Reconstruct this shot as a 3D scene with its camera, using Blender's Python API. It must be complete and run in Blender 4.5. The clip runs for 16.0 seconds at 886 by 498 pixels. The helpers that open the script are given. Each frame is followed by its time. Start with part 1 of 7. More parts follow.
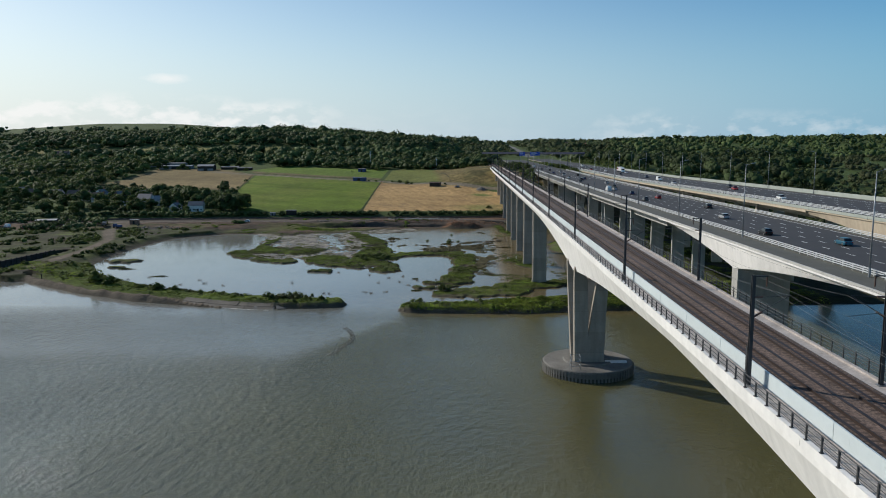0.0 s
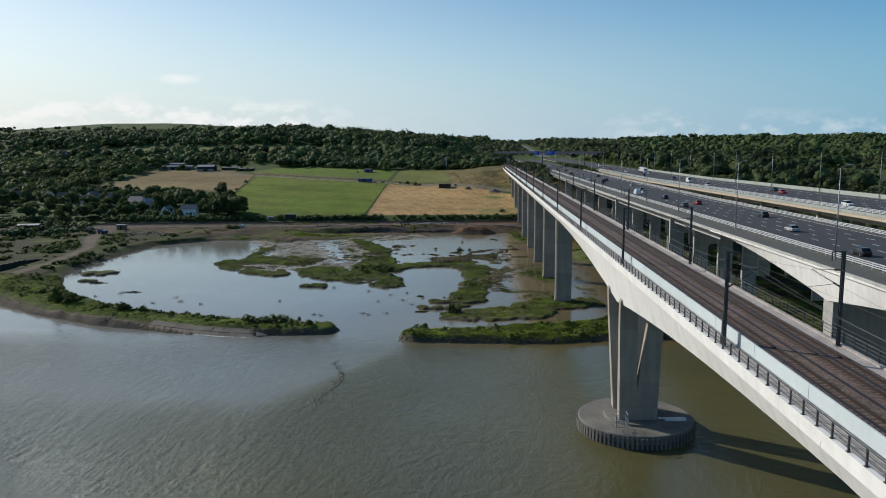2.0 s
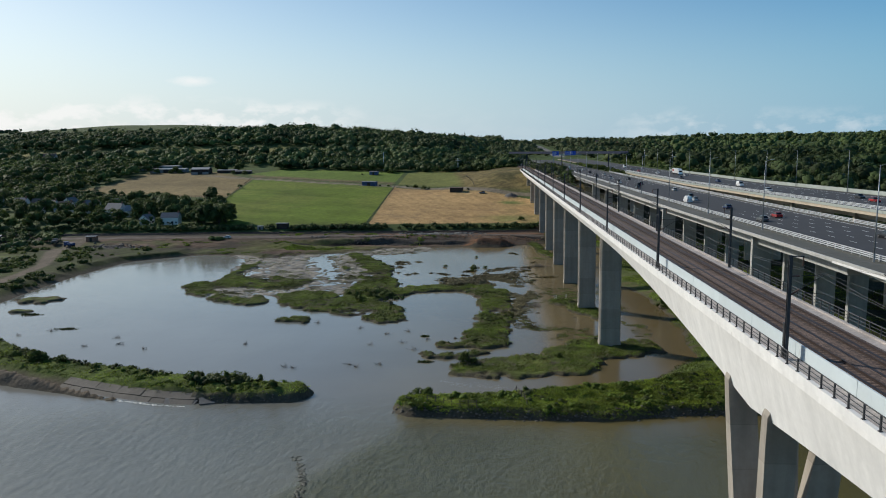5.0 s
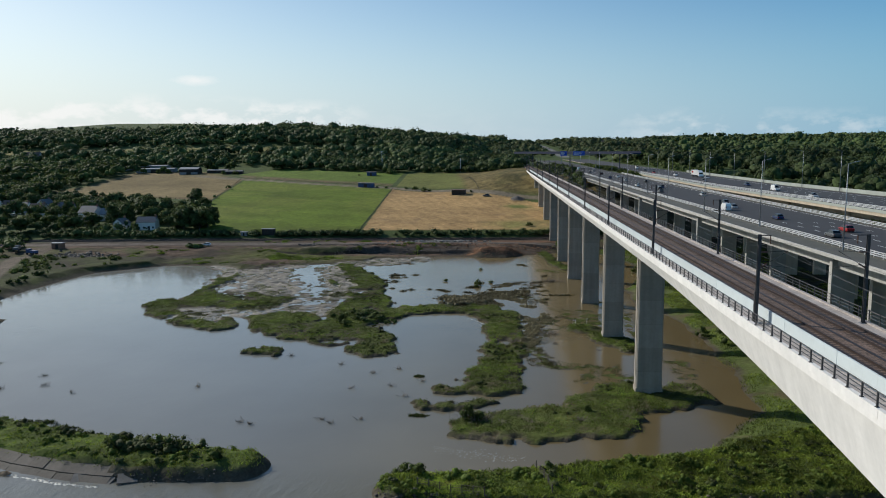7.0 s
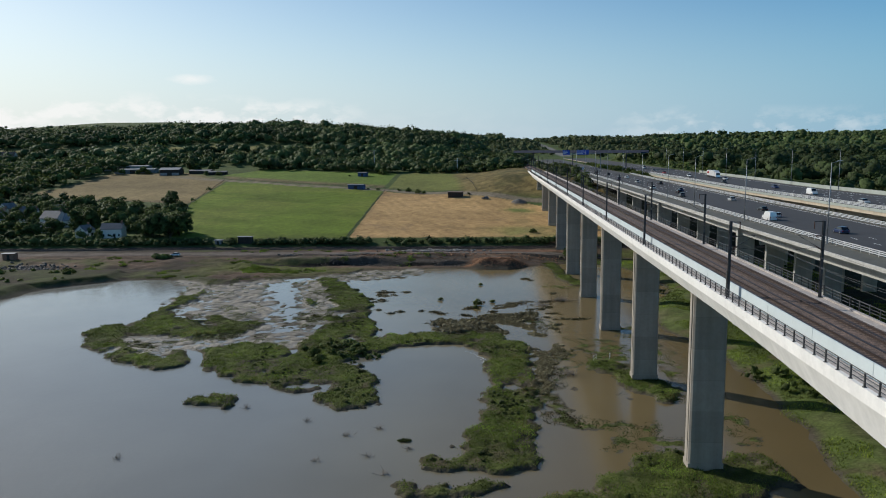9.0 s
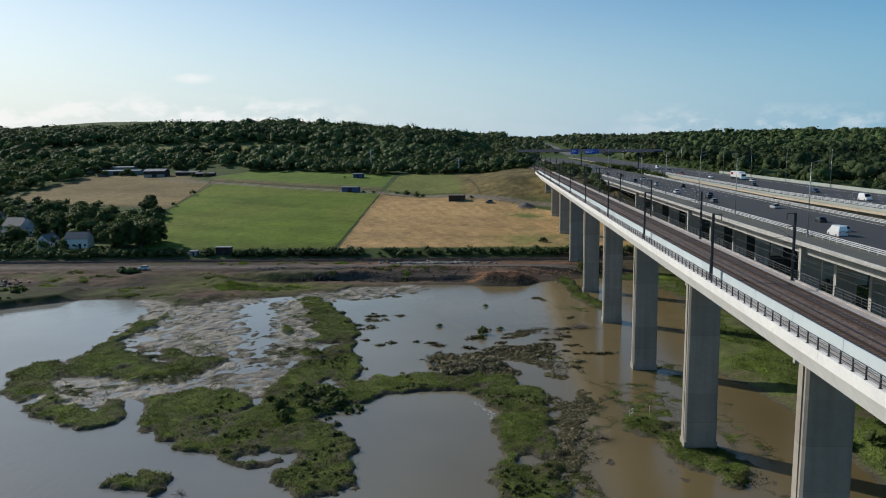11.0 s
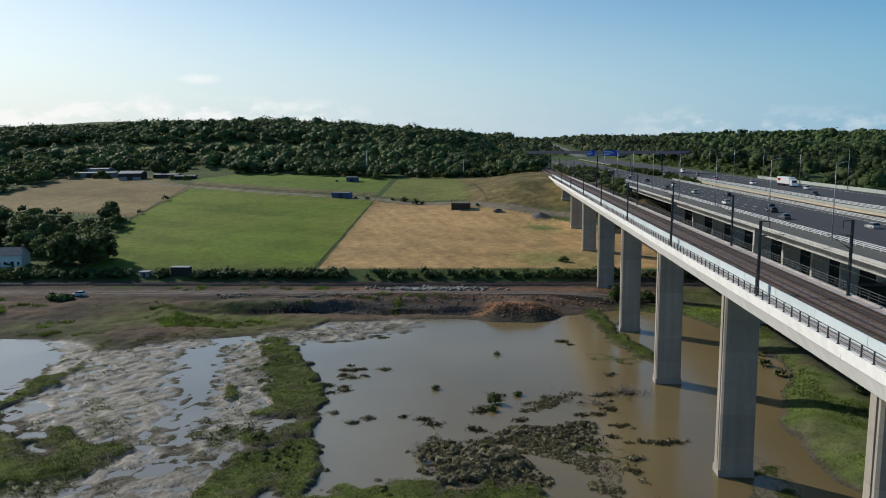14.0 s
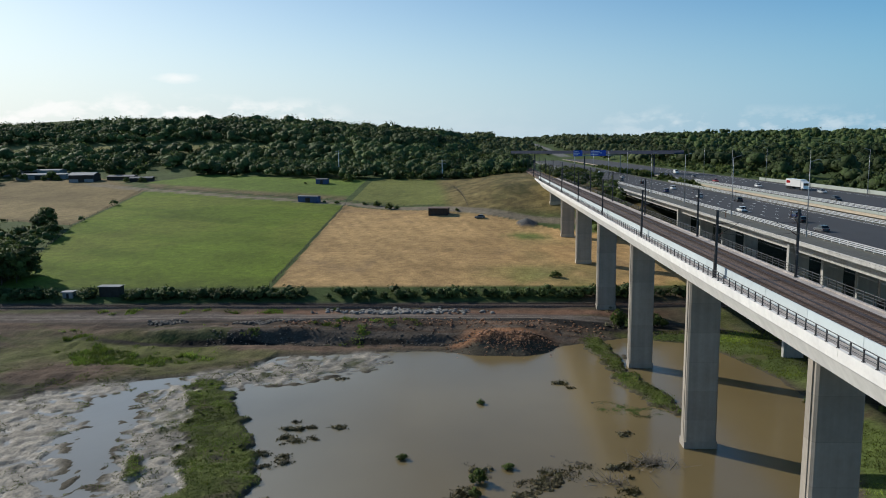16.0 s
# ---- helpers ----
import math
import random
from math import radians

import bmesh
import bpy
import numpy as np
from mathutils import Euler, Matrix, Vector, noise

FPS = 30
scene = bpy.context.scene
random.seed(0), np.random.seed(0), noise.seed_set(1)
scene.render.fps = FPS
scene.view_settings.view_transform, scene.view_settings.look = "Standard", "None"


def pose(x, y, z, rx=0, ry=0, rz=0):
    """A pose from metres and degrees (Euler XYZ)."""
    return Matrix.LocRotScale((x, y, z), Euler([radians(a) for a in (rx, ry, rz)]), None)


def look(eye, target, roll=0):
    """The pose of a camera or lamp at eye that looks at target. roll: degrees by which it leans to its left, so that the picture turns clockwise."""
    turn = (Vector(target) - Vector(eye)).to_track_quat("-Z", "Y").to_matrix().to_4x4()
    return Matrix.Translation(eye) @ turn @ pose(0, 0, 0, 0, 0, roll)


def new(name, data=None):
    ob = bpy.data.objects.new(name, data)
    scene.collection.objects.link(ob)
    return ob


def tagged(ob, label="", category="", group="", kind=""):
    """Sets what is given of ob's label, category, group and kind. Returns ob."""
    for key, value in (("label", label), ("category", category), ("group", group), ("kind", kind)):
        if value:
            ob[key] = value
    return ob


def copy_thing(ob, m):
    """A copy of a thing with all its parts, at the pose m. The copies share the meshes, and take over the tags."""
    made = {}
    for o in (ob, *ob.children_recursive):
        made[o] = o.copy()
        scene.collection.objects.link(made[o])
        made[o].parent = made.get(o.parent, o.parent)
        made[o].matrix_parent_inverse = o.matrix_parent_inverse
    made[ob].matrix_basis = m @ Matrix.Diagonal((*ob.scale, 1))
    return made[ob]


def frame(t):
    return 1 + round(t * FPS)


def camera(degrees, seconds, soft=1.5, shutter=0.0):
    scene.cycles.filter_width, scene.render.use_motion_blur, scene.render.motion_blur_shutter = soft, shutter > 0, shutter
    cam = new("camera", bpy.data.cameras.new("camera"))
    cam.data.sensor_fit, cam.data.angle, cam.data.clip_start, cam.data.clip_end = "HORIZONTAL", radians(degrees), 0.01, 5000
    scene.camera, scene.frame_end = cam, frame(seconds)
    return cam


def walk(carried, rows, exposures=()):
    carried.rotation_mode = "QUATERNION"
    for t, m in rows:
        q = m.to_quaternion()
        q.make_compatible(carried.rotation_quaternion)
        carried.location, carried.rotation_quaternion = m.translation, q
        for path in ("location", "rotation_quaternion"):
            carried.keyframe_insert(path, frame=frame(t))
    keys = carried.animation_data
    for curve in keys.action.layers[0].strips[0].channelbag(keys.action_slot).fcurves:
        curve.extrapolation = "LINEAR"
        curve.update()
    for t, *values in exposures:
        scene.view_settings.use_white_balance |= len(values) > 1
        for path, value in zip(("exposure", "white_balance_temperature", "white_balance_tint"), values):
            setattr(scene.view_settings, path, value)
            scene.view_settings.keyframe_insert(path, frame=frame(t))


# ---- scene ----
# ---- camera ----
cam = camera(63.3, 16.0, soft=1.0)
EXPOSURES = [(0, 0.0), (13.6, 0.0), (14.5, 0.1), (16, 0.1)]
PATH = [
    (0, (-1.148, -103.35, 48.418), (-1.212, -101.371, 48.136), -0.5),
    (0.5, (-1.346, -94.992, 48.291), (-1.412, -93.013, 48.009), -0.5),
    (1, (-1.472, -86.626, 48.173), (-1.539, -84.648, 47.892), -0.5),
    (1.5, (-1.601, -78.213, 48.137), (-1.671, -76.235, 47.855), -0.6),
    (2, (-1.706, -69.855, 48.095), (-1.8, -67.877, 47.812), -0.6),
    (2.5, (-1.962, -61.516, 48.036), (-2.08, -59.539, 47.753), -0.7),
    (3, (-2.275, -53.174, 47.982), (-2.395, -51.198, 47.699), -0.7),
    (3.5, (-2.575, -44.799, 47.928), (-2.698, -42.823, 47.646), -0.7),
    (4, (-2.917, -36.375, 47.889), (-3.041, -34.399, 47.607), -0.8),
    (6.5, (-4.692, 5.994, 47.276), (-4.825, 7.97, 46.997), -0.8),
    (7, (-5.009, 14.299, 47.253), (-5.143, 16.274, 46.972), -0.7),
    (7.5, (-5.346, 22.647, 47.293), (-5.481, 24.622, 47.01), -0.6),
    (8, (-5.755, 31.005, 47.35), (-5.891, 32.98, 47.066), -0.6),
    (8.5, (-6.046, 39.353, 47.347), (-6.178, 41.329, 47.063), -0.8),
    (9, (-6.323, 47.637, 47.383), (-6.449, 49.613, 47.098), -0.8),
    (11.5, (-7.822, 88.334, 47.882), (-7.956, 90.309, 47.593), -1.0),
    (12, (-8.141, 96.489, 47.881), (-8.277, 98.464, 47.593), -1.0),
    (12.5, (-8.46, 104.615, 47.807), (-8.597, 106.589, 47.52), -0.9),
    (13, (-8.768, 112.798, 47.716), (-8.907, 114.773, 47.43), -0.9),
    (13.5, (-9.128, 121.062, 47.645), (-9.27, 123.037, 47.359), -0.9),
    (14, (-9.419, 129.334, 47.564), (-9.563, 131.308, 47.278), -0.8),
    (14.5, (-9.609, 137.564, 47.48), (-9.752, 139.538, 47.194), -0.9),
    (15, (-9.687, 145.721, 47.406), (-9.792, 147.697, 47.12), -0.9),
    (15.5, (-9.686, 153.824, 47.302), (-9.774, 155.802, 47.015), -0.9),
    (16, (-9.759, 161.991, 47.209), (-9.85, 163.968, 46.922), -0.8),
]
walk(cam, [(t, look(eye, target, roll)) for t, eye, target, roll in PATH], EXPOSURES)

# ---- world and sun ----
SUN_AZ = math.radians(56.5)          # to the left of the way that the viaduct runs
SUN_EL = math.radians(30.0)
world = bpy.data.worlds.new("sky")
scene.world = world
world.use_nodes = True
wn, wl = world.node_tree.nodes, world.node_tree.links
wn.clear()
w_out = wn.new("ShaderNodeOutputWorld")
w_bg = wn.new("ShaderNodeBackground")
w_sky = wn.new("ShaderNodeTexSky")
w_sky.sky_type = "NISHITA"
w_sky.sun_disc = False
w_sky.sun_elevation = SUN_EL
w_sky.sun_rotation = -SUN_AZ
w_sky.altitude = 50
w_sky.air_density = 1.0
w_sky.dust_density = 0.35
w_sky.ozone_density = 2.6
w_bg.inputs["Strength"].default_value = 0.105
# low fair-weather clouds near the horizon
w_tc = wn.new("ShaderNodeTexCoord")
w_map = wn.new("ShaderNodeMapping")
w_map.inputs["Scale"].default_value = (20, 20, 38)
w_map.inputs["Location"].default_value = (3.1, 0.7, 0.4)
w_noise = wn.new("ShaderNodeTexNoise")
w_noise.inputs["Scale"].default_value = 1.3
w_noise.inputs["Detail"].default_value = 7
w_noise.inputs["Roughness"].default_value = 0.55
w_ramp = wn.new("ShaderNodeValToRGB")
w_ramp.color_ramp.elements[0].position = 0.47
w_ramp.color_ramp.elements[1].position = 0.62
w_sep = wn.new("ShaderNodeSeparateXYZ")
w_band = wn.new("ShaderNodeValToRGB")
cr = w_band.color_ramp
cr.elements[0].position, cr.elements[0].color = 0.0, (0.75, 0.75, 0.75, 1)
cr.elements[1].position, cr.elements[1].color = 0.058, (0, 0, 0, 1)
e = cr.elements.new(0.038)
e.color = (0.6, 0.6, 0.6, 1)
w_mul = wn.new("ShaderNodeMath")
w_mul.operation = "MULTIPLY"
w_mix = wn.new("ShaderNodeMixRGB")
w_mix.inputs[2].default_value = (9.2, 9.1, 9.0, 1)
wl.new(w_tc.outputs["Generated"], w_map.inputs["Vector"])
wl.new(w_map.outputs["Vector"], w_noise.inputs["Vector"])
wl.new(w_noise.outputs["Fac"], w_ramp.inputs["Fac"])
wl.new(w_tc.outputs["Generated"], w_sep.inputs[0])
w_dot = wn.new("ShaderNodeVectorMath")        # how far a direction points towards the sun's side
w_dot.operation = "DOT_PRODUCT"
w_dot.inputs[1].default_value = (-math.sin(SUN_AZ), math.cos(SUN_AZ), 0)
wl.new(w_tc.outputs["Generated"], w_dot.inputs[0])
w_low = wn.new("ShaderNodeMath")             # the bank stands higher towards the west
w_low.operation = "MULTIPLY_ADD"
w_low.inputs[1].default_value = 0.035
wl.new(w_sep.outputs["X"], w_low.inputs[0])
wl.new(w_sep.outputs["Z"], w_low.inputs[2])
wl.new(w_low.outputs[0], w_band.inputs["Fac"])
wl.new(w_ramp.outputs["Color"], w_mul.inputs[0])
wl.new(w_band.outputs["Color"], w_mul.inputs[1])
# the clouds stand in two banks, with a clear stretch between them
w_gap = wn.new("ShaderNodeMath")
w_gap.operation = "SUBTRACT"
w_gap.inputs[1].default_value = 0.0
w_abs = wn.new("ShaderNodeMath")
w_abs.operation = "ABSOLUTE"
w_bank = wn.new("ShaderNodeMapRange")
w_bank.interpolation_type = "SMOOTHSTEP"
w_bank.inputs["From Min"].default_value, w_bank.inputs["From Max"].default_value = 0.14, 0.26
w_bank.inputs["To Min"].default_value = 0.08
w_thin = wn.new("ShaderNodeMapRange")
w_thin.inputs["From Min"].default_value, w_thin.inputs["From Max"].default_value = -0.2, 0.25
w_thin.inputs["To Min"].default_value, w_thin.inputs["To Max"].default_value = 1.0, 0.45
w_mul3 = wn.new("ShaderNodeMath")
w_mul3.operation = "MULTIPLY"
wl.new(w_sep.outputs["X"], w_thin.inputs["Value"])
w_mul2 = wn.new("ShaderNodeMath")
w_mul2.operation = "MULTIPLY"
wl.new(w_sep.outputs["X"], w_gap.inputs[0])
wl.new(w_gap.outputs[0], w_abs.inputs[0])
wl.new(w_abs.outputs[0], w_bank.inputs["Value"])
wl.new(w_mul.outputs[0], w_mul2.inputs[0])
wl.new(w_bank.outputs[0], w_mul3.inputs[0])
wl.new(w_thin.outputs[0], w_mul3.inputs[1])
wl.new(w_mul3.outputs[0], w_mul2.inputs[1])
# one small wisp above the western bank
w_off = wn.new("ShaderNodeVectorMath")
w_off.operation = "SUBTRACT"
w_off.inputs[1].default_value = (-0.376, 0.922, 0.088)
w_scl = wn.new("ShaderNodeVectorMath")
w_scl.operation = "MULTIPLY"
w_scl.inputs[1].default_value = (36, 10, 130)
w_len = wn.new("ShaderNodeVectorMath")
w_len.operation = "LENGTH"
w_wisp = wn.new("ShaderNodeMapRange")
w_wisp.inputs["From Min"].default_value, w_wisp.inputs["From Max"].default_value = 1.0, 0.3
w_wisp.inputs["To Max"].default_value = 0.6
w_add = wn.new("ShaderNodeMath")
w_ragged = wn.new("ShaderNodeMath")
w_ragged.operation = "MULTIPLY_ADD"
w_ragged.inputs[1].default_value = -1.4
wl.new(w_tc.outputs["Generated"], w_off.inputs[0])
wl.new(w_off.outputs[0], w_scl.inputs[0])
wl.new(w_scl.outputs[0], w_len.inputs[0])
wl.new(w_noise.outputs["Fac"], w_ragged.inputs[0])
wl.new(w_len.outputs["Value"], w_ragged.inputs[2])
w_ragged2 = wn.new("ShaderNodeMath")
w_ragged2.inputs[1].default_value = 0.7
wl.new(w_ragged.outputs[0], w_ragged2.inputs[0])
wl.new(w_ragged2.outputs[0], w_wisp.inputs["Value"])
wl.new(w_mul2.outputs[0], w_add.inputs[0])
wl.new(w_wisp.outputs[0], w_add.inputs[1])
wl.new(w_add.outputs[0], w_mix.inputs[0])
# pale haze low over the land, whiter towards the sun
w_hz = wn.new("ShaderNodeValToRGB")
w_hz.color_ramp.interpolation = "EASE"
w_hz.color_ramp.elements[0].position, w_hz.color_ramp.elements[0].color = 0.0, (0.85, 0.85, 0.85, 1)
w_hz.color_ramp.elements[1].position, w_hz.color_ramp.elements[1].color = 0.21, (0, 0, 0, 1)
w_side = wn.new("ShaderNodeMapRange")
w_side.inputs["From Min"].default_value, w_side.inputs["From Max"].default_value = 0.02, 0.95
w_hcol = wn.new("ShaderNodeMixRGB")
w_hcol.inputs[1].default_value = (2.3, 4.2, 5.9, 1)
w_hcol.inputs[2].default_value = (6.0, 6.9, 7.6, 1)
w_hmix = wn.new("ShaderNodeMixRGB")
wl.new(w_sep.outputs["Z"], w_hz.inputs["Fac"])
wl.new(w_dot.outputs["Value"], w_side.inputs["Value"])
wl.new(w_side.outputs[0], w_hcol.inputs[0])
wl.new(w_hz.outputs["Color"], w_hmix.inputs[0])
w_tint = wn.new("ShaderNodeMixRGB")
w_tint.blend_type = "MULTIPLY"
w_tint.inputs[0].default_value = 1.0
w_warm = wn.new("ShaderNodeMixRGB")
w_warm.inputs[1].default_value = (0.47, 0.87, 1.06, 1)
w_warm.inputs[2].default_value = (1.24, 1.12, 0.99, 1)
w_turn = wn.new("ShaderNodeMapRange")
w_turn.inputs["From Min"].default_value, w_turn.inputs["From Max"].default_value = 0.04, 0.90
wl.new(w_dot.outputs["Value"], w_turn.inputs["Value"])
wl.new(w_turn.outputs[0], w_warm.inputs[0])
wl.new(w_warm.outputs[0], w_tint.inputs[2])
wl.new(w_sky.outputs[0], w_tint.inputs[1])
wl.new(w_tint.outputs[0], w_hmix.inputs[1])
wl.new(w_hcol.outputs[0], w_hmix.inputs[2])
wl.new(w_hmix.outputs[0], w_mix.inputs[1])
wl.new(w_mix.outputs[0], w_bg.inputs["Color"])
wl.new(w_bg.outputs[0], w_out.inputs["Surface"])

sun = new("sun", bpy.data.lights.new("sun", "SUN"))
sun.data.energy = 4.0
sun.data.angle = math.radians(0.53)
sun.data.color = (1.0, 0.95, 0.85)
to_sun = Vector((-math.sin(SUN_AZ) * math.cos(SUN_EL), math.cos(SUN_AZ) * math.cos(SUN_EL), math.sin(SUN_EL)))
sun.rotation_euler = to_sun.to_track_quat("Z", "Y").to_euler()
sun.location = (-200, 100, 300)

# ---- materials ----
def material(name, color, rough=0.8, metal=0.0, grain=(), bump=0.0, bump_scale=1.0, spec=0.5, attr="", per_object=0.0, streaks=0.0, per_island=0.0, tone=False, lifts=0.0):
    """A surface with variation at several scales. grain: rows of (size in metres, strength)."""
    m = bpy.data.materials.new(name)
    m.use_nodes = True
    n, l = m.node_tree.nodes, m.node_tree.links
    b = n["Principled BSDF"]
    b.inputs["Roughness"].default_value = rough
    b.inputs["Metallic"].default_value = metal
    b.inputs["Specular IOR Level"].default_value = spec
    geo = n.new("ShaderNodeNewGeometry")
    if attr:
        src = n.new("ShaderNodeAttribute")
        src.attribute_name = attr
        col = src.outputs["Color"]
        dry = n.new("ShaderNodeMapRange")          # wet ground shines
        dry.inputs["To Min"].default_value, dry.inputs["To Max"].default_value = 0.45, rough
        l.new(src.outputs["Alpha"], dry.inputs["Value"])
        l.new(dry.outputs[0], b.inputs["Roughness"])
        sheen = n.new("ShaderNodeMapRange")
        sheen.inputs["To Min"].default_value, sheen.inputs["To Max"].default_value = 0.5, spec
        l.new(src.outputs["Alpha"], sheen.inputs["Value"])
        l.new(sheen.outputs[0], b.inputs["Specular IOR Level"])
    else:
        src = n.new("ShaderNodeRGB")
        src.outputs[0].default_value = (*color, 1)
        col = src.outputs[0]

    def times(fac):
        nonlocal col
        mx = n.new("ShaderNodeVectorMath")
        mx.operation = "SCALE"
        l.new(col, mx.inputs[0])
        l.new(fac, mx.inputs["Scale"])
        col = mx.outputs[0]

    def span(value, lo, hi):
        r = n.new("ShaderNodeMapRange")
        r.inputs["From Min"].default_value = 0.25
        r.inputs["From Max"].default_value = 0.75
        r.inputs["To Min"].default_value = lo
        r.inputs["To Max"].default_value = hi
        l.new(value, r.inputs["Value"])
        return r.outputs[0]

    for size, amount in grain:
        t = n.new("ShaderNodeTexNoise")
        t.inputs["Scale"].default_value = 1.0 / size
        t.inputs["Detail"].default_value = 4
        t.inputs["Roughness"].default_value = 0.6
        l.new(geo.outputs["Position"], t.inputs["Vector"])
        times(span(t.outputs["Fac"], 1 - amount, 1 + amount))
    if streaks:
        mp = n.new("ShaderNodeMapping")
        mp.inputs["Scale"].default_value = (0.9, 0.9, 0.05)
        l.new(geo.outputs["Position"], mp.inputs["Vector"])
        t = n.new("ShaderNodeTexNoise")
        t.inputs["Scale"].default_value = 1.0
        t.inputs["Detail"].default_value = 5
        l.new(mp.outputs[0], t.inputs["Vector"])
        times(span(t.outputs["Fac"], 1 - streaks, 1 + streaks * 0.4))
    if lifts:                                  # level joints between the pours, each pour of its own tone
        sz, dv, fl, fr = n.new("ShaderNodeSeparateXYZ"), n.new("ShaderNodeMath"), n.new("ShaderNodeMath"), n.new("ShaderNodeMath")
        dv.operation, fl.operation, fr.operation = "DIVIDE", "FLOOR", "FRACT"
        dv.inputs[1].default_value = 4.6
        l.new(geo.outputs["Position"], sz.inputs[0])
        l.new(sz.outputs["Z"], dv.inputs[0])
        l.new(dv.outputs[0], fl.inputs[0])
        l.new(dv.outputs[0], fr.inputs[0])
        wt = n.new("ShaderNodeTexWhiteNoise")
        wt.noise_dimensions = "1D"
        l.new(fl.outputs[0], wt.inputs["W"])
        times(span(wt.outputs["Value"], 1 - lifts * 0.5, 1 + lifts * 0.5))
        r = n.new("ShaderNodeMapRange")
        r.inputs["From Max"].default_value = 0.025
        r.inputs["To Min"].default_value, r.inputs["To Max"].default_value = 1 - 1.6 * lifts, 1.0
        l.new(fr.outputs[0], r.inputs["Value"])
        times(r.outputs[0])
    if per_object:
        oi = n.new("ShaderNodeObjectInfo")
        r = n.new("ShaderNodeMapRange")
        r.inputs["To Min"].default_value = 1 - per_object
        r.inputs["To Max"].default_value = 1 + per_object
        l.new(oi.outputs["Random"], r.inputs["Value"])
        times(r.outputs[0])
    if per_island:
        r = n.new("ShaderNodeMapRange")
        r.inputs["To Min"].default_value = 1 - per_island
        r.inputs["To Max"].default_value = 1 + per_island
        l.new(geo.outputs["Random Per Island"], r.inputs["Value"])
        times(r.outputs[0])
    if tone:
        ta = n.new("ShaderNodeAttribute")
        ta.attribute_name = "tone"
        times(ta.outputs["Fac"])
    l.new(col, b.inputs["Base Color"])
    if bump:
        t = n.new("ShaderNodeTexNoise")
        t.inputs["Scale"].default_value = 1.0 / bump_scale
        t.inputs["Detail"].default_value = 6
        l.new(geo.outputs["Position"], t.inputs["Vector"])
        bp = n.new("ShaderNodeBump")
        bp.inputs["Strength"].default_value = min(1.0, bump)
        bp.inputs["Distance"].default_value = bump * bump_scale * 0.5
        l.new(t.outputs["Fac"], bp.inputs["Height"])
        l.new(bp.outputs[0], b.inputs["Normal"])
    return m


CONCRETE = material("pale_concrete", (0.72, 0.705, 0.68), 0.85, grain=((6, 0.07), (0.7, 0.05)), bump=0.15, bump_scale=0.3, streaks=0.12)
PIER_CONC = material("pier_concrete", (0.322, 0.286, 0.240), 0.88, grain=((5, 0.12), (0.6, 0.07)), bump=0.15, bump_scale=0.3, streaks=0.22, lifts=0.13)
BEIGE_CONC = material("beige_concrete", (0.46, 0.385, 0.29), 0.88, grain=((6, 0.1), (0.8, 0.06)), streaks=0.15)
DECK_CONC = material("deck_concrete", (0.080, 0.080, 0.068), 0.9, grain=((4, 0.18), (0.5, 0.12)), bump=0.2, bump_scale=0.2)
WALK_CONC = material("walkway_concrete", (0.38, 0.34, 0.31), 0.9, grain=((2.5, 0.25), (0.3, 0.25)), bump=0.2, bump_scale=0.2)
EDGE_CONC = material("weathered_edge_concrete", (0.43, 0.425, 0.40), 0.88, grain=((5, 0.14), (0.6, 0.08)), streaks=0.2)
ROAD_PIER = material("stained_pier_concrete", (0.40, 0.395, 0.37), 0.9, grain=((5, 0.15), (0.6, 0.08)), streaks=0.2)
BASE_CONC = material("weathered_base_concrete", (0.135, 0.128, 0.115), 0.9, grain=((3, 0.35), (0.4, 0.15)), bump=0.3, bump_scale=0.3)
WEED = material("weedy_tidal_concrete", (0.045, 0.042, 0.028), 0.8, grain=((1.5, 0.4), (0.3, 0.3)), bump=0.4, bump_scale=0.3)
SCREEN = material("pale_blue_screen", (0.52, 0.58, 0.59), 0.55, grain=((3, 0.05), (0.4, 0.03)), per_object=0.05)
BALLAST = material("brown_ballast", (0.122, 0.082, 0.062), 0.95, grain=((7, 0.25), (0.6, 0.5), (0.2, 0.8)), bump=0.8, bump_scale=0.12)
SLEEPER = material("concrete_sleeper", (0.074, 0.049, 0.037), 0.9, grain=((0.5, 0.3),), per_island=0.2)
RAIL = material("rusty_rail", (0.045, 0.030, 0.025), 0.55, 0.4, grain=((3, 0.3),))
STEEL = material("dark_galvanised_steel", (0.040, 0.041, 0.044), 0.6, 0.25, grain=((1, 0.2),))
GALV = material("grey_galvanised_steel", (0.30, 0.31, 0.32), 0.45, 0.6, grain=((0.8, 0.12),))
WHITE_RAIL = material("pale_galvanised_rail", (0.60, 0.61, 0.61), 0.45, 0.3, grain=((1.5, 0.1),))
ASPHALT = material("road_asphalt", (0.034, 0.034, 0.037), 0.9, grain=((30, 0.1), (3, 0.12), (0.3, 0.15)), bump=0.2, bump_scale=0.1)
PAINT = material("white_road_paint", (0.72, 0.72, 0.70), 0.7, grain=((2, 0.12), (0.2, 0.1)))
GLASS_SCREEN = material("greenish_wind_screen", (0.36, 0.39, 0.35), 0.35, grain=((4, 0.06),), per_object=0.06)
WIRE = material("grey_wire", (0.10, 0.10, 0.10), 0.5, 0.5)
INSUL = material("brown_insulator", (0.10, 0.05, 0.035), 0.3)


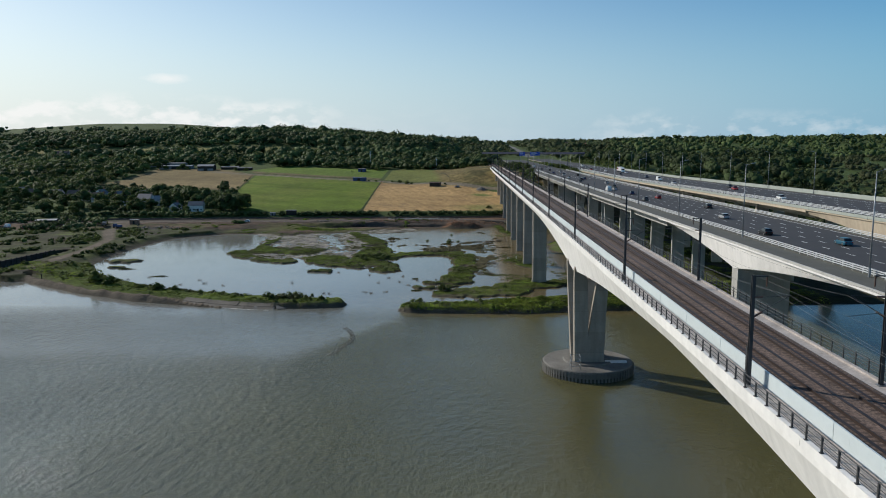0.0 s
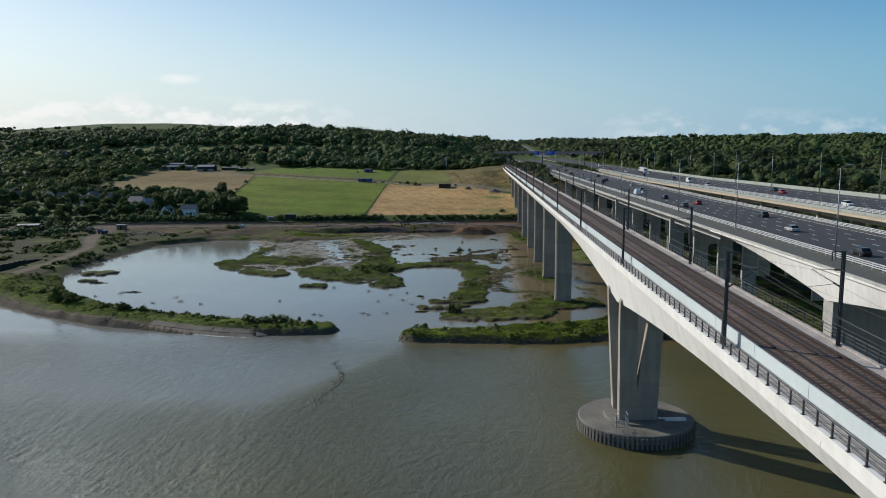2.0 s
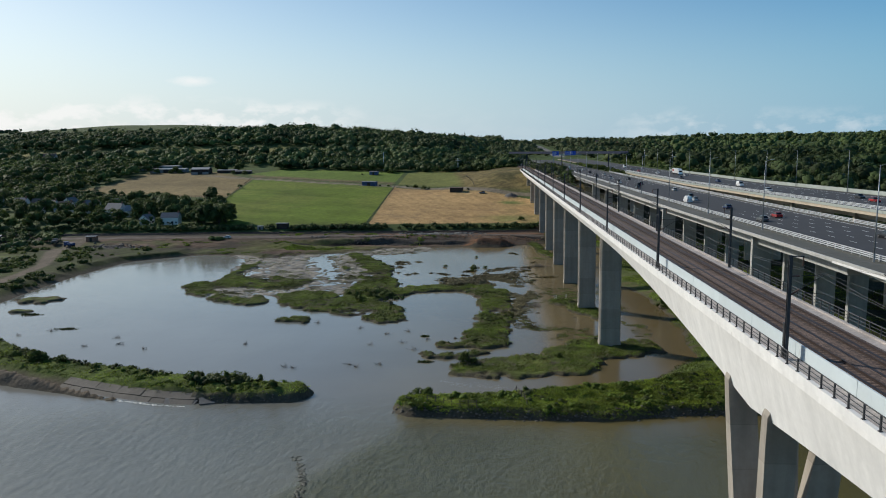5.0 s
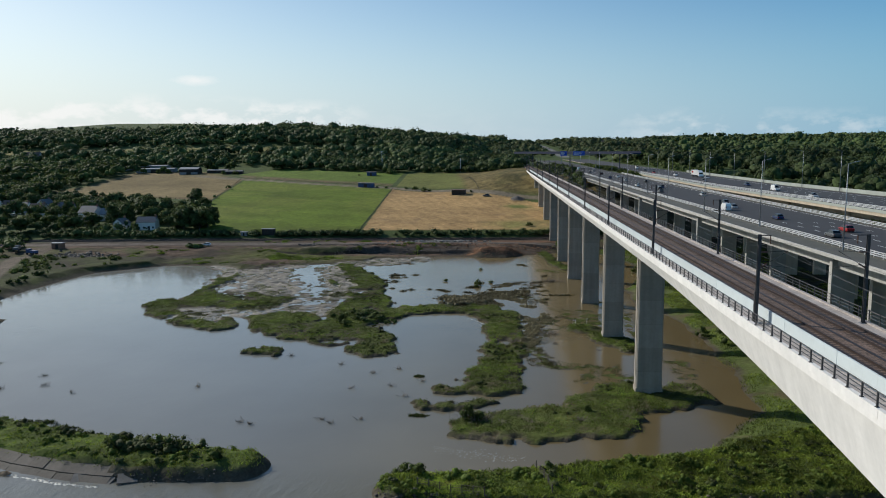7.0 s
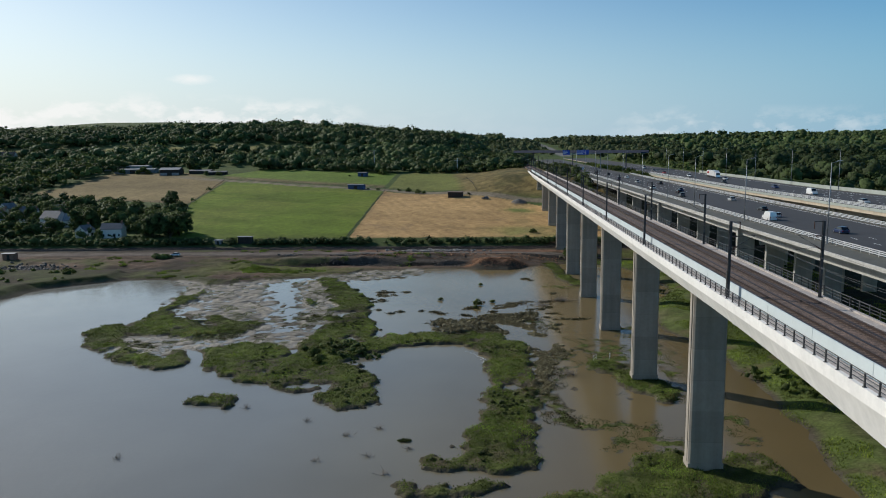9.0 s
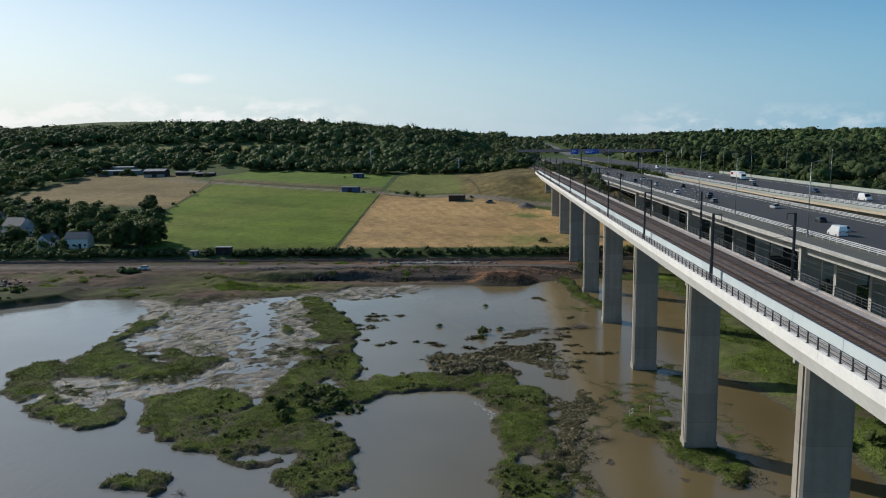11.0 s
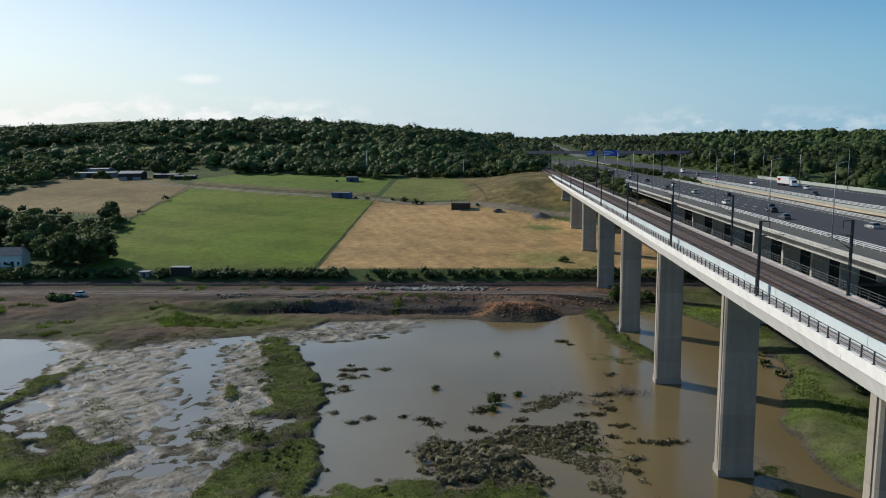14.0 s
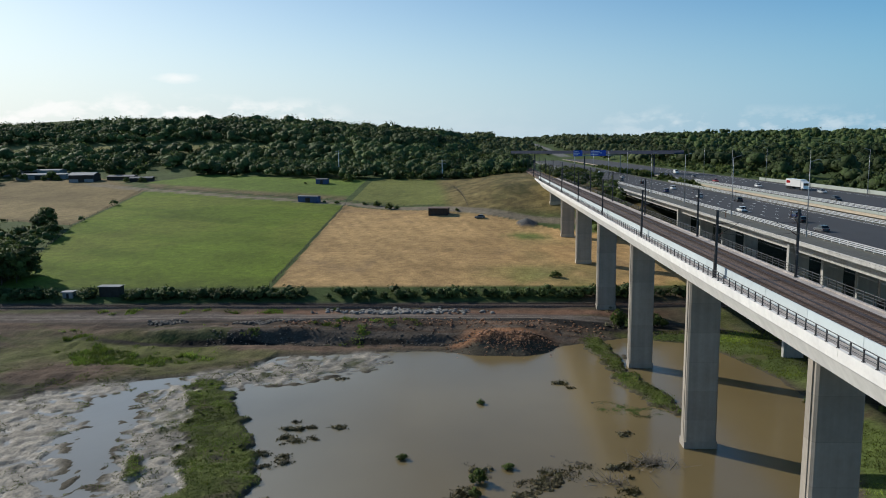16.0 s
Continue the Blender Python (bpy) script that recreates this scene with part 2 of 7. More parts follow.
# ---- mesh helpers ----
class Build:
    """Collects verts and faces of one mesh."""

    def __init__(self):
        self.v, self.f, self.m = [], [], []

    def face(self, pts, mat=0):
        i = len(self.v)
        self.v.extend(pts)
        self.f.append(tuple(range(i, i + len(pts))))
        self.m.append(mat)

    def box(self, x0, x1, y0, y1, z0, z1, mat=0):
        i = len(self.v)
        self.v += [(x0, y0, z0), (x1, y0, z0), (x1, y1, z0), (x0, y1, z0), (x0, y0, z1), (x1, y0, z1), (x1, y1, z1), (x0, y1, z1)]
        for q in ((3, 2, 1, 0), (4, 5, 6, 7), (0, 1, 5, 4), (1, 2, 6, 5), (2, 3, 7, 6), (3, 0, 4, 7)):
            self.f.append(tuple(i + k for k in q))
            self.m.append(mat)
        return self

    def loft(self, rings, mat=0, caps=True):
        """Skins a list of closed rings with the same count of points each."""
        i, n = len(self.v), len(rings[0])
        for r in rings:
            self.v.extend(r)
        for k in range(len(rings) - 1):
            a, b = i + k * n, i + (k + 1) * n
            for j in range(n):
                j2 = (j + 1) % n
                self.f.append((a + j, a + j2, b + j2, b + j))
                self.m.append(mat)
        if caps:
            self.f.append(tuple(range(i + n - 1, i - 1, -1)))
            self.f.append(tuple(range(i + (len(rings) - 1) * n, i + len(rings) * n)))
            self.m += [mat, mat]
        return self

    def tube(self, p, q, r, r2=None, n=6, mat=0):
        p, q = Vector(p), Vector(q)
        r2 = r if r2 is None else r2
        d = (q - p).normalized()
        a = d.orthogonal().normalized()
        b = d.cross(a)
        ring = [(math.cos(2 * math.pi * k / n), math.sin(2 * math.pi * k / n)) for k in range(n)]
        return self.loft([[tuple(p + (a * c + b * s) * r) for c, s in ring], [tuple(q + (a * c + b * s) * r2) for c, s in ring]], mat)

    def line(self, pts, r, n=4, mat=0):
        """One bent wire through the points."""
        rings = []
        for p in pts:
            rings.append([(p[0] + r * math.cos(2 * math.pi * k / n), p[1], p[2] + r * math.sin(2 * math.pi * k / n)) for k in range(n)])
        return self.loft(rings, mat)

    def data(self, name, mats, smooth=False):
        me = bpy.data.meshes.new(name)
        me.from_pydata(self.v, [], self.f)
        for m in mats:
            me.materials.append(m)
        if len(mats) > 1:
            me.polygons.foreach_set("material_index", self.m)
        me.update()
        bm = bmesh.new()
        bm.from_mesh(me)
        bmesh.ops.recalc_face_normals(bm, faces=bm.faces)
        bm.to_mesh(me)
        bm.free()
        if smooth:
            me.polygons.foreach_set("use_smooth", [True] * len(me.polygons))
        return me


def thing(name, label, category, at=(0, 0, 0), rz=0, group="", kind=""):
    ob = new(name)
    ob.matrix_basis = pose(*at, 0, 0, rz)
    return tagged(ob, label, category, group, kind)


def part(name, build, mat, parent, label="", smooth=False, at=None):
    """One mesh object under a thing or under a part."""
    mats = mat if isinstance(mat, (list, tuple)) else [mat]
    me = build if isinstance(build, bpy.types.Mesh) else build.data(name, mats, smooth)
    ob = new(name, me)
    ob.parent = parent
    if at is not None:
        ob.location = at
    if label:
        ob["label"] = label
    return ob

# ---- the lie of the land ----
def smooth(a, b, t):
    u = np.clip((t - a) / (b - a), 0, 1)
    return u * u * (3 - 2 * u)


def lattice(ix, iy, seed):
    h = (ix.astype(np.int64) * 374761393 + iy.astype(np.int64) * 668265263 + seed * 974634777) & 0x7FFFFFFF
    h = ((h ^ (h >> 13)) * 1274126177) & 0x7FFFFFFF
    return ((h ^ (h >> 16)) & 0xFFFF) / 65535.0


def vnoise(x, y, size, seed=1):
    """Value noise from -1 to 1."""
    u, v = np.asarray(x, float) / size, np.asarray(y, float) / size
    i, j = np.floor(u), np.floor(v)
    a, b = u - i, v - j
    a, b = a * a * (3 - 2 * a), b * b * (3 - 2 * b)
    n00, n10 = lattice(i, j, seed), lattice(i + 1, j, seed)
    n01, n11 = lattice(i, j + 1, seed), lattice(i + 1, j + 1, seed)
    return 2 * ((n00 * (1 - a) + n10 * a) * (1 - b) + (n01 * (1 - a) + n11 * a) * b) - 1


def fbm(x, y, size, octaves=4, seed=1):
    total, amp = 0.0, 1.0
    for k in range(octaves):
        total = total + amp * vnoise(x + 13.7 * k, y - 7.1 * k, size, seed + k)
        size, amp = size / 2.03, amp * 0.52
    return total / 1.9


def stroke(x, y, pts):
    """How far inside a winding strip of land a place lies; pts: (x, y, half width)."""
    best = np.full(np.shape(x), -1e3)
    if len(pts) == 1:
        px, py, r = pts[0]
        return r - np.hypot(x - px, y - py)
    for (ax, ay, ar), (bx, by, br) in zip(pts, pts[1:]):
        dx, dy = bx - ax, by - ay
        t = np.clip(((x - ax) * dx + (y - ay) * dy) / (dx * dx + dy * dy), 0, 1)
        best = np.maximum(best, ar + t * (br - ar) - np.hypot(x - ax - t * dx, y - ay - t * dy))
    return best


# strips of land in the marsh
BAR_WEST = [(-43, 114, 5), (-57, 115, 6.5), (-75, 117.5, 7.5), (-104, 126, 7.5), (-128, 140, 9), (-153, 160, 12), (-176, 186, 18)]
BAR_EAST = [(-17, 107, 4.5), (0, 108, 6), (14, 109, 7.5), (30, 113, 9), (48, 118, 12), (80, 124, 16)]
MAIN_ISLAND = [
    [(-106, 226, 4.5), (-101, 214, 4), (-93, 206, 3.4), (-84, 201, 2.8), (-76, 197, 2)],
    [(-104, 228, 6), (-95, 231, 9.5), (-86, 231, 10.5), (-77, 229, 6.5), (-71, 233, 2.5)],
    [(-100, 240, 4), (-102, 257, 2.2), (-103, 270, 2), (-105, 281, 1.5)],
    [(-76, 205, 5), (-62, 204, 10), (-50, 197, 12.5), (-39, 188, 9), (-33, 176, 4)],
    [(-46, 204, 9), (-44, 217, 8), (-43.5, 234, 6), (-47, 254, 5.5), (-51.5, 270, 5), (-57, 284, 4), (-64, 297, 3.4)],
]
POOL_ISLANDS = [
    [(-64, 263, 2.2), (-60, 258, 1.6)],
    [(-40, 210, 6), (-30, 217, 5), (-18, 221, 5), (-7, 218, 5)],
    [(-3, 214, 4.8), (-2, 195, 4), (-2, 175, 4), (-5, 158, 5.2), (-5, 153, 5)],
    [(-6, 131.5, 4.8), (2, 133, 6.8), (12, 134.5, 7)],
    [(13, 142, 4), (22, 147, 7.5), (31, 149, 5.5)],
]
SMALL_ISLANDS = [
    [(18, 199, 2), (24, 187, 3.2), (27, 180, 2)],
    [(-61, 176, 2.0), (-56, 175, 2.2), (-53.5, 175.5, 1.0)],
    [(-153, 202, 4.2), (-148, 202, 4.6)],
    [(-148, 186, 1.6), (-144, 186, 1.4)],
    [(-16, 140, 2.0), (-13.5, 140, 2.2)], [(-10, 141.5, 1.2), (-6.5, 141.5, 1.2)], [(-14, 149, 1.5)],
    [(18, 331, 2), (19, 315, 1.6), (21, 300, 1.6), (25, 286, 1.0)],
]
GRASSY = MAIN_ISLAND + POOL_ISLANDS + SMALL_ISLANDS
CREEKS = [   # water that winds through the islands
    [(-76, 305, 5), (-77, 292, 5.6), (-68, 262, 5.2), (-62, 243, 5), (-59.5, 230, 4.4), (-66, 222, 2.8), (-75, 217, 2.5), (-84, 211.5, 2.3), (-92, 213, 1.6), (-96, 217, 1.0)],
    [(-78, 212, 1.5), (-73, 203, 1.7), (-71, 195, 2.0)],
    [(-62, 222, 2.0), (-54, 214, 1.5), (-51, 206, 1.2), (-54, 201, 0.8), (-59, 199, 0.3)],
    [(-96, 262, 3), (-100, 250, 2.0)],
]
POOL_SEDGE = [   # low wet plants that barely stand above the water
    [(-20, 237, 3), (-12, 235, 5.5), (-6, 228, 4)],
    [(-10, 261, 2.4)], [(-7, 243, 3), (0, 242, 5), (6, 247, 2)],
    [(16, 217, 4), (22, 212, 6), (25, 203, 5), (16, 199, 4)],
    [(8, 236, 3), (9, 228, 2)], [(8, 208, 3), (7, 199, 4), (8, 186, 3)],
    [(11, 166, 4), (18, 161, 6), (25, 158, 4)],
    [(18, 198, 3), (22, 190, 5), (27, 180, 4), (33, 172, 3)],
]
FLOOD_SEDGE = [
    [(4, 205, 2.5), (5, 185, 3), (5, 168, 2.5)],
    [(-3, 256, 2.5), (3, 262, 2.5)],
    [(15, 286, 3.5), (22, 284, 3)],
    [(34, 160, 3), (37, 180, 2), (33, 200, 4), (30, 230, 3)],
    [(-92, 214, 3), (-84, 216, 4), (-74, 222, 4)],
    [(-60, 246, 3), (-58, 240, 4)],
]
SEDGE = POOL_SEDGE + FLOOD_SEDGE
MUD = [
    [(-106, 292, 6), (-95, 282, 11), (-91, 268, 13), (-85, 256, 11), (-77, 246, 7)],
    [(-112, 298, 6), (-96, 300, 8), (-84, 300, 5)],
    [(-94, 214, 5), (-84, 213, 5), (-74, 220, 5), (-66, 231, 5)],
    [(-57, 240, 6), (-59, 258, 6), (-61, 276, 5), (-67, 294, 5)],
    [(-62, 303, 6), (-48, 309, 6), (-36, 314, 4)],
    [(-60, 214, 4), (-55, 222, 5)],
]
REVET_X = [-172, -150, -126, -109, -88, -78, -68, -60]      # middle of the paved slope of the western bar
REVET_Y = [166.5, 149.5, 133.5, 126.0, 117.0, 113.2, 110.4, 109.3]


def revet(x, y):
    """Signed way up the paved slope, and how far it reaches."""
    slope = (np.interp(x + 1, REVET_X, REVET_Y) - np.interp(x - 1, REVET_X, REVET_Y)) / 2
    return (y - np.interp(x, REVET_X, REVET_Y)) / np.sqrt(1 + slope ** 2)


NORTH_X = [-400, -178, -160, -140, -126, -112, -104, -97, -89, -59, -55, -30, -14, 1, 18, 30, 45, 60, 400]
NORTH_Y = [160, 205, 292, 299, 300, 296, 288, 290, 298, 309, 318, 322, 323, 322, 331, 336, 336, 334, 332]
EAST_Y = [112, 131, 142, 165, 194, 212, 228, 251, 268, 284, 307, 328, 340]
EAST_X = [20, 35, 43, 46, 46, 44, 38, 39, 46, 53, 50, 42, 14]


def braid(x, y):
    """Runs of low wandering ridges, from -1 to 1."""
    u, v = x + 7 * fbm(x, y, 17, 3, 38) + 2 * fbm(x, y, 4, 2, 36), y + 7 * fbm(x, y, 15, 3, 39) + 2 * fbm(x, y, 4, 2, 37)
    ridge = 1 - 3.2 * np.abs(fbm(u * 0.75 + v * 0.2, v * 1.15 - u * 0.5, 2.7, 3, 64))
    return np.clip(0.75 * ridge + 0.7 * fbm(x, y, 1.7, 3, 40), -1.2, 1.2)


def wet_fields(x, y):
    """Insideness of firm grass, sedge and mud, and of the shores round the marsh."""
    rag = 1.5 * fbm(x, y, 14, 3, 5) + 1.5 * fbm(x, y, 5.2, 4, 9)
    creek = np.max([stroke(x, y, s) for s in CREEKS], axis=0) + 1.6 * fbm(x, y, 5, 4, 15)
    bar = np.maximum(stroke(x, y, BAR_WEST), stroke(x, y, BAR_EAST)) + 0.45 * rag
    grass = np.max([stroke(x, y, s) for s in GRASSY], axis=0) + 0.5 + 1.0 * rag + 2.8 * fbm(x, y, 2.6, 4, 11)
    grass = np.minimum(grass, np.where(x < -38, 2.1, 3.0) - 5.0 * fbm(x, y, 8, 5, 12))
    grass = np.minimum(grass, -creek + 0.3)
    sedge = np.max([stroke(x, y, s) for s in SEDGE], axis=0) + 5.5 * fbm(x, y, 6, 5, 21) + 2.2 * fbm(x, y, 1.8, 3, 22) - 0.8
    mud = np.max([stroke(x, y, s) for s in MUD], axis=0) + 2.5 * fbm(x, y, 9, 4, 31) + 1.0
    mud = np.minimum(mud, -creek + 1.0 + 2.0 * fbm(x, y, 3, 3, 32))
    north = y - np.interp(x, NORTH_X, NORTH_Y) + 0.8 * rag
    west = np.interp(y, [150, 166, 180, 206, 247, 282, 298], [-170, -158, -158, -162, -165, -160, -140]) - x + 0.6 * rag
    west = np.where((y > 150 + 0.4 * (-x - 160)) & (y < 310), west, -50)
    east = np.minimum(x - np.interp(y, EAST_Y, EAST_X), y - 110 - 0.05 * (x - 40)) + 0.9 * rag
    return bar, grass, sedge, mud, north, west, east


def land_height(x, y):
    """The dry land's height north of the marsh, with the hills."""
    z = np.interp(y, [290, 318, 330, 343, 351, 358, 366, 600, 640, 900, 6000], [0.7, 1.1, 2.6, 3.0, 3.3, 4.6, 6.8, 26.7, 29, 33, 45])
    bank = smooth(-105, -82, x) * smooth(16, 6, x) * (y < 350)
    edge = 327.5 + 1.6 * vnoise(x, x * 0, 17, 44)
    z = np.where(bank > 0, z * (1 - bank) + bank * np.where(y < edge, 0.55, 0.55 + np.minimum(2.7, (y - edge) * 0.9)) , z)
    z = np.where(y >= 343, np.maximum(z, 3.0), z)
    west = smooth(-160, -330, x)
    z = z * (1 - 0.25 * west * smooth(700, 400, y))
    # wooded hill behind the fields
    crest = np.interp(x, [-1600, -900, -520, -330, -250, -100, -28, 22, 34], [26, 28, 32, 34, 34, 24.5, 17.5, 15, 0])
    z = z + crest * smooth(625, 850, y) * smooth(2600, 1500, y)
    # high ground beyond the motorway
    z = z + (-9 + 11 * fbm(x, y, 190, 2, 42)) * smooth(150, 260, x) * smooth(420, 760, y) + 4 * smooth(400, 900, x) * smooth(200, 500, y)
    # distant downs
    near = smooth(-60, 30, x)
    z = z + 34 * (smooth(1500, 2600, y) * (1 - near) + (0.47 + 0.3 * smooth(150, 230, x)) * smooth(950, 2000 - 250 * smooth(150, 230, x), y) * near) + 44 * np.exp(-((x + 1180) / 520) ** 2 - ((y - 2500) / 500) ** 2)
    z = z + 24 * smooth(-480, -1000, x) * smooth(1300, 2200, y)
    z = z + 5 * fbm(x, y, 320, 3, 41) * smooth(560, 900, y)
    # bank that carries the railway and the motorway away from their abutments
    side = smooth(-55, 8, x) * smooth(170, 140, x)
    top = 26.9 + 2.75 * smooth(37, 32, x) * smooth(-16, 14, x)
    z = z + (top - z) * side * smooth(440, 520, y + 0.35 * np.clip(x - 20, 0, 40)) * smooth(1500, 900, y)
    return z


def ground(x, y, detail=True):
    x, y = np.asarray(x, float), np.asarray(y, float)
    bar, grass, sedge, mud, north, west, east = wet_fields(x, y)
    z = np.full(np.shape(x), -1.6)

    def lift(inside, top, slope):
        return np.where(inside > 0, np.minimum(top, inside * slope), np.maximum(-1.6, inside * slope * 0.6))

    z = np.maximum(z, lift(bar, 1.6, 0.95) + (0.75 * fbm(x, y, 3.2, 3, 61) + 0.45 * fbm(x, y, 8, 2, 60)) * np.clip(bar - 1, 0, 1))
    z = np.maximum(z, lift(grass, 0.55, 1.1) + (0.34 * fbm(x, y, 1.9, 3, 62) + 0.2 * fbm(x, y, 7, 2, 59)) * np.clip(grass, 0, 1))
    z = np.maximum(z, lift(sedge, -0.01, 0.05) + 0.07 * fbm(x, y, 1.8, 3, 63))
    streak = braid(x, y)
    z = np.maximum(z, lift(mud, 0.11, 0.05) + (0.27 * streak + 0.26 * fbm(x, y, 1.5, 3, 56) + 0.10 * fbm(x, y, 7, 3, 58)) * (mud > -3))
    z = np.maximum(z, lift(west, 2.2, 0.35) + 0.2 * fbm(x, y, 8, 3, 65) * (west > 3))
    z = np.maximum(z, lift(east, 1.3, 0.22) + 0.35 * fbm(x, y, 14, 4, 66) * (east > 2))
    hl = land_height(x, y)
    # bank of earthworks above the marsh
    z = np.maximum(z, np.where(north > 0, np.minimum(hl + 0.25 * fbm(x, y, 9, 3, 67) + 0.55 * fbm(x, y, 3.6, 3, 55) * (y < 351) * (north > 3) * np.where(np.abs(y - 343) < 4, 0.25, 1.0), 0.12 + north * 0.22), np.maximum(-1.6, north * 0.15)))
    heap = 3.2 * np.exp(-((x + 3) / 9) ** 4 - ((y - 325.5) / 5) ** 2) * (1 + 0.35 * fbm(x, y, 4, 3, 57)) + 0.8 * np.exp(-((x + 30) / 25) ** 2 - ((y - 336) / 3) ** 2)
    z = z + np.where(north > -4, heap, 0)
    z = z + np.where(north > 15, 2.3 * np.clip(1 - np.hypot(x - 11, y - 452.5) / 4.8, 0, 1), 0)
    dock = stroke(x, y, [(-193, 150, 8), (-191, 185, 6.5), (-190, 205, 5), (-188, 222, 2.5)])
    z = np.where(dock > 0, -1.0, z)
    up = revet(x, y)
    paved = (x > -171) & (x < -61) & (np.abs(up) < 2.2)
    z = np.where(paved, np.minimum(z, 0.35 + 0.42 * up), z)
    far = (y < 0) | (y < 95)
    return np.where(far & (y > -150), np.minimum(z, -1.5), z)


def axis(stops):
    """Grid lines: rows of (from, to, step)."""
    out = []
    for a, b, s in stops:
        out += list(np.arange(a, b, s))
    return np.array(out + [stops[-1][1]])


GX = axis([(-4500, -1300, 160), (-1300, -430, 30), (-430, -214, 6), (-214, -108, 1.0), (-108, 42, 0.55), (42, 62, 1.0), (62, 150, 3), (150, 480, 12), (480, 1300, 40), (1300, 4500, 200)])
GY = axis([(-900, -100, 200), (-100, 92, 32), (92, 100, 0.8), (100, 128, 0.7), (128, 308, 0.55), (308, 345, 0.8), (345, 380, 2), (380, 445, 5), (445, 505, 1.5), (505, 660, 5), (660, 1000, 12), (1000, 2700, 50), (2700, 4700, 250)])
XX, YY = np.meshgrid(GX, GY)
ZZ = ground(XX, YY)


def inside(x, y, poly):
    hit = np.zeros(np.shape(x), bool)
    for (ax, ay), (bx, by) in zip(poly, poly[1:] + poly[:1]):
        hit ^= ((ay > y) != (by > y)) & (x < (bx - ax) * (y - ay) / (by - ay + 1e-9) + ax)
    return hit


GREEN_FIELD = [(-71, 366), (-74, 508), (-130, 532), (-197, 566), (-183, 462), (-152, 366)]
WHEAT_FIELD = [(-69, 366), (-73, 506), (-26, 478), (8, 456), (30, 440), (58, 430), (58, 366)]
TAN_FIELD = [(-199, 566), (-185, 464), (-226, 482), (-256, 493), (-330, 528), (-318, 557), (-322, 640), (-250, 628)]
UPPER_FIELD = [(-72, 520), (-20, 486), (-12, 486), (-20, 600), (-72, 604)]
UPPER_GREEN = [(-76, 522), (-76, 600), (-190, 640), (-215, 600), (-197, 574)]
PALE_FIELD = [(-120, 728), (-330, 722), (-520, 704), (-700, 722), (-520, 752), (-330, 752), (-120, 756)]


def land_colour(x, y, z):
    bar, grass, sedge, mud, north, west, east = wet_fields(x, y)
    n1, n2, n3 = fbm(x, y, 26, 4, 71), fbm(x, y, 5, 4, 72), fbm(x, y, 90, 3, 73)

    def tone(c, k):
        return np.array(c)[None, None, :] * (1 + k)[..., None]

    def put(mask, c):
        col[:] = col * (1 - mask[..., None]) + c * mask[..., None]

    col = tone((0.060, 0.085, 0.026), 0.25 * n1 + 0.2 * n2)                     # rough grass
    silt = tone((0.075, 0.064, 0.046), 0.25 * n2 + 0.15 * n1)
    put((north < 1.5).astype(float) * (y < 360), silt)
    g = np.clip(np.maximum(grass - 0.3, sedge * 0.8), 0, 1)
    put(g * (north < 6), tone((0.066, 0.080, 0.020), 0.45 * n2 + 0.4 * n1 + 0.45 * fbm(x, y, 1.7, 3, 79)))
    put(g * (north < 6) * np.clip(3 * fbm(x, y, 5, 4, 80) - 0.8, 0, 1), tone((0.085, 0.070, 0.042), 0.25 * n2))
    put(np.clip(bar - 1.0, 0, 1) * np.clip((y - 104 - np.interp(x, [-175, -128, -75, -45, -20, 80], [62, 28, 7, 3, -3, -3])) / 3 + 0.5 * n2, 0, 1), tone((0.066, 0.090, 0.018), 0.45 * n2 + 0.3 * n1))
    shingle = np.clip(bar, 0, 1) * (1 - np.clip((y - 104 - np.interp(x, [-175, -128, -75, -45, -20, 80], [62, 28, 7, 3, -3, -3])) / 3, 0, 1)) * (x < -60)
    put(shingle, tone((0.105, 0.085, 0.064), 0.3 * n2))
    put(np.clip(bar - 2.2, 0, 1) * np.clip(3 * fbm(x, y, 6, 4, 50) - 1.0, 0, 1) * (x > -60), tone((0.062, 0.052, 0.032), 0.4 * n2))
    put(np.clip(mud * 0.5 + 1, 0, 1) * (grass < 0.4) * (sedge < 0.5), tone((0.165, 0.148, 0.120), np.clip(0.45 * n2 + 0.4 * n1 + 0.8 * braid(x, y) + 0.8 * fbm(x, y, 1.5, 3, 56), -0.85, 1.1)))
    put(np.clip(mud * 0.5 + 1, 0, 1) * (grass < 0.4) * np.clip(4 * fbm(x, y, 4.5, 4, 70) - 1.0, 0, 1) * (north < 4), tone((0.060, 0.062, 0.028), 0.3 * n2))
    e = np.clip(east - 0.6, 0, 1) * (y < 335)
    put(e, tone((0.075, 0.100, 0.028), 0.35 * n1 + 0.3 * n2))
    put(e * np.clip(fbm(x, y, 20, 4, 75) * 2.2 - 0.5, 0, 0.7), tone((0.105, 0.094, 0.055), 0.45 * n2 + 0.5 * fbm(x, y, 2.2, 3, 26)))
    put(e * np.clip(fbm(x, y, 7, 4, 49) * 3.0 - 0.7, 0, 1), tone((0.085, 0.070, 0.040), 0.4 * n2))
    # earthworks and haul road
    works = np.clip(north / 2, 0, 1) * (y < 353) * smooth(46, 30, x)
    put(works, tone((0.092, 0.062, 0.043), np.clip(0.3 * n2 + 0.3 * n1 + 0.95 * fbm(x * 0.16, y * 1.5, 5, 4, 68), -0.6, 0.9)))
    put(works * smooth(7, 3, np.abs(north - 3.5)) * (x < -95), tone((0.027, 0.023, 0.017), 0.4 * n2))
    put(works * smooth(-60, -110, x) * np.clip(2.6 * fbm(x * 0.5, y * 1.4, 13, 4, 30) + 0.25, 0, 0.9), tone((0.040, 0.033, 0.024), 0.5 * n2))
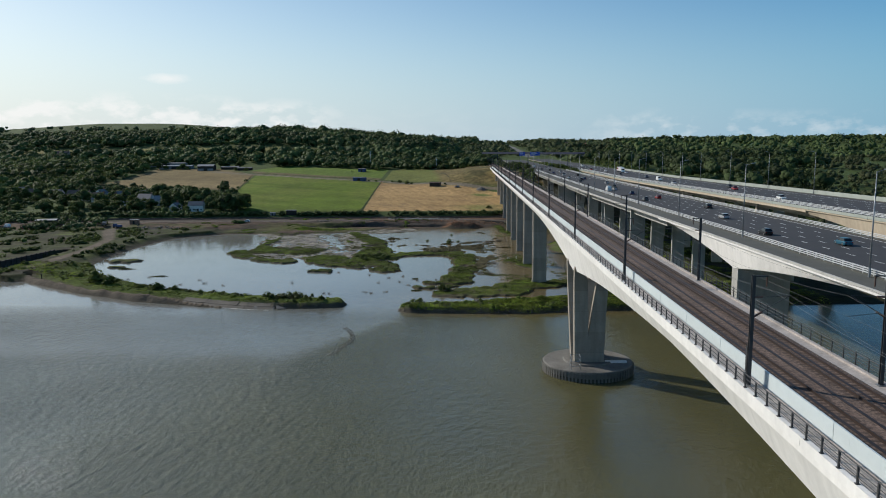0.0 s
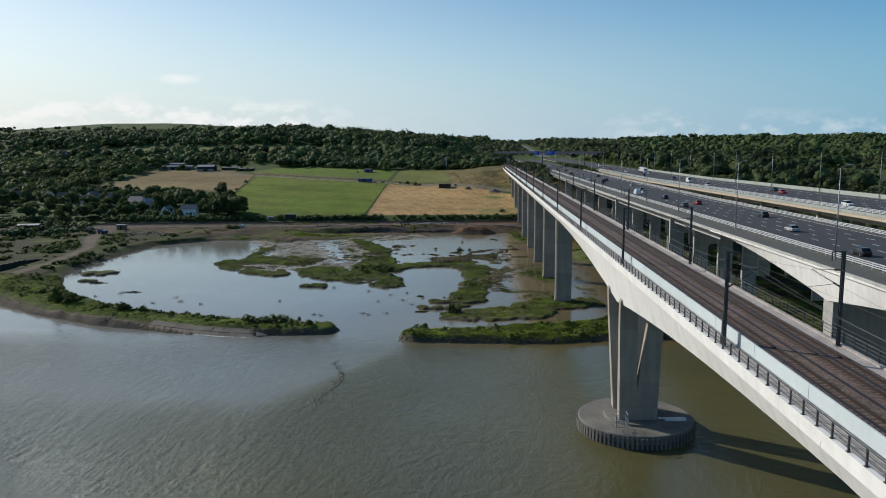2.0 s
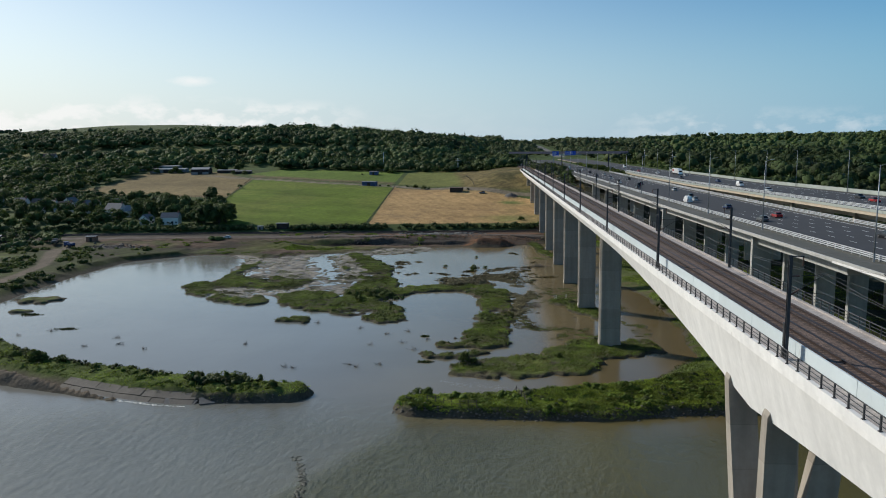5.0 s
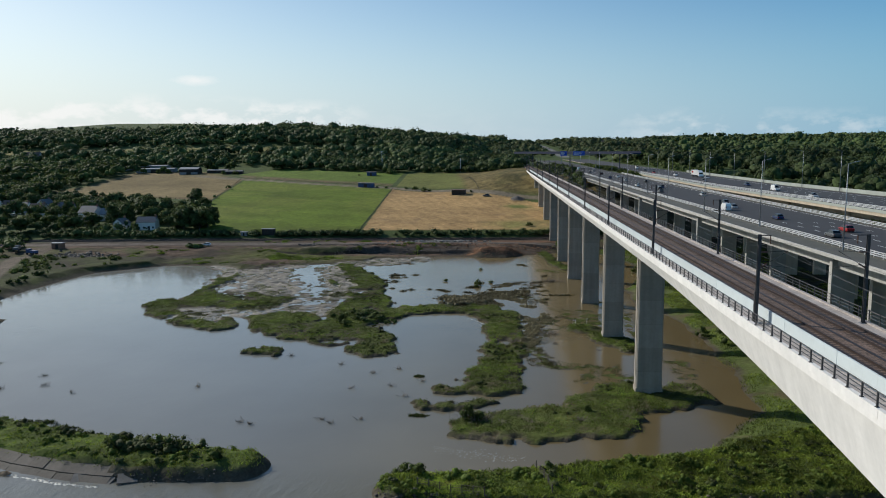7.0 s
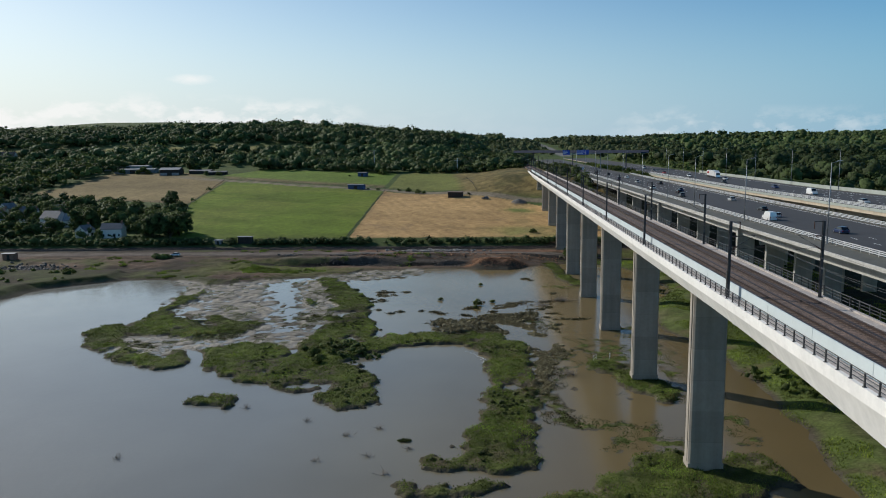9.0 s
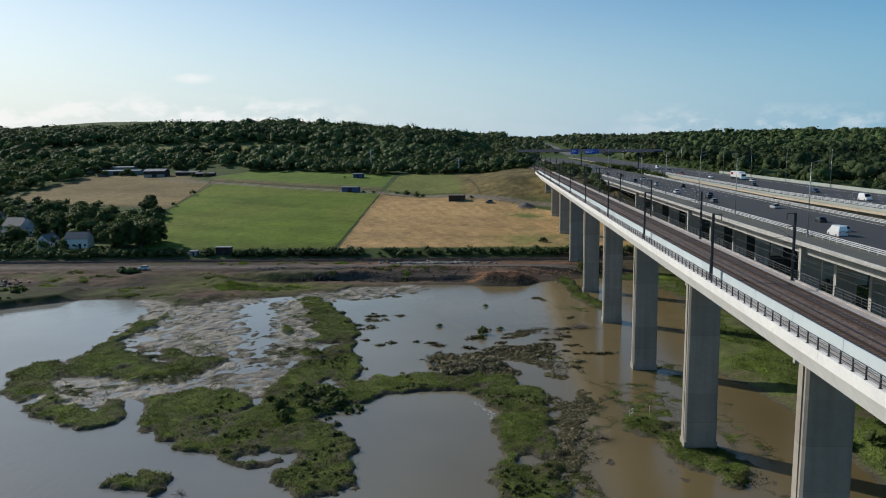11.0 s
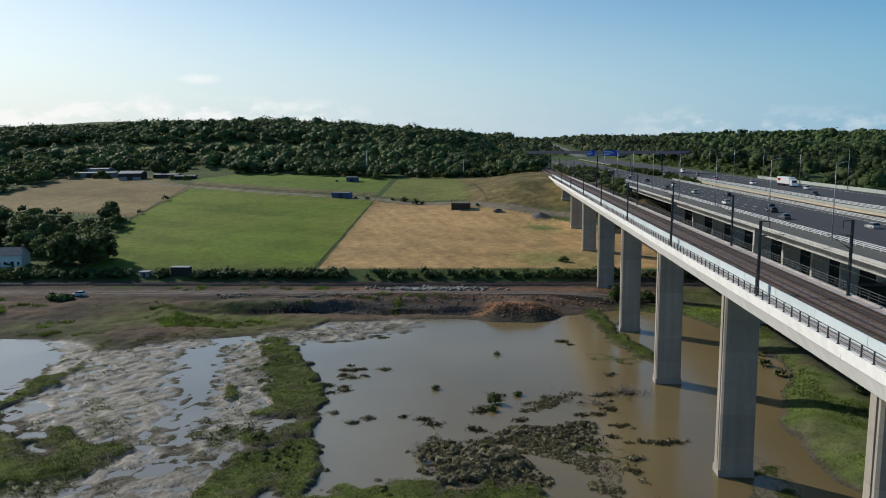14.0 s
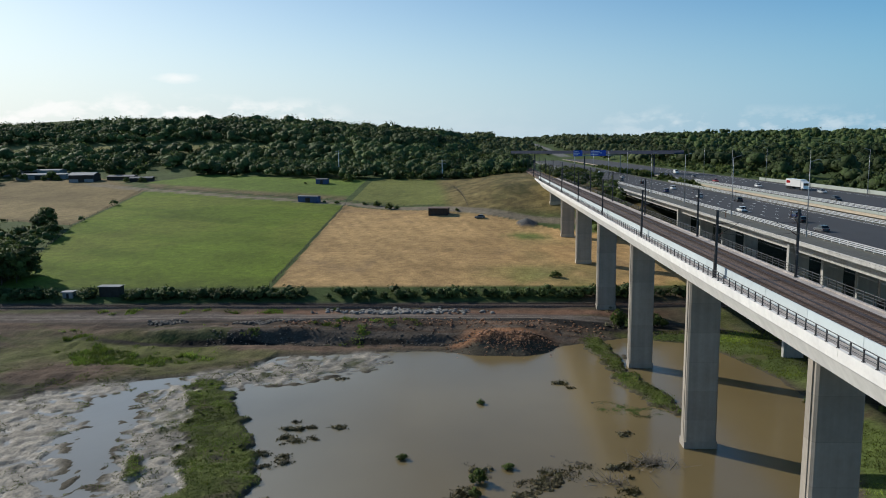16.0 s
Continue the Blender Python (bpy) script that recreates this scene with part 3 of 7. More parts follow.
    put(works * smooth(-60, -110, x) * np.clip(2.6 * fbm(x * 0.6, y * 1.3, 9, 4, 29) - 0.4, 0, 0.9), tone((0.062, 0.070, 0.022), 0.4 * n2))
    put(works * (np.abs(y - 329.5) < 2.5) * (x > -90), tone((0.075, 0.062, 0.050), 0.35 * fbm(x, y * 4, 8, 4, 88)))
    put(works * np.clip(1.6 * fbm(x + 5, y, 22, 3, 76) - 0.05 + 0.5 * smooth(20, 2, np.hypot((x + 92) / 3, y - 312)), 0, 1) * (y < 333) * (y < 322 + 12 * (x < -70)), tone((0.075, 0.085, 0.024), 0.4 * n2))
    put(works * smooth(1.1, 0.5, np.hypot((x + 90) / 30, (y - 319) / 12) + 0.35 * n2 + 0.3 * n1), tone((0.085, 0.090, 0.026), 0.5 * n2))
    put(works * np.clip((smooth(16, 9, np.hypot(x + 3, (y - 325) * 1.4)) + 0.3 * n2), 0, 1) * (x > -16) * (y < 336), tone((0.225, 0.112, 0.058), 0.5 * n2))
    road = smooth(5.5, 3.5, np.abs(y - 343 - 1.2 * vnoise(x, y * 0, 60, 3)))
    put(road * works, tone((0.082, 0.064, 0.055), 0.25 * n2 + 0.4 * fbm(x * 0.1, y * 2, 4, 3, 54)))
    under = smooth(14, 22, x) * smooth(60, 52, x) * (y > 333) * (y < 364)
    put(under, tone((0.070, 0.058, 0.036), 0.4 * n2 + 0.3 * n1))
    put(under * np.clip(2.2 * fbm(x, y, 8, 4, 53) - 0.1, 0, 1), tone((0.085, 0.100, 0.026), 0.4 * n2))
    wob = 1.6 * vnoise(x, y * 0, 23, 51) + 0.8 * vnoise(x, y * 0, 6, 52)
    put(works * smooth(3.2, 1.2, np.abs(y - 347.5 - 0.5 * wob)) * smooth(-85, -60, x), tone((0.150, 0.086, 0.056), 0.4 * n2))
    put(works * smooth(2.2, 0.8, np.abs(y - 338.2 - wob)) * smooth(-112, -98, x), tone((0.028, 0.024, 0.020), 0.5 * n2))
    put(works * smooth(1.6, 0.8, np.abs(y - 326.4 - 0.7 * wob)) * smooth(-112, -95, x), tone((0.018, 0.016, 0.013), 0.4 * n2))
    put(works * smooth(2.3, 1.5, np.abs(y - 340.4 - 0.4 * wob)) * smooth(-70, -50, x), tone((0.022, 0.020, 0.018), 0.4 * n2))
    put(works * smooth(1.3, 0.5, np.abs(y - 333 - 0.8 * wob)) * smooth(-100, -85, x), tone((0.115, 0.088, 0.066), 0.4 * n2))
    for rut in (341.9, 343.9):
        put(works * smooth(0.9, 0.5, np.abs(y - rut - 1.2 * vnoise(x, y * 0, 60, 3))), tone((0.140, 0.118, 0.100), 0.2 * n2))
    track = smooth(2.6, 1.6, np.abs(y - 353.5))
    put(track * (y < 400), tone((0.05, 0.042, 0.036), 0.2 * n2))
    # western yard and dirt road
    yard = np.clip((west - 2) / 3, 0, 1) * smooth(-330, -250, x) * (y < 352)
    put(np.clip((west - 1) / 3, 0, 1) * (y < 320), tone((0.038, 0.047, 0.014), 0.5 * n2 + 0.4 * n1))
    put(np.clip((west - 1) / 3, 0, 1) * (y < 320) * np.clip(2.4 * fbm(x, y, 19, 4, 35) - 0.2, 0, 1), tone((0.034, 0.027, 0.019), 0.4 * n2))
    put(np.clip((west - 1) / 3, 0, 1) * (y < 320) * np.clip(2.6 * fbm(x, y, 15, 4, 34) - 0.6, 0, 1), tone((0.080, 0.100, 0.020), 0.3 * n2))
    put(yard * np.clip(-0.9 + 0.8 * n1 + 1.6 * smooth(316, 330, y), 0, 1), tone((0.080, 0.064, 0.048), 0.35 * n2))
    put(smooth(3.4, 1.6, np.abs(stroke(x, y, [(-176, 175, 3), (-178, 220, 3), (-186, 260, 3), (-206, 300, 4), (-214, 342, 4)]) - 3)) * (y < 350), tone((0.125, 0.100, 0.074), 0.2 * n2))
    # the motorway as it climbs away
    put(smooth(2, -1, -stroke(x, y, [(110, 1150, 8), (105, 1300, 8), (105, 1600, 8), (108, 2100, 8)])) * (y > 1120), tone((0.17, 0.168, 0.158), 0.1 * n2))
    # shade beneath the motorway decks, put into the ground colour as near-black brown
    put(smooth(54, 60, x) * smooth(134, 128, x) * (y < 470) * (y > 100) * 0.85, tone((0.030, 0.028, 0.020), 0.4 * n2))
    # fields
    rows = 0.06 * np.sin((x * 0.93 + y * 0.36) * 1.1)
    swath = fbm((x * 0.93 - y * 0.36) * 0.22, (x * 0.36 + y * 0.93) * 1.3, 16, 4, 47)
    green = inside(x, y, GREEN_FIELD).astype(float)
    put(green, tone((0.106, 0.152, 0.015), 0.25 * n1 + 0.3 * n3 + 0.08 * n2 + 0.3 * swath))
    put(green * np.clip(1.5 * fbm(x + 40, y, 55, 3, 46) + 0.9 * swath, 0, 0.5), tone((0.150, 0.165, 0.030), 0.15 * n2))
    put(green * smooth(14, 2, y - 366 + 2 * n1) * 0.5, tone((0.085, 0.105, 0.020), 0.2 * n2))
    wheat = inside(x, y, WHEAT_FIELD).astype(float)
    put(wheat, tone((0.372, 0.238, 0.104), 0.16 * n1 + 0.2 * n2 + rows + 0.35 * swath))
    put(wheat * np.clip(2.2 * fbm(x, y, 12, 4, 45) - 0.6, 0, 0.6), tone((0.25, 0.165, 0.085), 0.2 * n2))
    put(wheat * np.clip(smooth(-20, 18, x) * (0.5 + 1.6 * fbm(x, y, 18, 3, 77)) * smooth(395, 378, y), 0, 1), tone((0.14, 0.17, 0.04), 0.2 * n2))
    put(wheat * smooth(1.2, 0.5, np.hypot((x - 11) / 9, (y - 433) / 8) + 0.5 * n2), tone((0.10, 0.14, 0.03), 0.3 * n2))
    put(wheat * np.clip(smooth(-5, 18, x) * 1.2 * fbm(x, y, 25, 3, 78), 0, 1), tone((0.2, 0.17, 0.07), 0.2 * n2))
    put(inside(x, y, TAN_FIELD).astype(float), tone((0.190, 0.142, 0.066), 0.22 * n1 + 0.14 * n2 + 0.3 * swath))
    put(inside(x, y, UPPER_FIELD).astype(float), tone((0.140, 0.150, 0.040), 0.12 * n1 + 0.1 * n2 + 0.2 * swath))
    put(smooth(2.2, 0.8, np.abs(y - 600 + 1.5 * n1 - 0.03 * x)) * (x > -190) * (x < 0), tone((0.22, 0.165, 0.085), 0.2 * n2))
    upper = inside(x, y, UPPER_GREEN).astype(float)
    above = y - np.interp(x, [-250, -199, -135, -74], [600, 570, 538, 513])
    put(upper, tone((0.110, 0.160, 0.026), 0.15 * n1 + 0.12 * n2 + 0.2 * swath))
    put(upper * smooth(24, 17, above + 4 * n1), tone((0.150, 0.118, 0.058), 0.3 * n2 + 0.2 * n1))
    put(upper * smooth(24, 17, above) * np.clip(2.2 * fbm(x, y, 7, 4, 28), 0, 0.9), tone((0.085, 0.090, 0.030), 0.3 * n2))
    put(inside(x, y, PALE_FIELD).astype(float), tone((0.22, 0.20, 0.075), 0.12 * n1))
    mound = smooth(-25, -17, x + 0.1 * (y - 480) + 2 * n1) * smooth(460, 475, y + 0.2 * x) * smooth(620, 600, y) * (x < 60)
    put(mound, tone((0.150, 0.115, 0.046), 0.4 * n1 + 0.5 * n2 + 0.5 * fbm(x, y, 2.4, 3, 27)))
    put(mound * np.clip(2.4 * fbm(x, y, 11, 4, 43) - 0.15, 0, 0.9), tone((0.075, 0.068, 0.024), 0.4 * n2))
    lane = smooth(4.2, 2.4, -stroke(x, y, [(-250, 600, 0), (-199, 570, 0), (-135, 538, 0), (-74, 513, 0), (-26, 482, 0), (10, 459, 0), (34, 452, 0)]))
    put(lane, tone((0.19, 0.158, 0.112), 0.2 * n2))
    put(smooth(4.6, 3.8, np.hypot(x - 11, y - 452.5)), tone((0.125, 0.12, 0.115), 0.2 * n2))
    return np.clip(col, 0.004, 0.9)


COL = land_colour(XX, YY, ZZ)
_, firm, _, silty, above, _, _ = wet_fields(XX, YY)
WET = np.clip(silty * 0.4 + 1, 0, 1) * (firm < 0.3) * np.clip(1.0 - (ZZ - 0.03) * 4.0, 0.25, 1) * (above < 3) * (YY < 330)
COL = np.concatenate([COL, (1 - 0.85 * WET)[..., None]], -1)


def sheet(name, xs, ys, zz, colours, mat):
    ny, nx = zz.shape
    xx, yy = np.meshgrid(xs, ys)
    co = np.stack([xx, yy, zz], -1).reshape(-1, 3)
    i = np.arange(ny * nx).reshape(ny, nx)
    quads = np.stack([i[:-1, :-1], i[:-1, 1:], i[1:, 1:], i[1:, :-1]], -1).reshape(-1, 4)
    me = bpy.data.meshes.new(name)
    me.vertices.add(len(co))
    me.vertices.foreach_set("co", co.ravel())
    me.loops.add(quads.size)
    me.loops.foreach_set("vertex_index", quads.ravel())
    me.polygons.add(len(quads))
    me.polygons.foreach_set("loop_start", np.arange(0, quads.size, 4))
    me.update(calc_edges=True)
    me.polygons.foreach_set("use_smooth", np.ones(len(quads), bool))
    if colours is not None:
        at = me.attributes.new("cover", "FLOAT_COLOR", "POINT")
        at.data.foreach_set("color", colours.reshape(-1, 4).ravel())
    me.materials.append(mat)
    return new(name, me)


LAND = material("land", (0.1, 0.1, 0.1), 0.95, grain=((7, 0.16), (2.2, 0.28), (0.45, 0.35)), bump=0.8, bump_scale=0.7, attr="cover", spec=0.12)
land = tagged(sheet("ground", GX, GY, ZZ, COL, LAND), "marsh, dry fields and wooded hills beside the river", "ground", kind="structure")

# water: muddy, rippled on the river and still in the lagoon
WATER = bpy.data.materials.new("muddy_water")
WATER.use_nodes = True
n, l = WATER.node_tree.nodes, WATER.node_tree.links
bs = n["Principled BSDF"]
bs.inputs["Roughness"].default_value = 0.14
bs.inputs["IOR"].default_value = 1.45
geo = n.new("ShaderNodeNewGeometry")
sepw = n.new("ShaderNodeSeparateXYZ")
l.new(geo.outputs["Position"], sepw.inputs[0])
river = n.new("ShaderNodeMapRange")
river.inputs["From Min"].default_value, river.inputs["From Max"].default_value = 116, 98
l.new(sepw.outputs["Y"], river.inputs["Value"])
# where the lagoon's outflow, painted paler for reflected sky, meets the olive river
front = n.new("ShaderNodeMapRange")
front.interpolation_type = "SMOOTHSTEP"
front.inputs["From Min"].default_value, front.inputs["From Max"].default_value = -44, -16
front.inputs["To Min"].default_value, front.inputs["To Max"].default_value = 58, 98
l.new(sepw.outputs["X"], front.inputs["Value"])
wobble = n.new("ShaderNodeTexNoise")
wobble.inputs["Scale"].default_value = 0.05
wobble.inputs["Detail"].default_value = 3
l.new(geo.outputs["Position"], wobble.inputs["Vector"])
past = n.new("ShaderNodeMath")
past.operation = "SUBTRACT"
l.new(front.outputs[0], past.inputs[0])
l.new(sepw.outputs["Y"], past.inputs[1])
past2 = n.new("ShaderNodeMath")
past2.operation = "MULTIPLY_ADD"
past2.inputs[1].default_value = 14
l.new(wobble.outputs["Fac"], past2.inputs[0])
l.new(past.outputs[0], past2.inputs[2])
olive = n.new("ShaderNodeMapRange")
olive.interpolation_type = "SMOOTHSTEP"
olive.inputs["From Min"].default_value, olive.inputs["From Max"].default_value = 1, 14
l.new(past2.outputs[0], olive.inputs["Value"])
silt = n.new("ShaderNodeTexNoise")
silt.inputs["Scale"].default_value = 0.016
silt.inputs["Detail"].default_value = 4
l.new(geo.outputs["Position"], silt.inputs["Vector"])
east = n.new("ShaderNodeMapRange")
east.inputs["From Min"].default_value, east.inputs["From Max"].default_value = -45, 6
inner = n.new("ShaderNodeMapRange")           # the pool behind the islands is thick with silt
inner.inputs["From Min"].default_value, inner.inputs["From Max"].default_value = 195, 280
inner.inputs["To Min"].default_value, inner.inputs["To Max"].default_value = 0, 30
l.new(sepw.outputs["Y"], inner.inputs["Value"])
inside_x = n.new("ShaderNodeMath")
l.new(sepw.outputs["X"], inside_x.inputs[0])
l.new(inner.outputs[0], inside_x.inputs[1])
l.new(inside_x.outputs[0], east.inputs["Value"])
# brown in the east; paler westward, with the bright sky's reflection in the colour
brown = n.new("ShaderNodeValToRGB")
for at, shade in ((0.0, (0.172, 0.168, 0.146, 1)), (0.5, (0.172, 0.152, 0.107, 1)), (1.0, (0.134, 0.101, 0.048, 1))):
    stop = brown.color_ramp.elements[0] if at == 0 else brown.color_ramp.elements[-1] if at == 1 else brown.color_ramp.elements.new(at)
    stop.position, stop.color = at, shade
l.new(east.outputs[0], brown.inputs[0])
tint = n.new("ShaderNodeMixRGB")
stream = n.new("ShaderNodeMixRGB")
# western river colour, raised for the bright sky that it reflects
stream.inputs[1].default_value = (0.195, 0.210, 0.180, 1)
stream.inputs[2].default_value = (0.086, 0.081, 0.035, 1)
west = n.new("ShaderNodeMapRange")
west.inputs["From Min"].default_value, west.inputs["From Max"].default_value = -85, -22
l.new(sepw.outputs["X"], west.inputs["Value"])
l.new(west.outputs[0], stream.inputs[0])
l.new(stream.outputs[0], tint.inputs[2])
l.new(brown.outputs[0], tint.inputs[1])
blendw = n.new("ShaderNodeMath")
blendw.operation = "MULTIPLY_ADD"
blendw.inputs[1].default_value = 0.5
halfr = n.new("ShaderNodeMath")
halfr.operation = "MULTIPLY"
halfr.inputs[1].default_value = 0.5
l.new(river.outputs[0], halfr.inputs[0])
l.new(olive.outputs[0], blendw.inputs[0])
l.new(halfr.outputs[0], blendw.inputs[2])
l.new(blendw.outputs[0], tint.inputs[0])
vary = n.new("ShaderNodeMapRange")
vary.inputs["From Min"].default_value, vary.inputs["From Max"].default_value = 0.3, 0.7
vary.inputs["To Min"].default_value, vary.inputs["To Max"].default_value = 0.8, 1.2
l.new(silt.outputs["Fac"], vary.inputs["Value"])
sc = n.new("ShaderNodeVectorMath")
sc.operation = "SCALE"
l.new(tint.outputs[0], sc.inputs[0])
pale = n.new("ShaderNodeMath")
pale.operation = "MULTIPLY_ADD"
pale.inputs[1].default_value = 0.010
pale.inputs[2].default_value = 1.0
l.new(inner.outputs[0], pale.inputs[0])
silted = n.new("ShaderNodeMath")
silted.operation = "MULTIPLY"
l.new(vary.outputs[0], silted.inputs[0])
l.new(pale.outputs[0], silted.inputs[1])
l.new(silted.outputs[0], sc.inputs["Scale"])
l.new(sc.outputs[0], bs.inputs["Base Color"])
rgh = n.new("ShaderNodeMapRange")
rgh.inputs["To Min"].default_value, rgh.inputs["To Max"].default_value = 0.05, 0.055
l.new(river.outputs[0], rgh.inputs["Value"])
shoal = n.new("ShaderNodeMath")
shoal.operation = "MULTIPLY_ADD"
shoal.inputs[1].default_value = 0.13
l.new(east.outputs[0], shoal.inputs[0])
l.new(rgh.outputs[0], shoal.inputs[2])
l.new(shoal.outputs[0], bs.inputs["Roughness"])
mapw = n.new("ShaderNodeMapping")
mapw.vector_type = "TEXTURE"
mapw.inputs["Rotation"].default_value = (0, 0, 1.3)
mapw.inputs["Scale"].default_value = (1.7, 1.0, 1.0)
l.new(geo.outputs["Position"], mapw.inputs["Vector"])
rip = n.new("ShaderNodeTexNoise")
rip.inputs["Scale"].default_value = 0.52
rip.inputs["Detail"].default_value = 5
rip.inputs["Roughness"].default_value = 0.68
l.new(mapw.outputs[0], rip.inputs["Vector"])
gust = n.new("ShaderNodeTexNoise")
gust.inputs["Scale"].default_value = 0.02
gust.inputs["Detail"].default_value = 3
l.new(geo.outputs["Position"], gust.inputs["Vector"])
amp = n.new("ShaderNodeMath")
amp.operation = "MULTIPLY_ADD"
amp.inputs[1].default_value = 1.5
amp.inputs[2].default_value = 0.085
swell = n.new("ShaderNodeMath")
swell.operation = "MULTIPLY_ADD"
swell.inputs[1].default_value = 0.7
half = n.new("ShaderNodeMath")
half.operation = "MULTIPLY"
half.inputs[1].default_value = 0.4
l.new(river.outputs[0], half.inputs[0])
l.new(olive.outputs[0], swell.inputs[0])
l.new(half.outputs[0], swell.inputs[2])
l.new(swell.outputs[0], amp.inputs[0])
amp2 = n.new("ShaderNodeMath")
amp2.operation = "MULTIPLY"
l.new(amp.outputs[0], amp2.inputs[0])
calm = n.new("ShaderNodeMapRange")          # calmer in the lee of the viaduct
calm.inputs["From Min"].default_value, calm.inputs["From Max"].default_value = -40, 22
calm.inputs["To Min"].default_value, calm.inputs["To Max"].default_value = 1.0, 0.22
l.new(sepw.outputs["X"], calm.inputs["Value"])
lee = n.new("ShaderNodeMath")
lee.operation = "MULTIPLY"
l.new(calm.outputs[0], lee.inputs[0])
l.new(gust.outputs["Fac"], lee.inputs[1])
l.new(lee.outputs[0], amp2.inputs[1])
hgt = n.new("ShaderNodeMath")
hgt.operation = "MULTIPLY"
l.new(rip.outputs["Fac"], hgt.inputs[0])
l.new(amp2.outputs[0], hgt.inputs[1])
bpw = n.new("ShaderNodeBump")
bpw.inputs["Strength"].default_value = 1.0
bpw.inputs["Distance"].default_value = 1.0
l.new(hgt.outputs[0], bpw.inputs["Height"])
l.new(bpw.outputs[0], bs.inputs["Normal"])
b = Build()
b.face([(-4500, -900, 0), (4500, -900, 0), (4500, 345, 0), (-4500, 345, 0)])
water = tagged(new("water", b.data("water", [WATER])), "muddy tidal river and flooded lagoon under a pale sky", "water", kind="structure")

# ---- the railway viaduct ----
R_START, R_END = -260.0, 520.0
T_END = 900.0
MAIN_PIERS = (50.0, -102.0)


def soffit(y):
    d = min(abs(y - p) for p in MAIN_PIERS)
    reach = 88.0
    return 27.0 - (5.1 * (1 - d / reach) ** 2 if d < reach else 0)


def girder_ring(y, z0):
    top = 29.75
    k = (27.0 - z0) * 0.10
    pts = [(19.75, top), (19.75, 29.2), (20.35, 28.85), (21.35 + k, z0), (29.45 - k, z0), (30.45, 28.85), (31.05, 29.2), (31.05, top)]
    return [(x, y, z) for x, z in pts]


rail_viaduct = thing("railway_viaduct", "long pale concrete railway viaduct on tall slab piers", "viaduct")
cuts = [R_START, -180, -102, -26, 50, 150] + [150 + 40.5 * k for k in range(1, 9)] + [R_END]
for a, c in zip(cuts, cuts[1:]):
    steps = max(2, int((c - a) / 5))
    ys = [a + 0.02 + (c - a - 0.04) * k / steps for k in range(steps + 1)]
    part("girder", Build().loft([girder_ring(y, soffit(y)) for y in ys]), CONCRETE, rail_viaduct)

# coping, walkway, screen, ballast, rails
L = R_END - R_START
for k in range(int(L / 20)):
    y0 = R_START + 20 * k
    if k == 0:
        coping_m = Build().box(0, 0.36, 0.02, 19.98, 0, 0.62).data("coping", [CONCRETE])
        rcop_m = Build().box(0, 0.36, 0.02, 19.98, 0, 0.5).data("coping_right", [WALK_CONC])
    part("coping", coping_m, CONCRETE, rail_viaduct, at=(19.6, y0, 29.72))
    part("coping", rcop_m, WALK_CONC, rail_viaduct, at=(30.7, y0, 29.72))
    if k == 0:
        sb = Build().box(0, 0.12, 0.03, 9.97, 0, 1.3)
        for j in range(5):
            sb.box(-0.004, 0, 0.1 + 2 * j, 0.13 + 2 * j, 0, 1.28)
        screen_m = sb.data("screen_panel", [SCREEN])
    for j in range(2):
        part("screen_panel", screen_m, SCREEN, rail_viaduct, at=(21.62, y0 + 10 * j, 30.0))
part("walkway", Build().box(20.02, 21.61, R_START, R_END, 29.76, 30.05), WALK_CONC, rail_viaduct, "stained narrow concrete walkway")
part("walkway", Build().box(29.6, 30.7, R_START, R_END, 29.76, 30.05), WALK_CONC, rail_viaduct, "stained narrow concrete walkway")
bl = Build()
prof = [(21.76, 29.77), (21.76, 30.15), (22.1, 30.42), (28.9, 30.42), (29.58, 30.1), (29.58, 29.77)]
bl.loft([[(x, y, z) for x, z in prof] for y in (R_START, T_END)])
part("ballast", bl, BALLAST, rail_viaduct, "brown stone ballast with dark grease lines")
sl = Build()
for k in range(int((T_END - R_START) / 0.65)):
    y = R_START + 0.3 + 0.65 * k
    for cx in (23.35, 27.55):
        sl.box(cx - 1.25, cx + 1.25, y - 0.12, y + 0.12, 30.38, 30.435)
tagged(part("sleeper_run", sl, SLEEPER, rail_viaduct), kind="stuff")
for cx in (23.35, 27.55):
    for s in (-0.75, 0.75):
        part("rail", Build().box(cx + s - 0.04, cx + s + 0.04, R_START, T_END, 30.47, 30.62).box(cx + s - 0.09, cx + s + 0.09, R_START, T_END, 30.44, 30.47), RAIL, rail_viaduct)
for cx in (23.35, 27.55, 25.45):
    part("cable_trough", Build().box(cx - 0.13, cx + 0.13, R_START, T_END, 30.40, 30.455), RAIL, rail_viaduct)

# handrails: posts and three rails a side
post_l = Build().box(-0.05, 0.05, -0.06, 0.06, 0, 1.05).box(-0.12, 0.12, -0.1, 0.1, 0, 0.05).data("handrail_post", [STEEL])
post_r = Build().box(-0.04, 0.04, -0.05, 0.05, 0, 1.15).data("handrail_post", [STEEL])
for k in range(298):
    y = -80 + 1.95 * k
    if y < R_END:
        part("handrail_post", post_l, STEEL, rail_viaduct, at=(19.74, y, 30.34))
        part("handrail_post", post_r, STEEL, rail_viaduct, at=(30.95, y, 30.27))
for x, zb in ((19.74, 30.34), (30.95, 30.27)):
    for z, r in ((1.03, 0.045), (0.70, 0.03), (0.38, 0.03)):
        part("handrail", Build().tube((x, R_START, zb + z), (x, R_END, zb + z), r, n=5), STEEL, rail_viaduct)


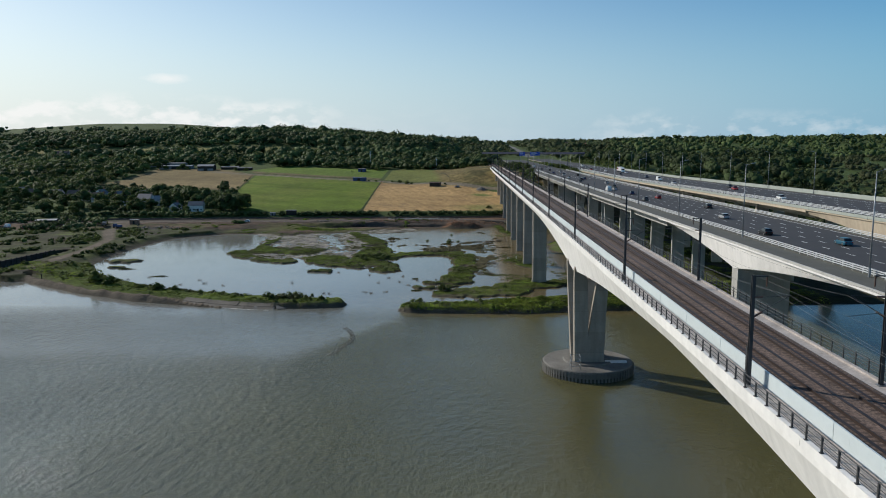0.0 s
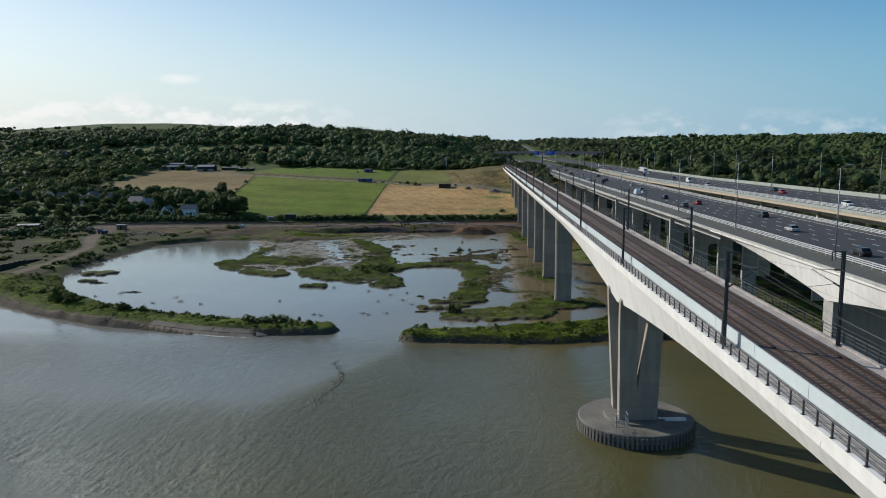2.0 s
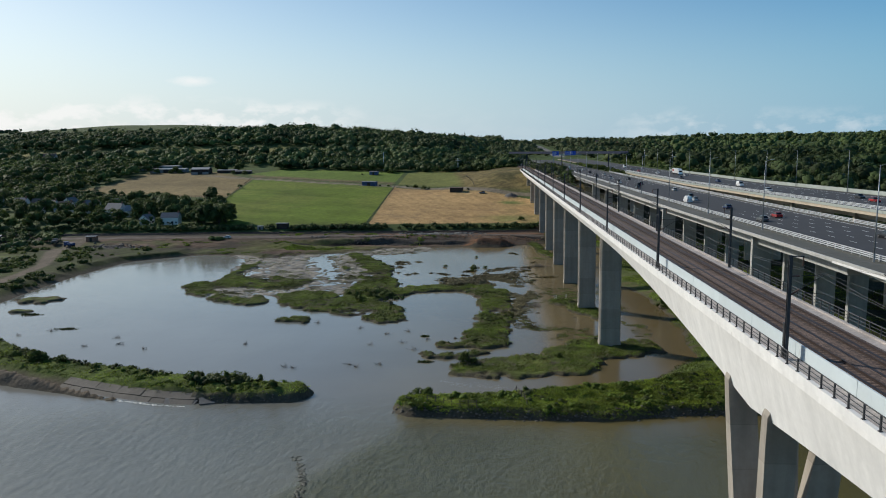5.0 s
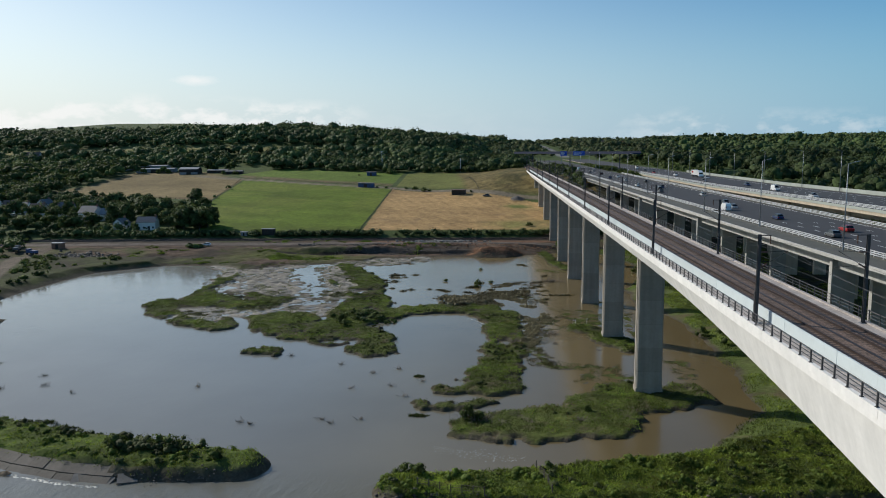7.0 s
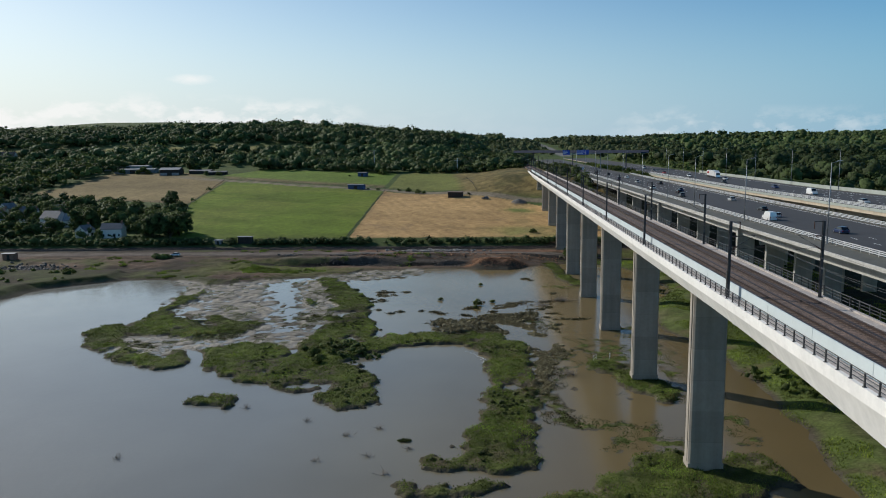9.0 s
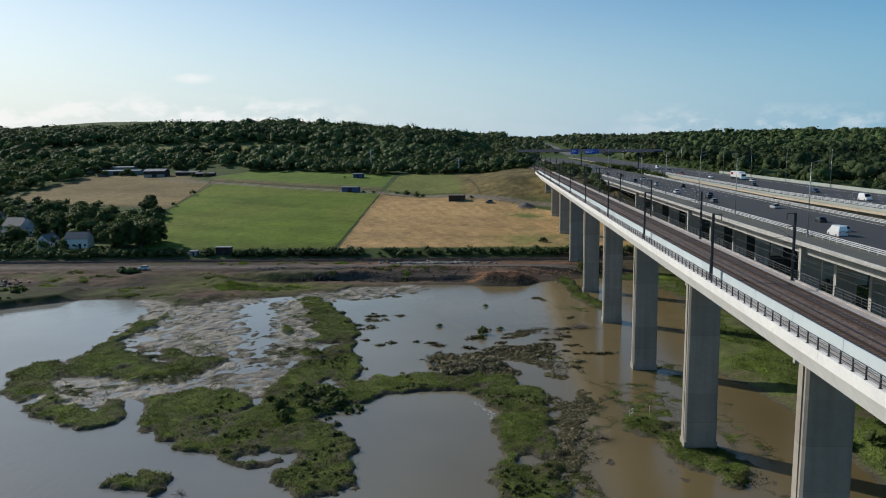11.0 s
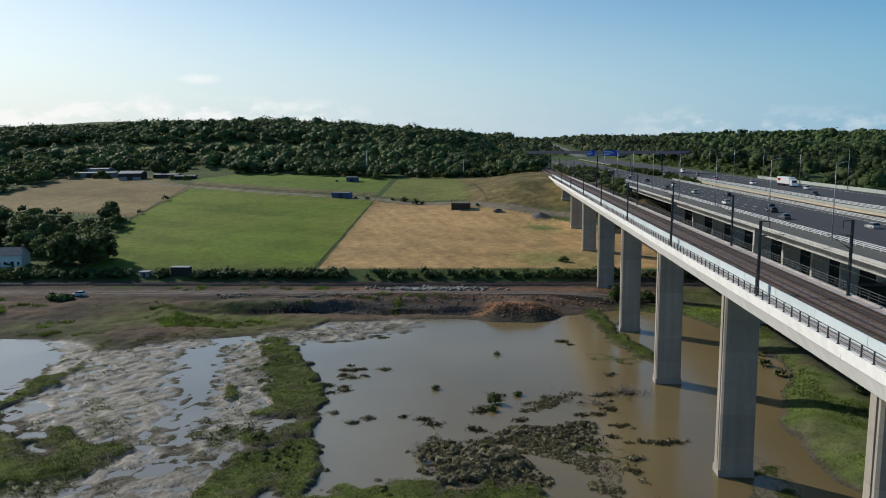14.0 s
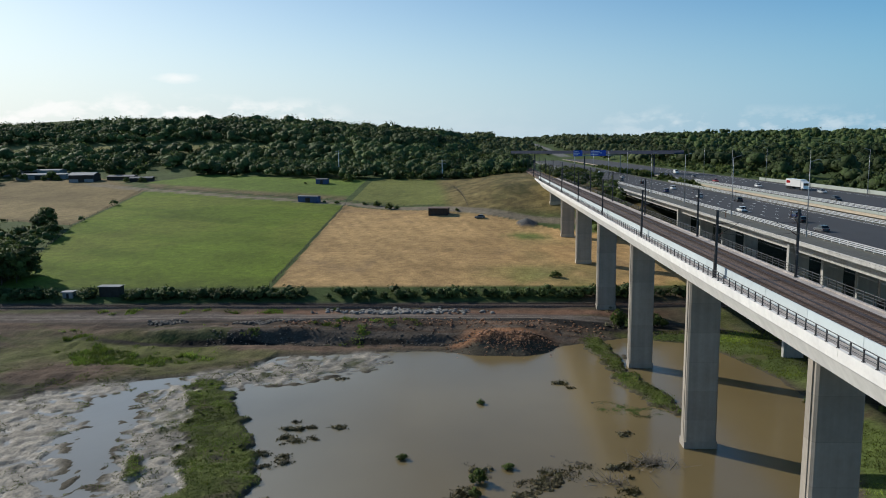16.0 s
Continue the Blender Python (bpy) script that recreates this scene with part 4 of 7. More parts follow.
# slab piers of the approach
def slab_pier(h):
    b = Build()
    def ring(z, w, d, c=0.25):
        return [(-w + c, -d, z), (w - c, -d, z), (w, -d + c, z), (w, d - c, z), (w - c, d, z), (-w + c, d, z), (-w, d - c, z), (-w, -d + c, z)]
    b.loft([ring(-2.5, 2.45, 1.2), ring(h - 0.3, 2.35, 1.1), ring(h, 2.35, 1.1)])
    for s in (-1, 1):                                          # shallow rib on each flank
        b.box(s * 2.38 - 0.12, s * 2.38 + 0.12, -0.45, 0.45, -2.4, h - 0.4)
    return b


PIER_Y = [149.2 + 40.5 * k for k in range(9)]
for y in PIER_Y:
    g = float(ground(np.array([24.8]), np.array([y]))[0])
    foot = max(-0.2, g - 0.3)
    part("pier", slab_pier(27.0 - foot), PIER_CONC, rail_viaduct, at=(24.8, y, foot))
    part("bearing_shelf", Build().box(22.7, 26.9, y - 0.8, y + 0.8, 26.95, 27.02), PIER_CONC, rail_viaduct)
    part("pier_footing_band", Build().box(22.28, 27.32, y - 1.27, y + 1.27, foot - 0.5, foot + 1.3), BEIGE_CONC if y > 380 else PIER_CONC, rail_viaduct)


# river piers: two tapering leaves with ears, on a round island base
def leaf(base_y, lean, half):
    prof = [(22.0, 2.2), (28.2, 2.2), (28.3, 14.0), (28.5, 20.0), (29.3, 25.0), (28.5, 22.2), (27.3, 21.2), (26.1, 20.6), (24.7, 8.0), (24.2, 20.6),
            (23.6, 22.2), (22.4, 25.4), (21.35, 23.0), (21.4, 20.0), (21.6, 14.0)]
    b = Build()
    def at(dy):
        return [(x, base_y + dy * (1 - 0.35 * (z - 2.2) / 23) + lean * (z - 2.2) / 23, z) for x, z in prof]
    return b.loft([at(-half), at(half)])


for py in MAIN_PIERS:
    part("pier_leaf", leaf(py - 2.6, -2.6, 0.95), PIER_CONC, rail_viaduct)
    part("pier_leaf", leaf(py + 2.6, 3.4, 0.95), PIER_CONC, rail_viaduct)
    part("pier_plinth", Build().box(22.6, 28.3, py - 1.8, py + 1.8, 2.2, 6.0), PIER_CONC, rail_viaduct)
    n_side = 40
    def oval(z, k):
        return [(25.2 + 9.6 * k * math.cos(2 * math.pi * j / n_side), py - 0.8 + 9.2 * k * math.sin(2 * math.pi * j / n_side), z) for j in range(n_side)]
    base = part("pier_base", Build().loft([oval(-2, 1.0), oval(1.95, 1.0), oval(2.12, 0.985), oval(2.15, 0.96)]), BASE_CONC, rail_viaduct, "round weathered concrete base in the river")
    part("tide_band", Build().loft([oval(-1.0, 1.022), oval(0.75, 1.022)]), WEED, rail_viaduct, "weedy dark tidal band with timber fenders")
    fender_m = Build().box(-0.07, 0.07, -0.2, 0.2, -1.2, 1.8).data("fender", [BASE_CONC])
    for j in range(n_side * 2):
        a = math.pi * j / n_side
        o = part("fender", fender_m, BASE_CONC, rail_viaduct, at=(25.2 + 9.78 * math.cos(a), py - 0.8 + 9.38 * math.sin(a), 0))
        o.rotation_euler = (0, 0, a)
    part("plinth_ring", Build().loft([[(x * 0.55 + 25.2 * 0.45, y * 0.6 + (py - 0.2) * 0.4, 2.14) for x, y, z in oval(0, 1)], [(x * 0.53 + 25.2 * 0.47, y * 0.58 + (py - 0.2) * 0.42, 2.5) for x, y, z in oval(0, 1)]]), BASE_CONC, rail_viaduct)
    cg = Build()
    for dx in (0, 1.9):
        for dy in (0, 1.9):
            cg.tube((20.6 + dx, py - 8.2 + dy, 2.1), (20.6 + dx, py - 8.2 + dy, 5.0), 0.06, n=5)
    for z in (3.0, 4.0, 5.0):
        for p, q in (((0, 0), (1.9, 0)), ((1.9, 0), (1.9, 1.9)), ((1.9, 1.9), (0, 1.9)), ((0, 1.9), (0, 0))):
            cg.tube((20.6 + p[0], py - 8.2 + p[1], z), (20.6 + q[0], py - 8.2 + q[1], z), 0.05, n=5)
    tagged(part("ladder_cage", cg, GALV, rail_viaduct, "grey steel access cage"), kind="stuff")
    ob_m = Build().box(28.6, 33.2, py - 3.2, py - 2.4, 2.14, 2.55)
    part("kerb_block", ob_m, CONCRETE, rail_viaduct)

# ---- catenary masts and wires ----
MAST_Y = [-137, -93, -49.4, -5.9, 39.2, 84.0, 128.6, 172.2] + [212.3 + 40.7 * k for k in range(15)]


def catenary_mast(side, with_weight):
    """side: 1 reaches towards +x."""
    root = thing("catenary_mast", "dark steel overhead line mast with a bracket arm", "mast", group="overhead line masts")
    b = Build().box(-0.13, 0.13, -0.14, -0.09, 0, 8.6).box(-0.13, 0.13, 0.09, 0.14, 0, 8.6).box(-0.03, 0.03, -0.09, 0.09, 0, 8.6)
    part("column", b, STEEL, root)
    part("base_plate", Build().box(-0.3, 0.3, -0.3, 0.3, -0.1, 0.05), GALV, root)
    s = side
    part("top_arm", Build().box(min(0, 1.05 * s), max(0, 1.05 * s), -0.05, 0.05, 8.47, 8.56), STEEL, root)
    part("insulator", Build().tube((1.0 * s, 0, 8.47), (1.0 * s, 0, 7.7), 0.06, n=7), INSUL, root)
    c = Build().tube((0.1 * s, 0, 5.4), (2.7 * s, 0, 7.0), 0.03, n=5).tube((0.1 * s, 0, 6.9), (2.7 * s, 0, 7.0), 0.025, n=5).tube((0.6 * s, 0, 5.65), (2.9 * s, 0, 5.4), 0.022, n=5)
    part("cantilever", c, STEEL, root)
    for z in (5.4, 6.9):
        part("insulator", Build().tube((0.15 * s, 0, z), (0.75 * s, 0, z + (0.37 if z < 6 else 0.02)), 0.085, n=7), INSUL, root)
    if with_weight:
        part("balance_weight", Build().box(-0.14, 0.14, 0.2, 0.45, 1.0, 3.0), STEEL, root)
        part("guard_mesh", Build().box(-0.2, 0.2, 0.17, 0.5, 0.1, 0.9), STEEL, root)
    return root


ml = catenary_mast(1, True)
mr = catenary_mast(-1, False)
ml.matrix_basis = pose(20.5, MAST_Y[0], 30.05)
mr.matrix_basis = pose(30.5, MAST_Y[0], 30.05)
for y in MAST_Y[1:]:
    copy_thing(ml, pose(20.5, y, 30.05))
    copy_thing(mr, pose(30.5, y, 30.05))
def sagging(x, z, sag):
    for a, c in zip(MAST_Y, MAST_Y[1:]):
        yield Build().line([(x, a + (c - a) * k / 8, z - sag * 4 * k / 8 * (1 - k / 8)) for k in range(9)], 0.011)


for cx in (23.35, 27.55):
    wires = thing("overhead_wire", "thin grey contact and messenger wires above the track", "wire", group="overhead wires")
    for bw in sagging(cx, 37.05, 1.1):
        part("messenger_wire", bw, WIRE, wires)
    part("contact_wire", Build().line([(cx, y, 35.5) for y in MAST_Y], 0.010), WIRE, wires)
for x in (21.8, 29.2):
    feeder = thing("feeder_wire", "thin grey feeder wire slung between mast tops", "wire", group="feeder wires")
    for bw in sagging(x, 37.5, 0.8):
        part("wire_span", bw, WIRE, feeder)

# ---- the two motorway viaducts ----
def near_level(y):
    return float(np.interp(y, [-200, 0, 150, 250, 400, 1500], [29.3, 28.75, 27.85, 27.15, 27.3, 27.5]))


def far_level(y):
    return 31.3 - 0.0098 * min(max(y, -60), 350) if y < 350 else 27.87


def road_soffit(y, level, pier, deep, shallow, reach):
    d = abs(y - pier)
    return level - shallow - ((deep - shallow) * (1 - d / reach) ** 1.8 if d < reach else 0)


def road_viaduct(name, label, x0, x1, kerb0, kerb1, level, fascia, pier_y, pier_mat, deep, flush, edge_mat, columns):
    root = thing(name, label, "viaduct")
    inset = 2.4 if flush else 3.2
    cuts = [-240, -120, -36, 47, 104, 145.5, 187.6, 229.8, 271.9, 314, 356, 397, 440, 481, 515]
    for a, c in zip(cuts, cuts[1:]):
        steps = max(2, int((c - a) / 5))
        rings = []
        for k in range(steps + 1):
            y = a + 0.02 + (c - a - 0.04) * k / steps
            zl = level(y)
            base = (1.0 if flush else 1.5) if a < 104 else 2.9
            reach = 60 if flush else 72
            zs = min(road_soffit(y, zl, 47, deep, base, reach), road_soffit(y, zl, -120, deep, base, reach))
            if a >= 104:        # thin edge slab, girders set back
                rings.append([(x, y, z) for x, z in ((x0, zl - 0.1), (x0, zl - (0.62 if flush else 1.25)), (x0 + inset, zl - (0.95 if flush else 1.5)), (x0 + inset + 0.3, zs), (x1 - 2.8, zs), (x1 - 2.4, zl - 1.2), (x1, zl - 1.0), (x1, zl - 0.1))])
            else:
                rings.append([(x, y, z) for x, z in ((x0, zl - 0.1), (x0, zl - 0.75), (x0 + 0.35, zl - 0.85), (x0 + 1.0, zs), (x1 - 1.0, zs), (x1 - 0.35, zl - 0.85), (x1, zl - 0.75), (x1, zl - 0.1))])
        part("girder", Build().loft(rings), fascia if a < 104 else edge_mat, root)
    ys = [-240, -60, 60, 200, 345, 520, 1500]
    def strip(name, xa, xb, dz, thick, mat, lab=""):
        part(name, Build().loft([[(xa, y, level(y) + dz - thick), (xb, y, level(y) + dz - thick), (xb, y, level(y) + dz), (xa, y, level(y) + dz)] for y in ys]), mat, root, lab)
    strip("verge_slab", x0, kerb0 - 0.3, 0.02, 0.12, DECK_CONC, "grey concrete edge slab")
    strip("edge_beam", x0 - 0.05, x0 + 0.22, 0.10, 0.42, edge_mat)
    strip("kerb", kerb0 - 0.3, kerb0, 0.18, 0.3, DECK_CONC)
    strip("kerb", kerb1, kerb1 + 0.3, 0.18, 0.3, DECK_CONC)
    strip("verge_slab", kerb1 + 0.3, x1, 0.02, 0.12, DECK_CONC, "grey concrete edge slab")
    strip("carriageway", kerb0, kerb1, 0.0, 0.1, ASPHALT, "worn dark asphalt carriageway")
    # piers: rows of wall-like columns
    for y in pier_y:
        zl = level(y)
        g = float(ground(np.array([x0 + 5.0]), np.array([y]))[0])
        if g > zl - 4:
            continue
        foot = max(-1.5, g - 1)
        for xa in columns:
            part("pier", Build().box(xa, xa + 4.2, y - 0.55, y + 0.55, foot, zl - 0.9 if xa < x0 + 4 else zl - 2.9), pier_mat, root)
    return root


def slotted_rail(root, x, level, ya, yb, step, rows, post_h, mat, name="barrier"):
    pm = Build().box(-0.06, 0.06, -0.05, 0.05, 0, post_h).data(name + "_post", [mat])
    y = ya
    while y < yb:
        part(name + "_post", pm, mat, root, at=(x, y, level(y)))
        y += step
    ys = [ya, 60, 200, 345, yb]
    for z, h in rows:
        part(name + "_rail", Build().loft([[(x - 0.05, q, level(q) + z), (x + 0.05, q, level(q) + z), (x + 0.05, q, level(q) + z + h), (x - 0.05, q, level(q) + z + h)] for q in ys]), mat, root)


M2_PIERS = [145.5, 229.8, 314, 397, 481]
near_road = road_viaduct("motorway_viaduct", "pale concrete motorway viaduct with four lanes and steel barriers", 54.0, 86.2, 59.8, 84.6, near_level, CONCRETE, M2_PIERS, ROAD_PIER, 5.8, True, EDGE_CONC, (55.6, 62.8, 70.0, 77.2))
far_road = road_viaduct("motorway_viaduct", "beige concrete motorway viaduct with a pale wind screen", 95.6, 130.0, 98.0, 128.5, far_level, BEIGE_CONC, [145.5 + 42.1 * k for k in range(9)], BEIGE_CONC, 8.2, False, BEIGE_CONC, (98.2, 108.0, 122.0))
part("river_pier", Build().box(55.2, 66.0, 45.4, 48.6, -2, 23.4), ROAD_PIER, near_road)
part("river_pier", Build().box(99, 112, 44.5, 49.5, -2, 26.2), BEIGE_CONC, far_road)
slotted_rail(near_road, 59.55, near_level, -110, 520, 3.0, ((0.35, 0.16), (0.68, 0.16), (1.0, 0.16)), 1.15, WHITE_RAIL)
slotted_rail(near_road, 84.85, near_level, -110, 520, 3.0, ((0.35, 0.16), (0.68, 0.16), (1.0, 0.16)), 1.15, WHITE_RAIL)
slotted_rail(far_road, 97.7, far_level, -110, 520, 3.0, ((0.35, 0.16), (0.68, 0.16), (1.0, 0.16)), 1.15, WHITE_RAIL)
panel_m = Build().box(-0.06, 0.06, 0.04, 5.96, 0.1, 1.5).box(-0.1, 0.1, -0.06, 0.06, 0, 1.6).data("wind_panel", [GLASS_SCREEN])
low_m = Build().box(-0.06, 0.06, 0.04, 5.96, -0.35, 0.42).data("parapet_panel", [GLASS_SCREEN])
for k in range(112):
    y = -150 + 6 * k
    part("wind_panel", panel_m, GLASS_SCREEN, far_road, at=(129.4, y, far_level(y)))
    part("parapet_panel", low_m, GLASS_SCREEN, far_road, at=(95.5, y, far_level(y)))

# lane paint
def lane_paint(root, level, solid, dashed):
    ys = [-240, -60, 60, 200, 345, 700]
    for x, w in solid:
        part("edge_line", Build().loft([[(x - w, y, level(y) + 0.004), (x + w, y, level(y) + 0.004), (x + w, y, level(y) + 0.008), (x - w, y, level(y) + 0.008)] for y in ys]), PAINT, root)
    for x in dashed:
        bd = Build()
        y = -200.0
        while y < 700:
            za, zb = level(y) + 0.006, level(y + 3.0) + 0.006
            bd.face([(x - 0.1, y, za), (x + 0.1, y, za), (x + 0.1, y + 3.0, zb), (x - 0.1, y + 3.0, zb)])
            y += 9
        tagged(part("lane_paint", bd, PAINT, root), kind="stuff")


lane_paint(near_road, near_level, ((63.3, 0.11), (83.6, 0.1)), (67.9, 71.6, 75.4, 79.2))
lane_paint(far_road, far_level, ((99.2, 0.1), (124.6, 0.11)), (103.2, 107.0, 110.8, 114.6, 119.5))

# lamp columns
def street_lamp(side):
    root = thing("street_lamp", "tall grey tapered steel lamp column beside the motorway", "street lamp", group="motorway lamps")
    part("column", Build().tube((0, 0, 0), (0, 0, 15.6), 0.15, 0.06, n=8), GALV, root, smooth=True)
    part("base", Build().tube((0, 0, -0.1), (0, 0, 1.3), 0.2, 0.19, n=8), GALV, root)
    part("arm", Build().tube((0, 0, 15.5), (1.3 * side, 0, 15.9), 0.05, 0.045, n=6), GALV, root)
    part("lantern", Build().loft([[(1.1 * side, -0.14, 15.82), (1.1 * side, 0.14, 15.82), (1.1 * side, 0.14, 15.95), (1.1 * side, -0.14, 15.95)], [(2.0 * side, -0.1, 15.95), (2.0 * side, 0.1, 15.95), (2.0 * side, 0.1, 16.05), (2.0 * side, -0.1, 16.05)]]), GALV, root)
    return root


lamp_r = street_lamp(1)
lamp_l = street_lamp(-1)
LAMP_Y = [-45, 3.7, 53, 100, 148, 189, 234, 279, 313, 357, 401, 446, 491, 537, 585]
lamp_r.matrix_basis = pose(58.7, -94, near_level(-94))
lamp_l.matrix_basis = pose(128.9, -80, far_level(-80))
for y in LAMP_Y:
    copy_thing(lamp_r, pose(58.7, y, near_level(y)))
    copy_thing(lamp_l, pose(128.9, y + 22, far_level(y + 22)))

# ---- woods ----
def leaf_material(name, color, spread=0.35, through_light=0.35, clump=0.0):
    """clump: size of the leaf clusters that break up a far crown."""
    grain = ((9, 0.3), (45, 0.2)) + (((clump, 0.4), (clump * 0.45, 0.34)) if clump else ())
    m = material(name, color, 0.75, per_island=spread, grain=grain, bump=0.9 if clump else 0, bump_scale=clump or 1, spec=0.2, tone=True)
    n, l = m.node_tree.nodes, m.node_tree.links
    thin, mix = n.new("ShaderNodeBsdfTranslucent"), n.new("ShaderNodeMixShader")
    b = n["Principled BSDF"]
    l.new(b.inputs["Base Color"].links[0].from_socket, thin.inputs["Color"])
    mix.inputs[0].default_value = through_light
    l.new(b.outputs[0], mix.inputs[1])
    l.new(thin.outputs[0], mix.inputs[2])
    l.new(mix.outputs[0], n["Material Output"].inputs["Surface"])
    return m


WOOD_LEAF = leaf_material("dark_oak_foliage", (0.066, 0.097, 0.029), 0.16, 0.2, 2.0)
# oak foliage again, darker: the shaded side of the motorway wood as colour
SHADED_LEAF = leaf_material("shaded_oak_foliage", (0.036, 0.056, 0.016), 0.16, 0.15, 2.4)
GREY_LEAF = leaf_material("grey_green_willow_scrub", (0.060, 0.074, 0.030), 0.25, 0.25, 1.4)
SHRUB_LEAF = leaf_material("shrub_foliage", (0.075, 0.105, 0.026), 0.3, 0.35, 1.2)
BARK = material("bark", (0.07, 0.055, 0.04), 0.9, grain=((0.5, 0.3),))

PHI = (1 + 5 ** 0.5) / 2
ICO_V = np.array([(-1, PHI, 0), (1, PHI, 0), (-1, -PHI, 0), (1, -PHI, 0), (0, -1, PHI), (0, 1, PHI), (0, -1, -PHI), (0, 1, -PHI), (PHI, 0, -1), (PHI, 0, 1), (-PHI, 0, -1), (-PHI, 0, 1)])
ICO_V = ICO_V / np.linalg.norm(ICO_V[0])
ICO_F = np.array([(0, 11, 5), (0, 5, 1), (0, 1, 7), (0, 7, 10), (0, 10, 11), (1, 5, 9), (5, 11, 4), (11, 10, 2), (10, 7, 6), (7, 1, 8), (3, 9, 4), (3, 4, 2), (3, 2, 6), (3, 6, 8), (3, 8, 9), (4, 9, 5), (2, 4, 11), (6, 2, 10), (8, 6, 7), (9, 8, 1)])
rng = np.random.default_rng(7)


def crown_arrays(px, py, pz, rad, high, lobes, leaves, leaf):
    """Crowns as lumps of leaves, for many trees at once: small uneven lobes and loose leaf sprays."""
    n = len(px)
    vs, fs, ns, base = [], [], [], 0
    c = np.stack([px, py, pz], -1)
    if lobes:
        d = rng.normal(size=(n, lobes, 3))
        d /= np.linalg.norm(d, axis=-1, keepdims=True)
        d[..., 2] = np.abs(d[..., 2]) * 0.9 - 0.15
        cen = c[:, None] + d * np.stack([rad, rad, high], -1)[:, None] * rng.uniform(0.45, 0.75, (n, lobes, 1))
        size = rad[:, None] * rng.uniform(0.28, 0.50, (n, lobes))
        jag = 1 + 0.13 * rng.normal(size=(n, lobes, 12))
        v = cen[:, :, None] + ICO_V[None, None] * (size[..., None] * jag)[..., None] * np.array([1, 1, 0.85])
        out = v - (c - np.stack([rad * 0, rad * 0, high * 0.3], -1))[:, None, None]
        out /= np.linalg.norm(out, axis=-1, keepdims=True)
        ns.append((0.62 * ICO_V[None, None] + 0.5 * out).reshape(-1, 3))
        v = v.reshape(-1, 3)
        k = n * lobes
        vs.append(v)
        fs.append((ICO_F[None] + 12 * np.arange(k)[:, None, None]).reshape(-1, 3) + base)
        base += len(v)
    if leaves:
        d = rng.normal(size=(n, leaves, 3))
        d /= np.linalg.norm(d, axis=-1, keepdims=True)
        d[..., 2] = np.where(d[..., 2] < -0.35, -d[..., 2], d[..., 2])
        at = c[:, None] + d * np.stack([rad, rad, high], -1)[:, None] * rng.uniform(0.70, 1.02, (n, leaves, 1))
        s = leaf * rng.uniform(0.6, 1.4, (n, leaves, 1))
        a = rng.normal(size=(n, leaves, 3)) * s * 0.8
        b2 = rng.normal(size=(n, leaves, 3)) * s * 0.8
        turn = (np.cross(b2 - a, -2 * a - 0.3 * b2) * d).sum(-1, keepdims=True) < 0
        v = np.stack([at + a, at + b2, at - a - b2 * 0.3], 2)
        v = np.where(turn[..., None], v[:, :, ::-1], v).reshape(-1, 3)
        ns.append(np.repeat(0.8 * d + 0.32 * rng.normal(size=d.shape), 3, axis=1).reshape(-1, 3))
        f = np.arange(len(v)).reshape(-1, 3) + base
        vs.append(v)
        fs.append(f)
    ns = np.concatenate(ns)
    return np.concatenate(vs), np.concatenate(fs), ns / np.linalg.norm(ns, axis=-1, keepdims=True)


def tri_mesh(name, v, f, mats, tone=None, normals=None):
    me = bpy.data.meshes.new(name)
    me.vertices.add(len(v))
    me.vertices.foreach_set("co", np.ascontiguousarray(v, float).ravel())
    me.loops.add(f.size)
    me.loops.foreach_set("vertex_index", np.ascontiguousarray(f, np.int32).ravel())
    me.polygons.add(len(f))
    me.polygons.foreach_set("loop_start", np.arange(0, f.size, 3))
    me.update(calc_edges=True)
    me.polygons.foreach_set("use_smooth", np.ones(len(f), bool))
    for m in mats:
        me.materials.append(m)
    if normals is not None:
        me.attributes.new("custom_normal", "FLOAT_VECTOR", "POINT").data.foreach_set("vector", np.ascontiguousarray(normals, np.float32).ravel())
    at = me.attributes.new("tone", "FLOAT", "POINT")
    at.data.foreach_set("value", np.ones(len(v)) if tone is None else tone)
    return me


def scatter(n, x0, x1, y0, y1, keep):
    x, y = rng.uniform(x0, x1, n), rng.uniform(y0, y1, n)
    k = keep(x, y)
    return x[k], y[k]


def woodland(name, label, x, y, r0, r1, lobes, leaves, leaf, mat, squash=0.95, lift=0.9):
    r = (r0 + (r1 - r0) * rng.random(len(x)) ** 1.6) * (1 + 0.25 * vnoise(x, y, 60, 90))
    h = r * squash
    z = np.maximum(ground(x, y), -0.12) + h * lift
    v, f, nv = crown_arrays(x, y, z, r, h, lobes, leaves, leaf)
    own = np.exp(rng.normal(0, 0.16, len(x))) * (1 + 0.3 * vnoise(x, y, 45, 91))
    tone = np.concatenate([np.repeat(own, lobes * 12), np.repeat(own, leaves * 3)])
    ob = new(name, tri_mesh(name, v, f, [mat], tone, nv))
    return tagged(ob, label, "trees", kind="stuff")



def hill_wood(x, y):
    edge = 612 + 20 * fbm(x, y, 60, 3, 81) + np.interp(x, [-700, -420, -250, -190, -60, -20, 25], [-30, 0, 30, 16, -10, -14, 0])
    k = (y > edge) & (x < 26)
    k &= ~inside(x, y, PALE_FIELD)
    k &= ~((np.abs(x + 268) < 66) & (y < 664))
    k &= ~((x > -262) & (x < -180) & (y < 634))
    return k


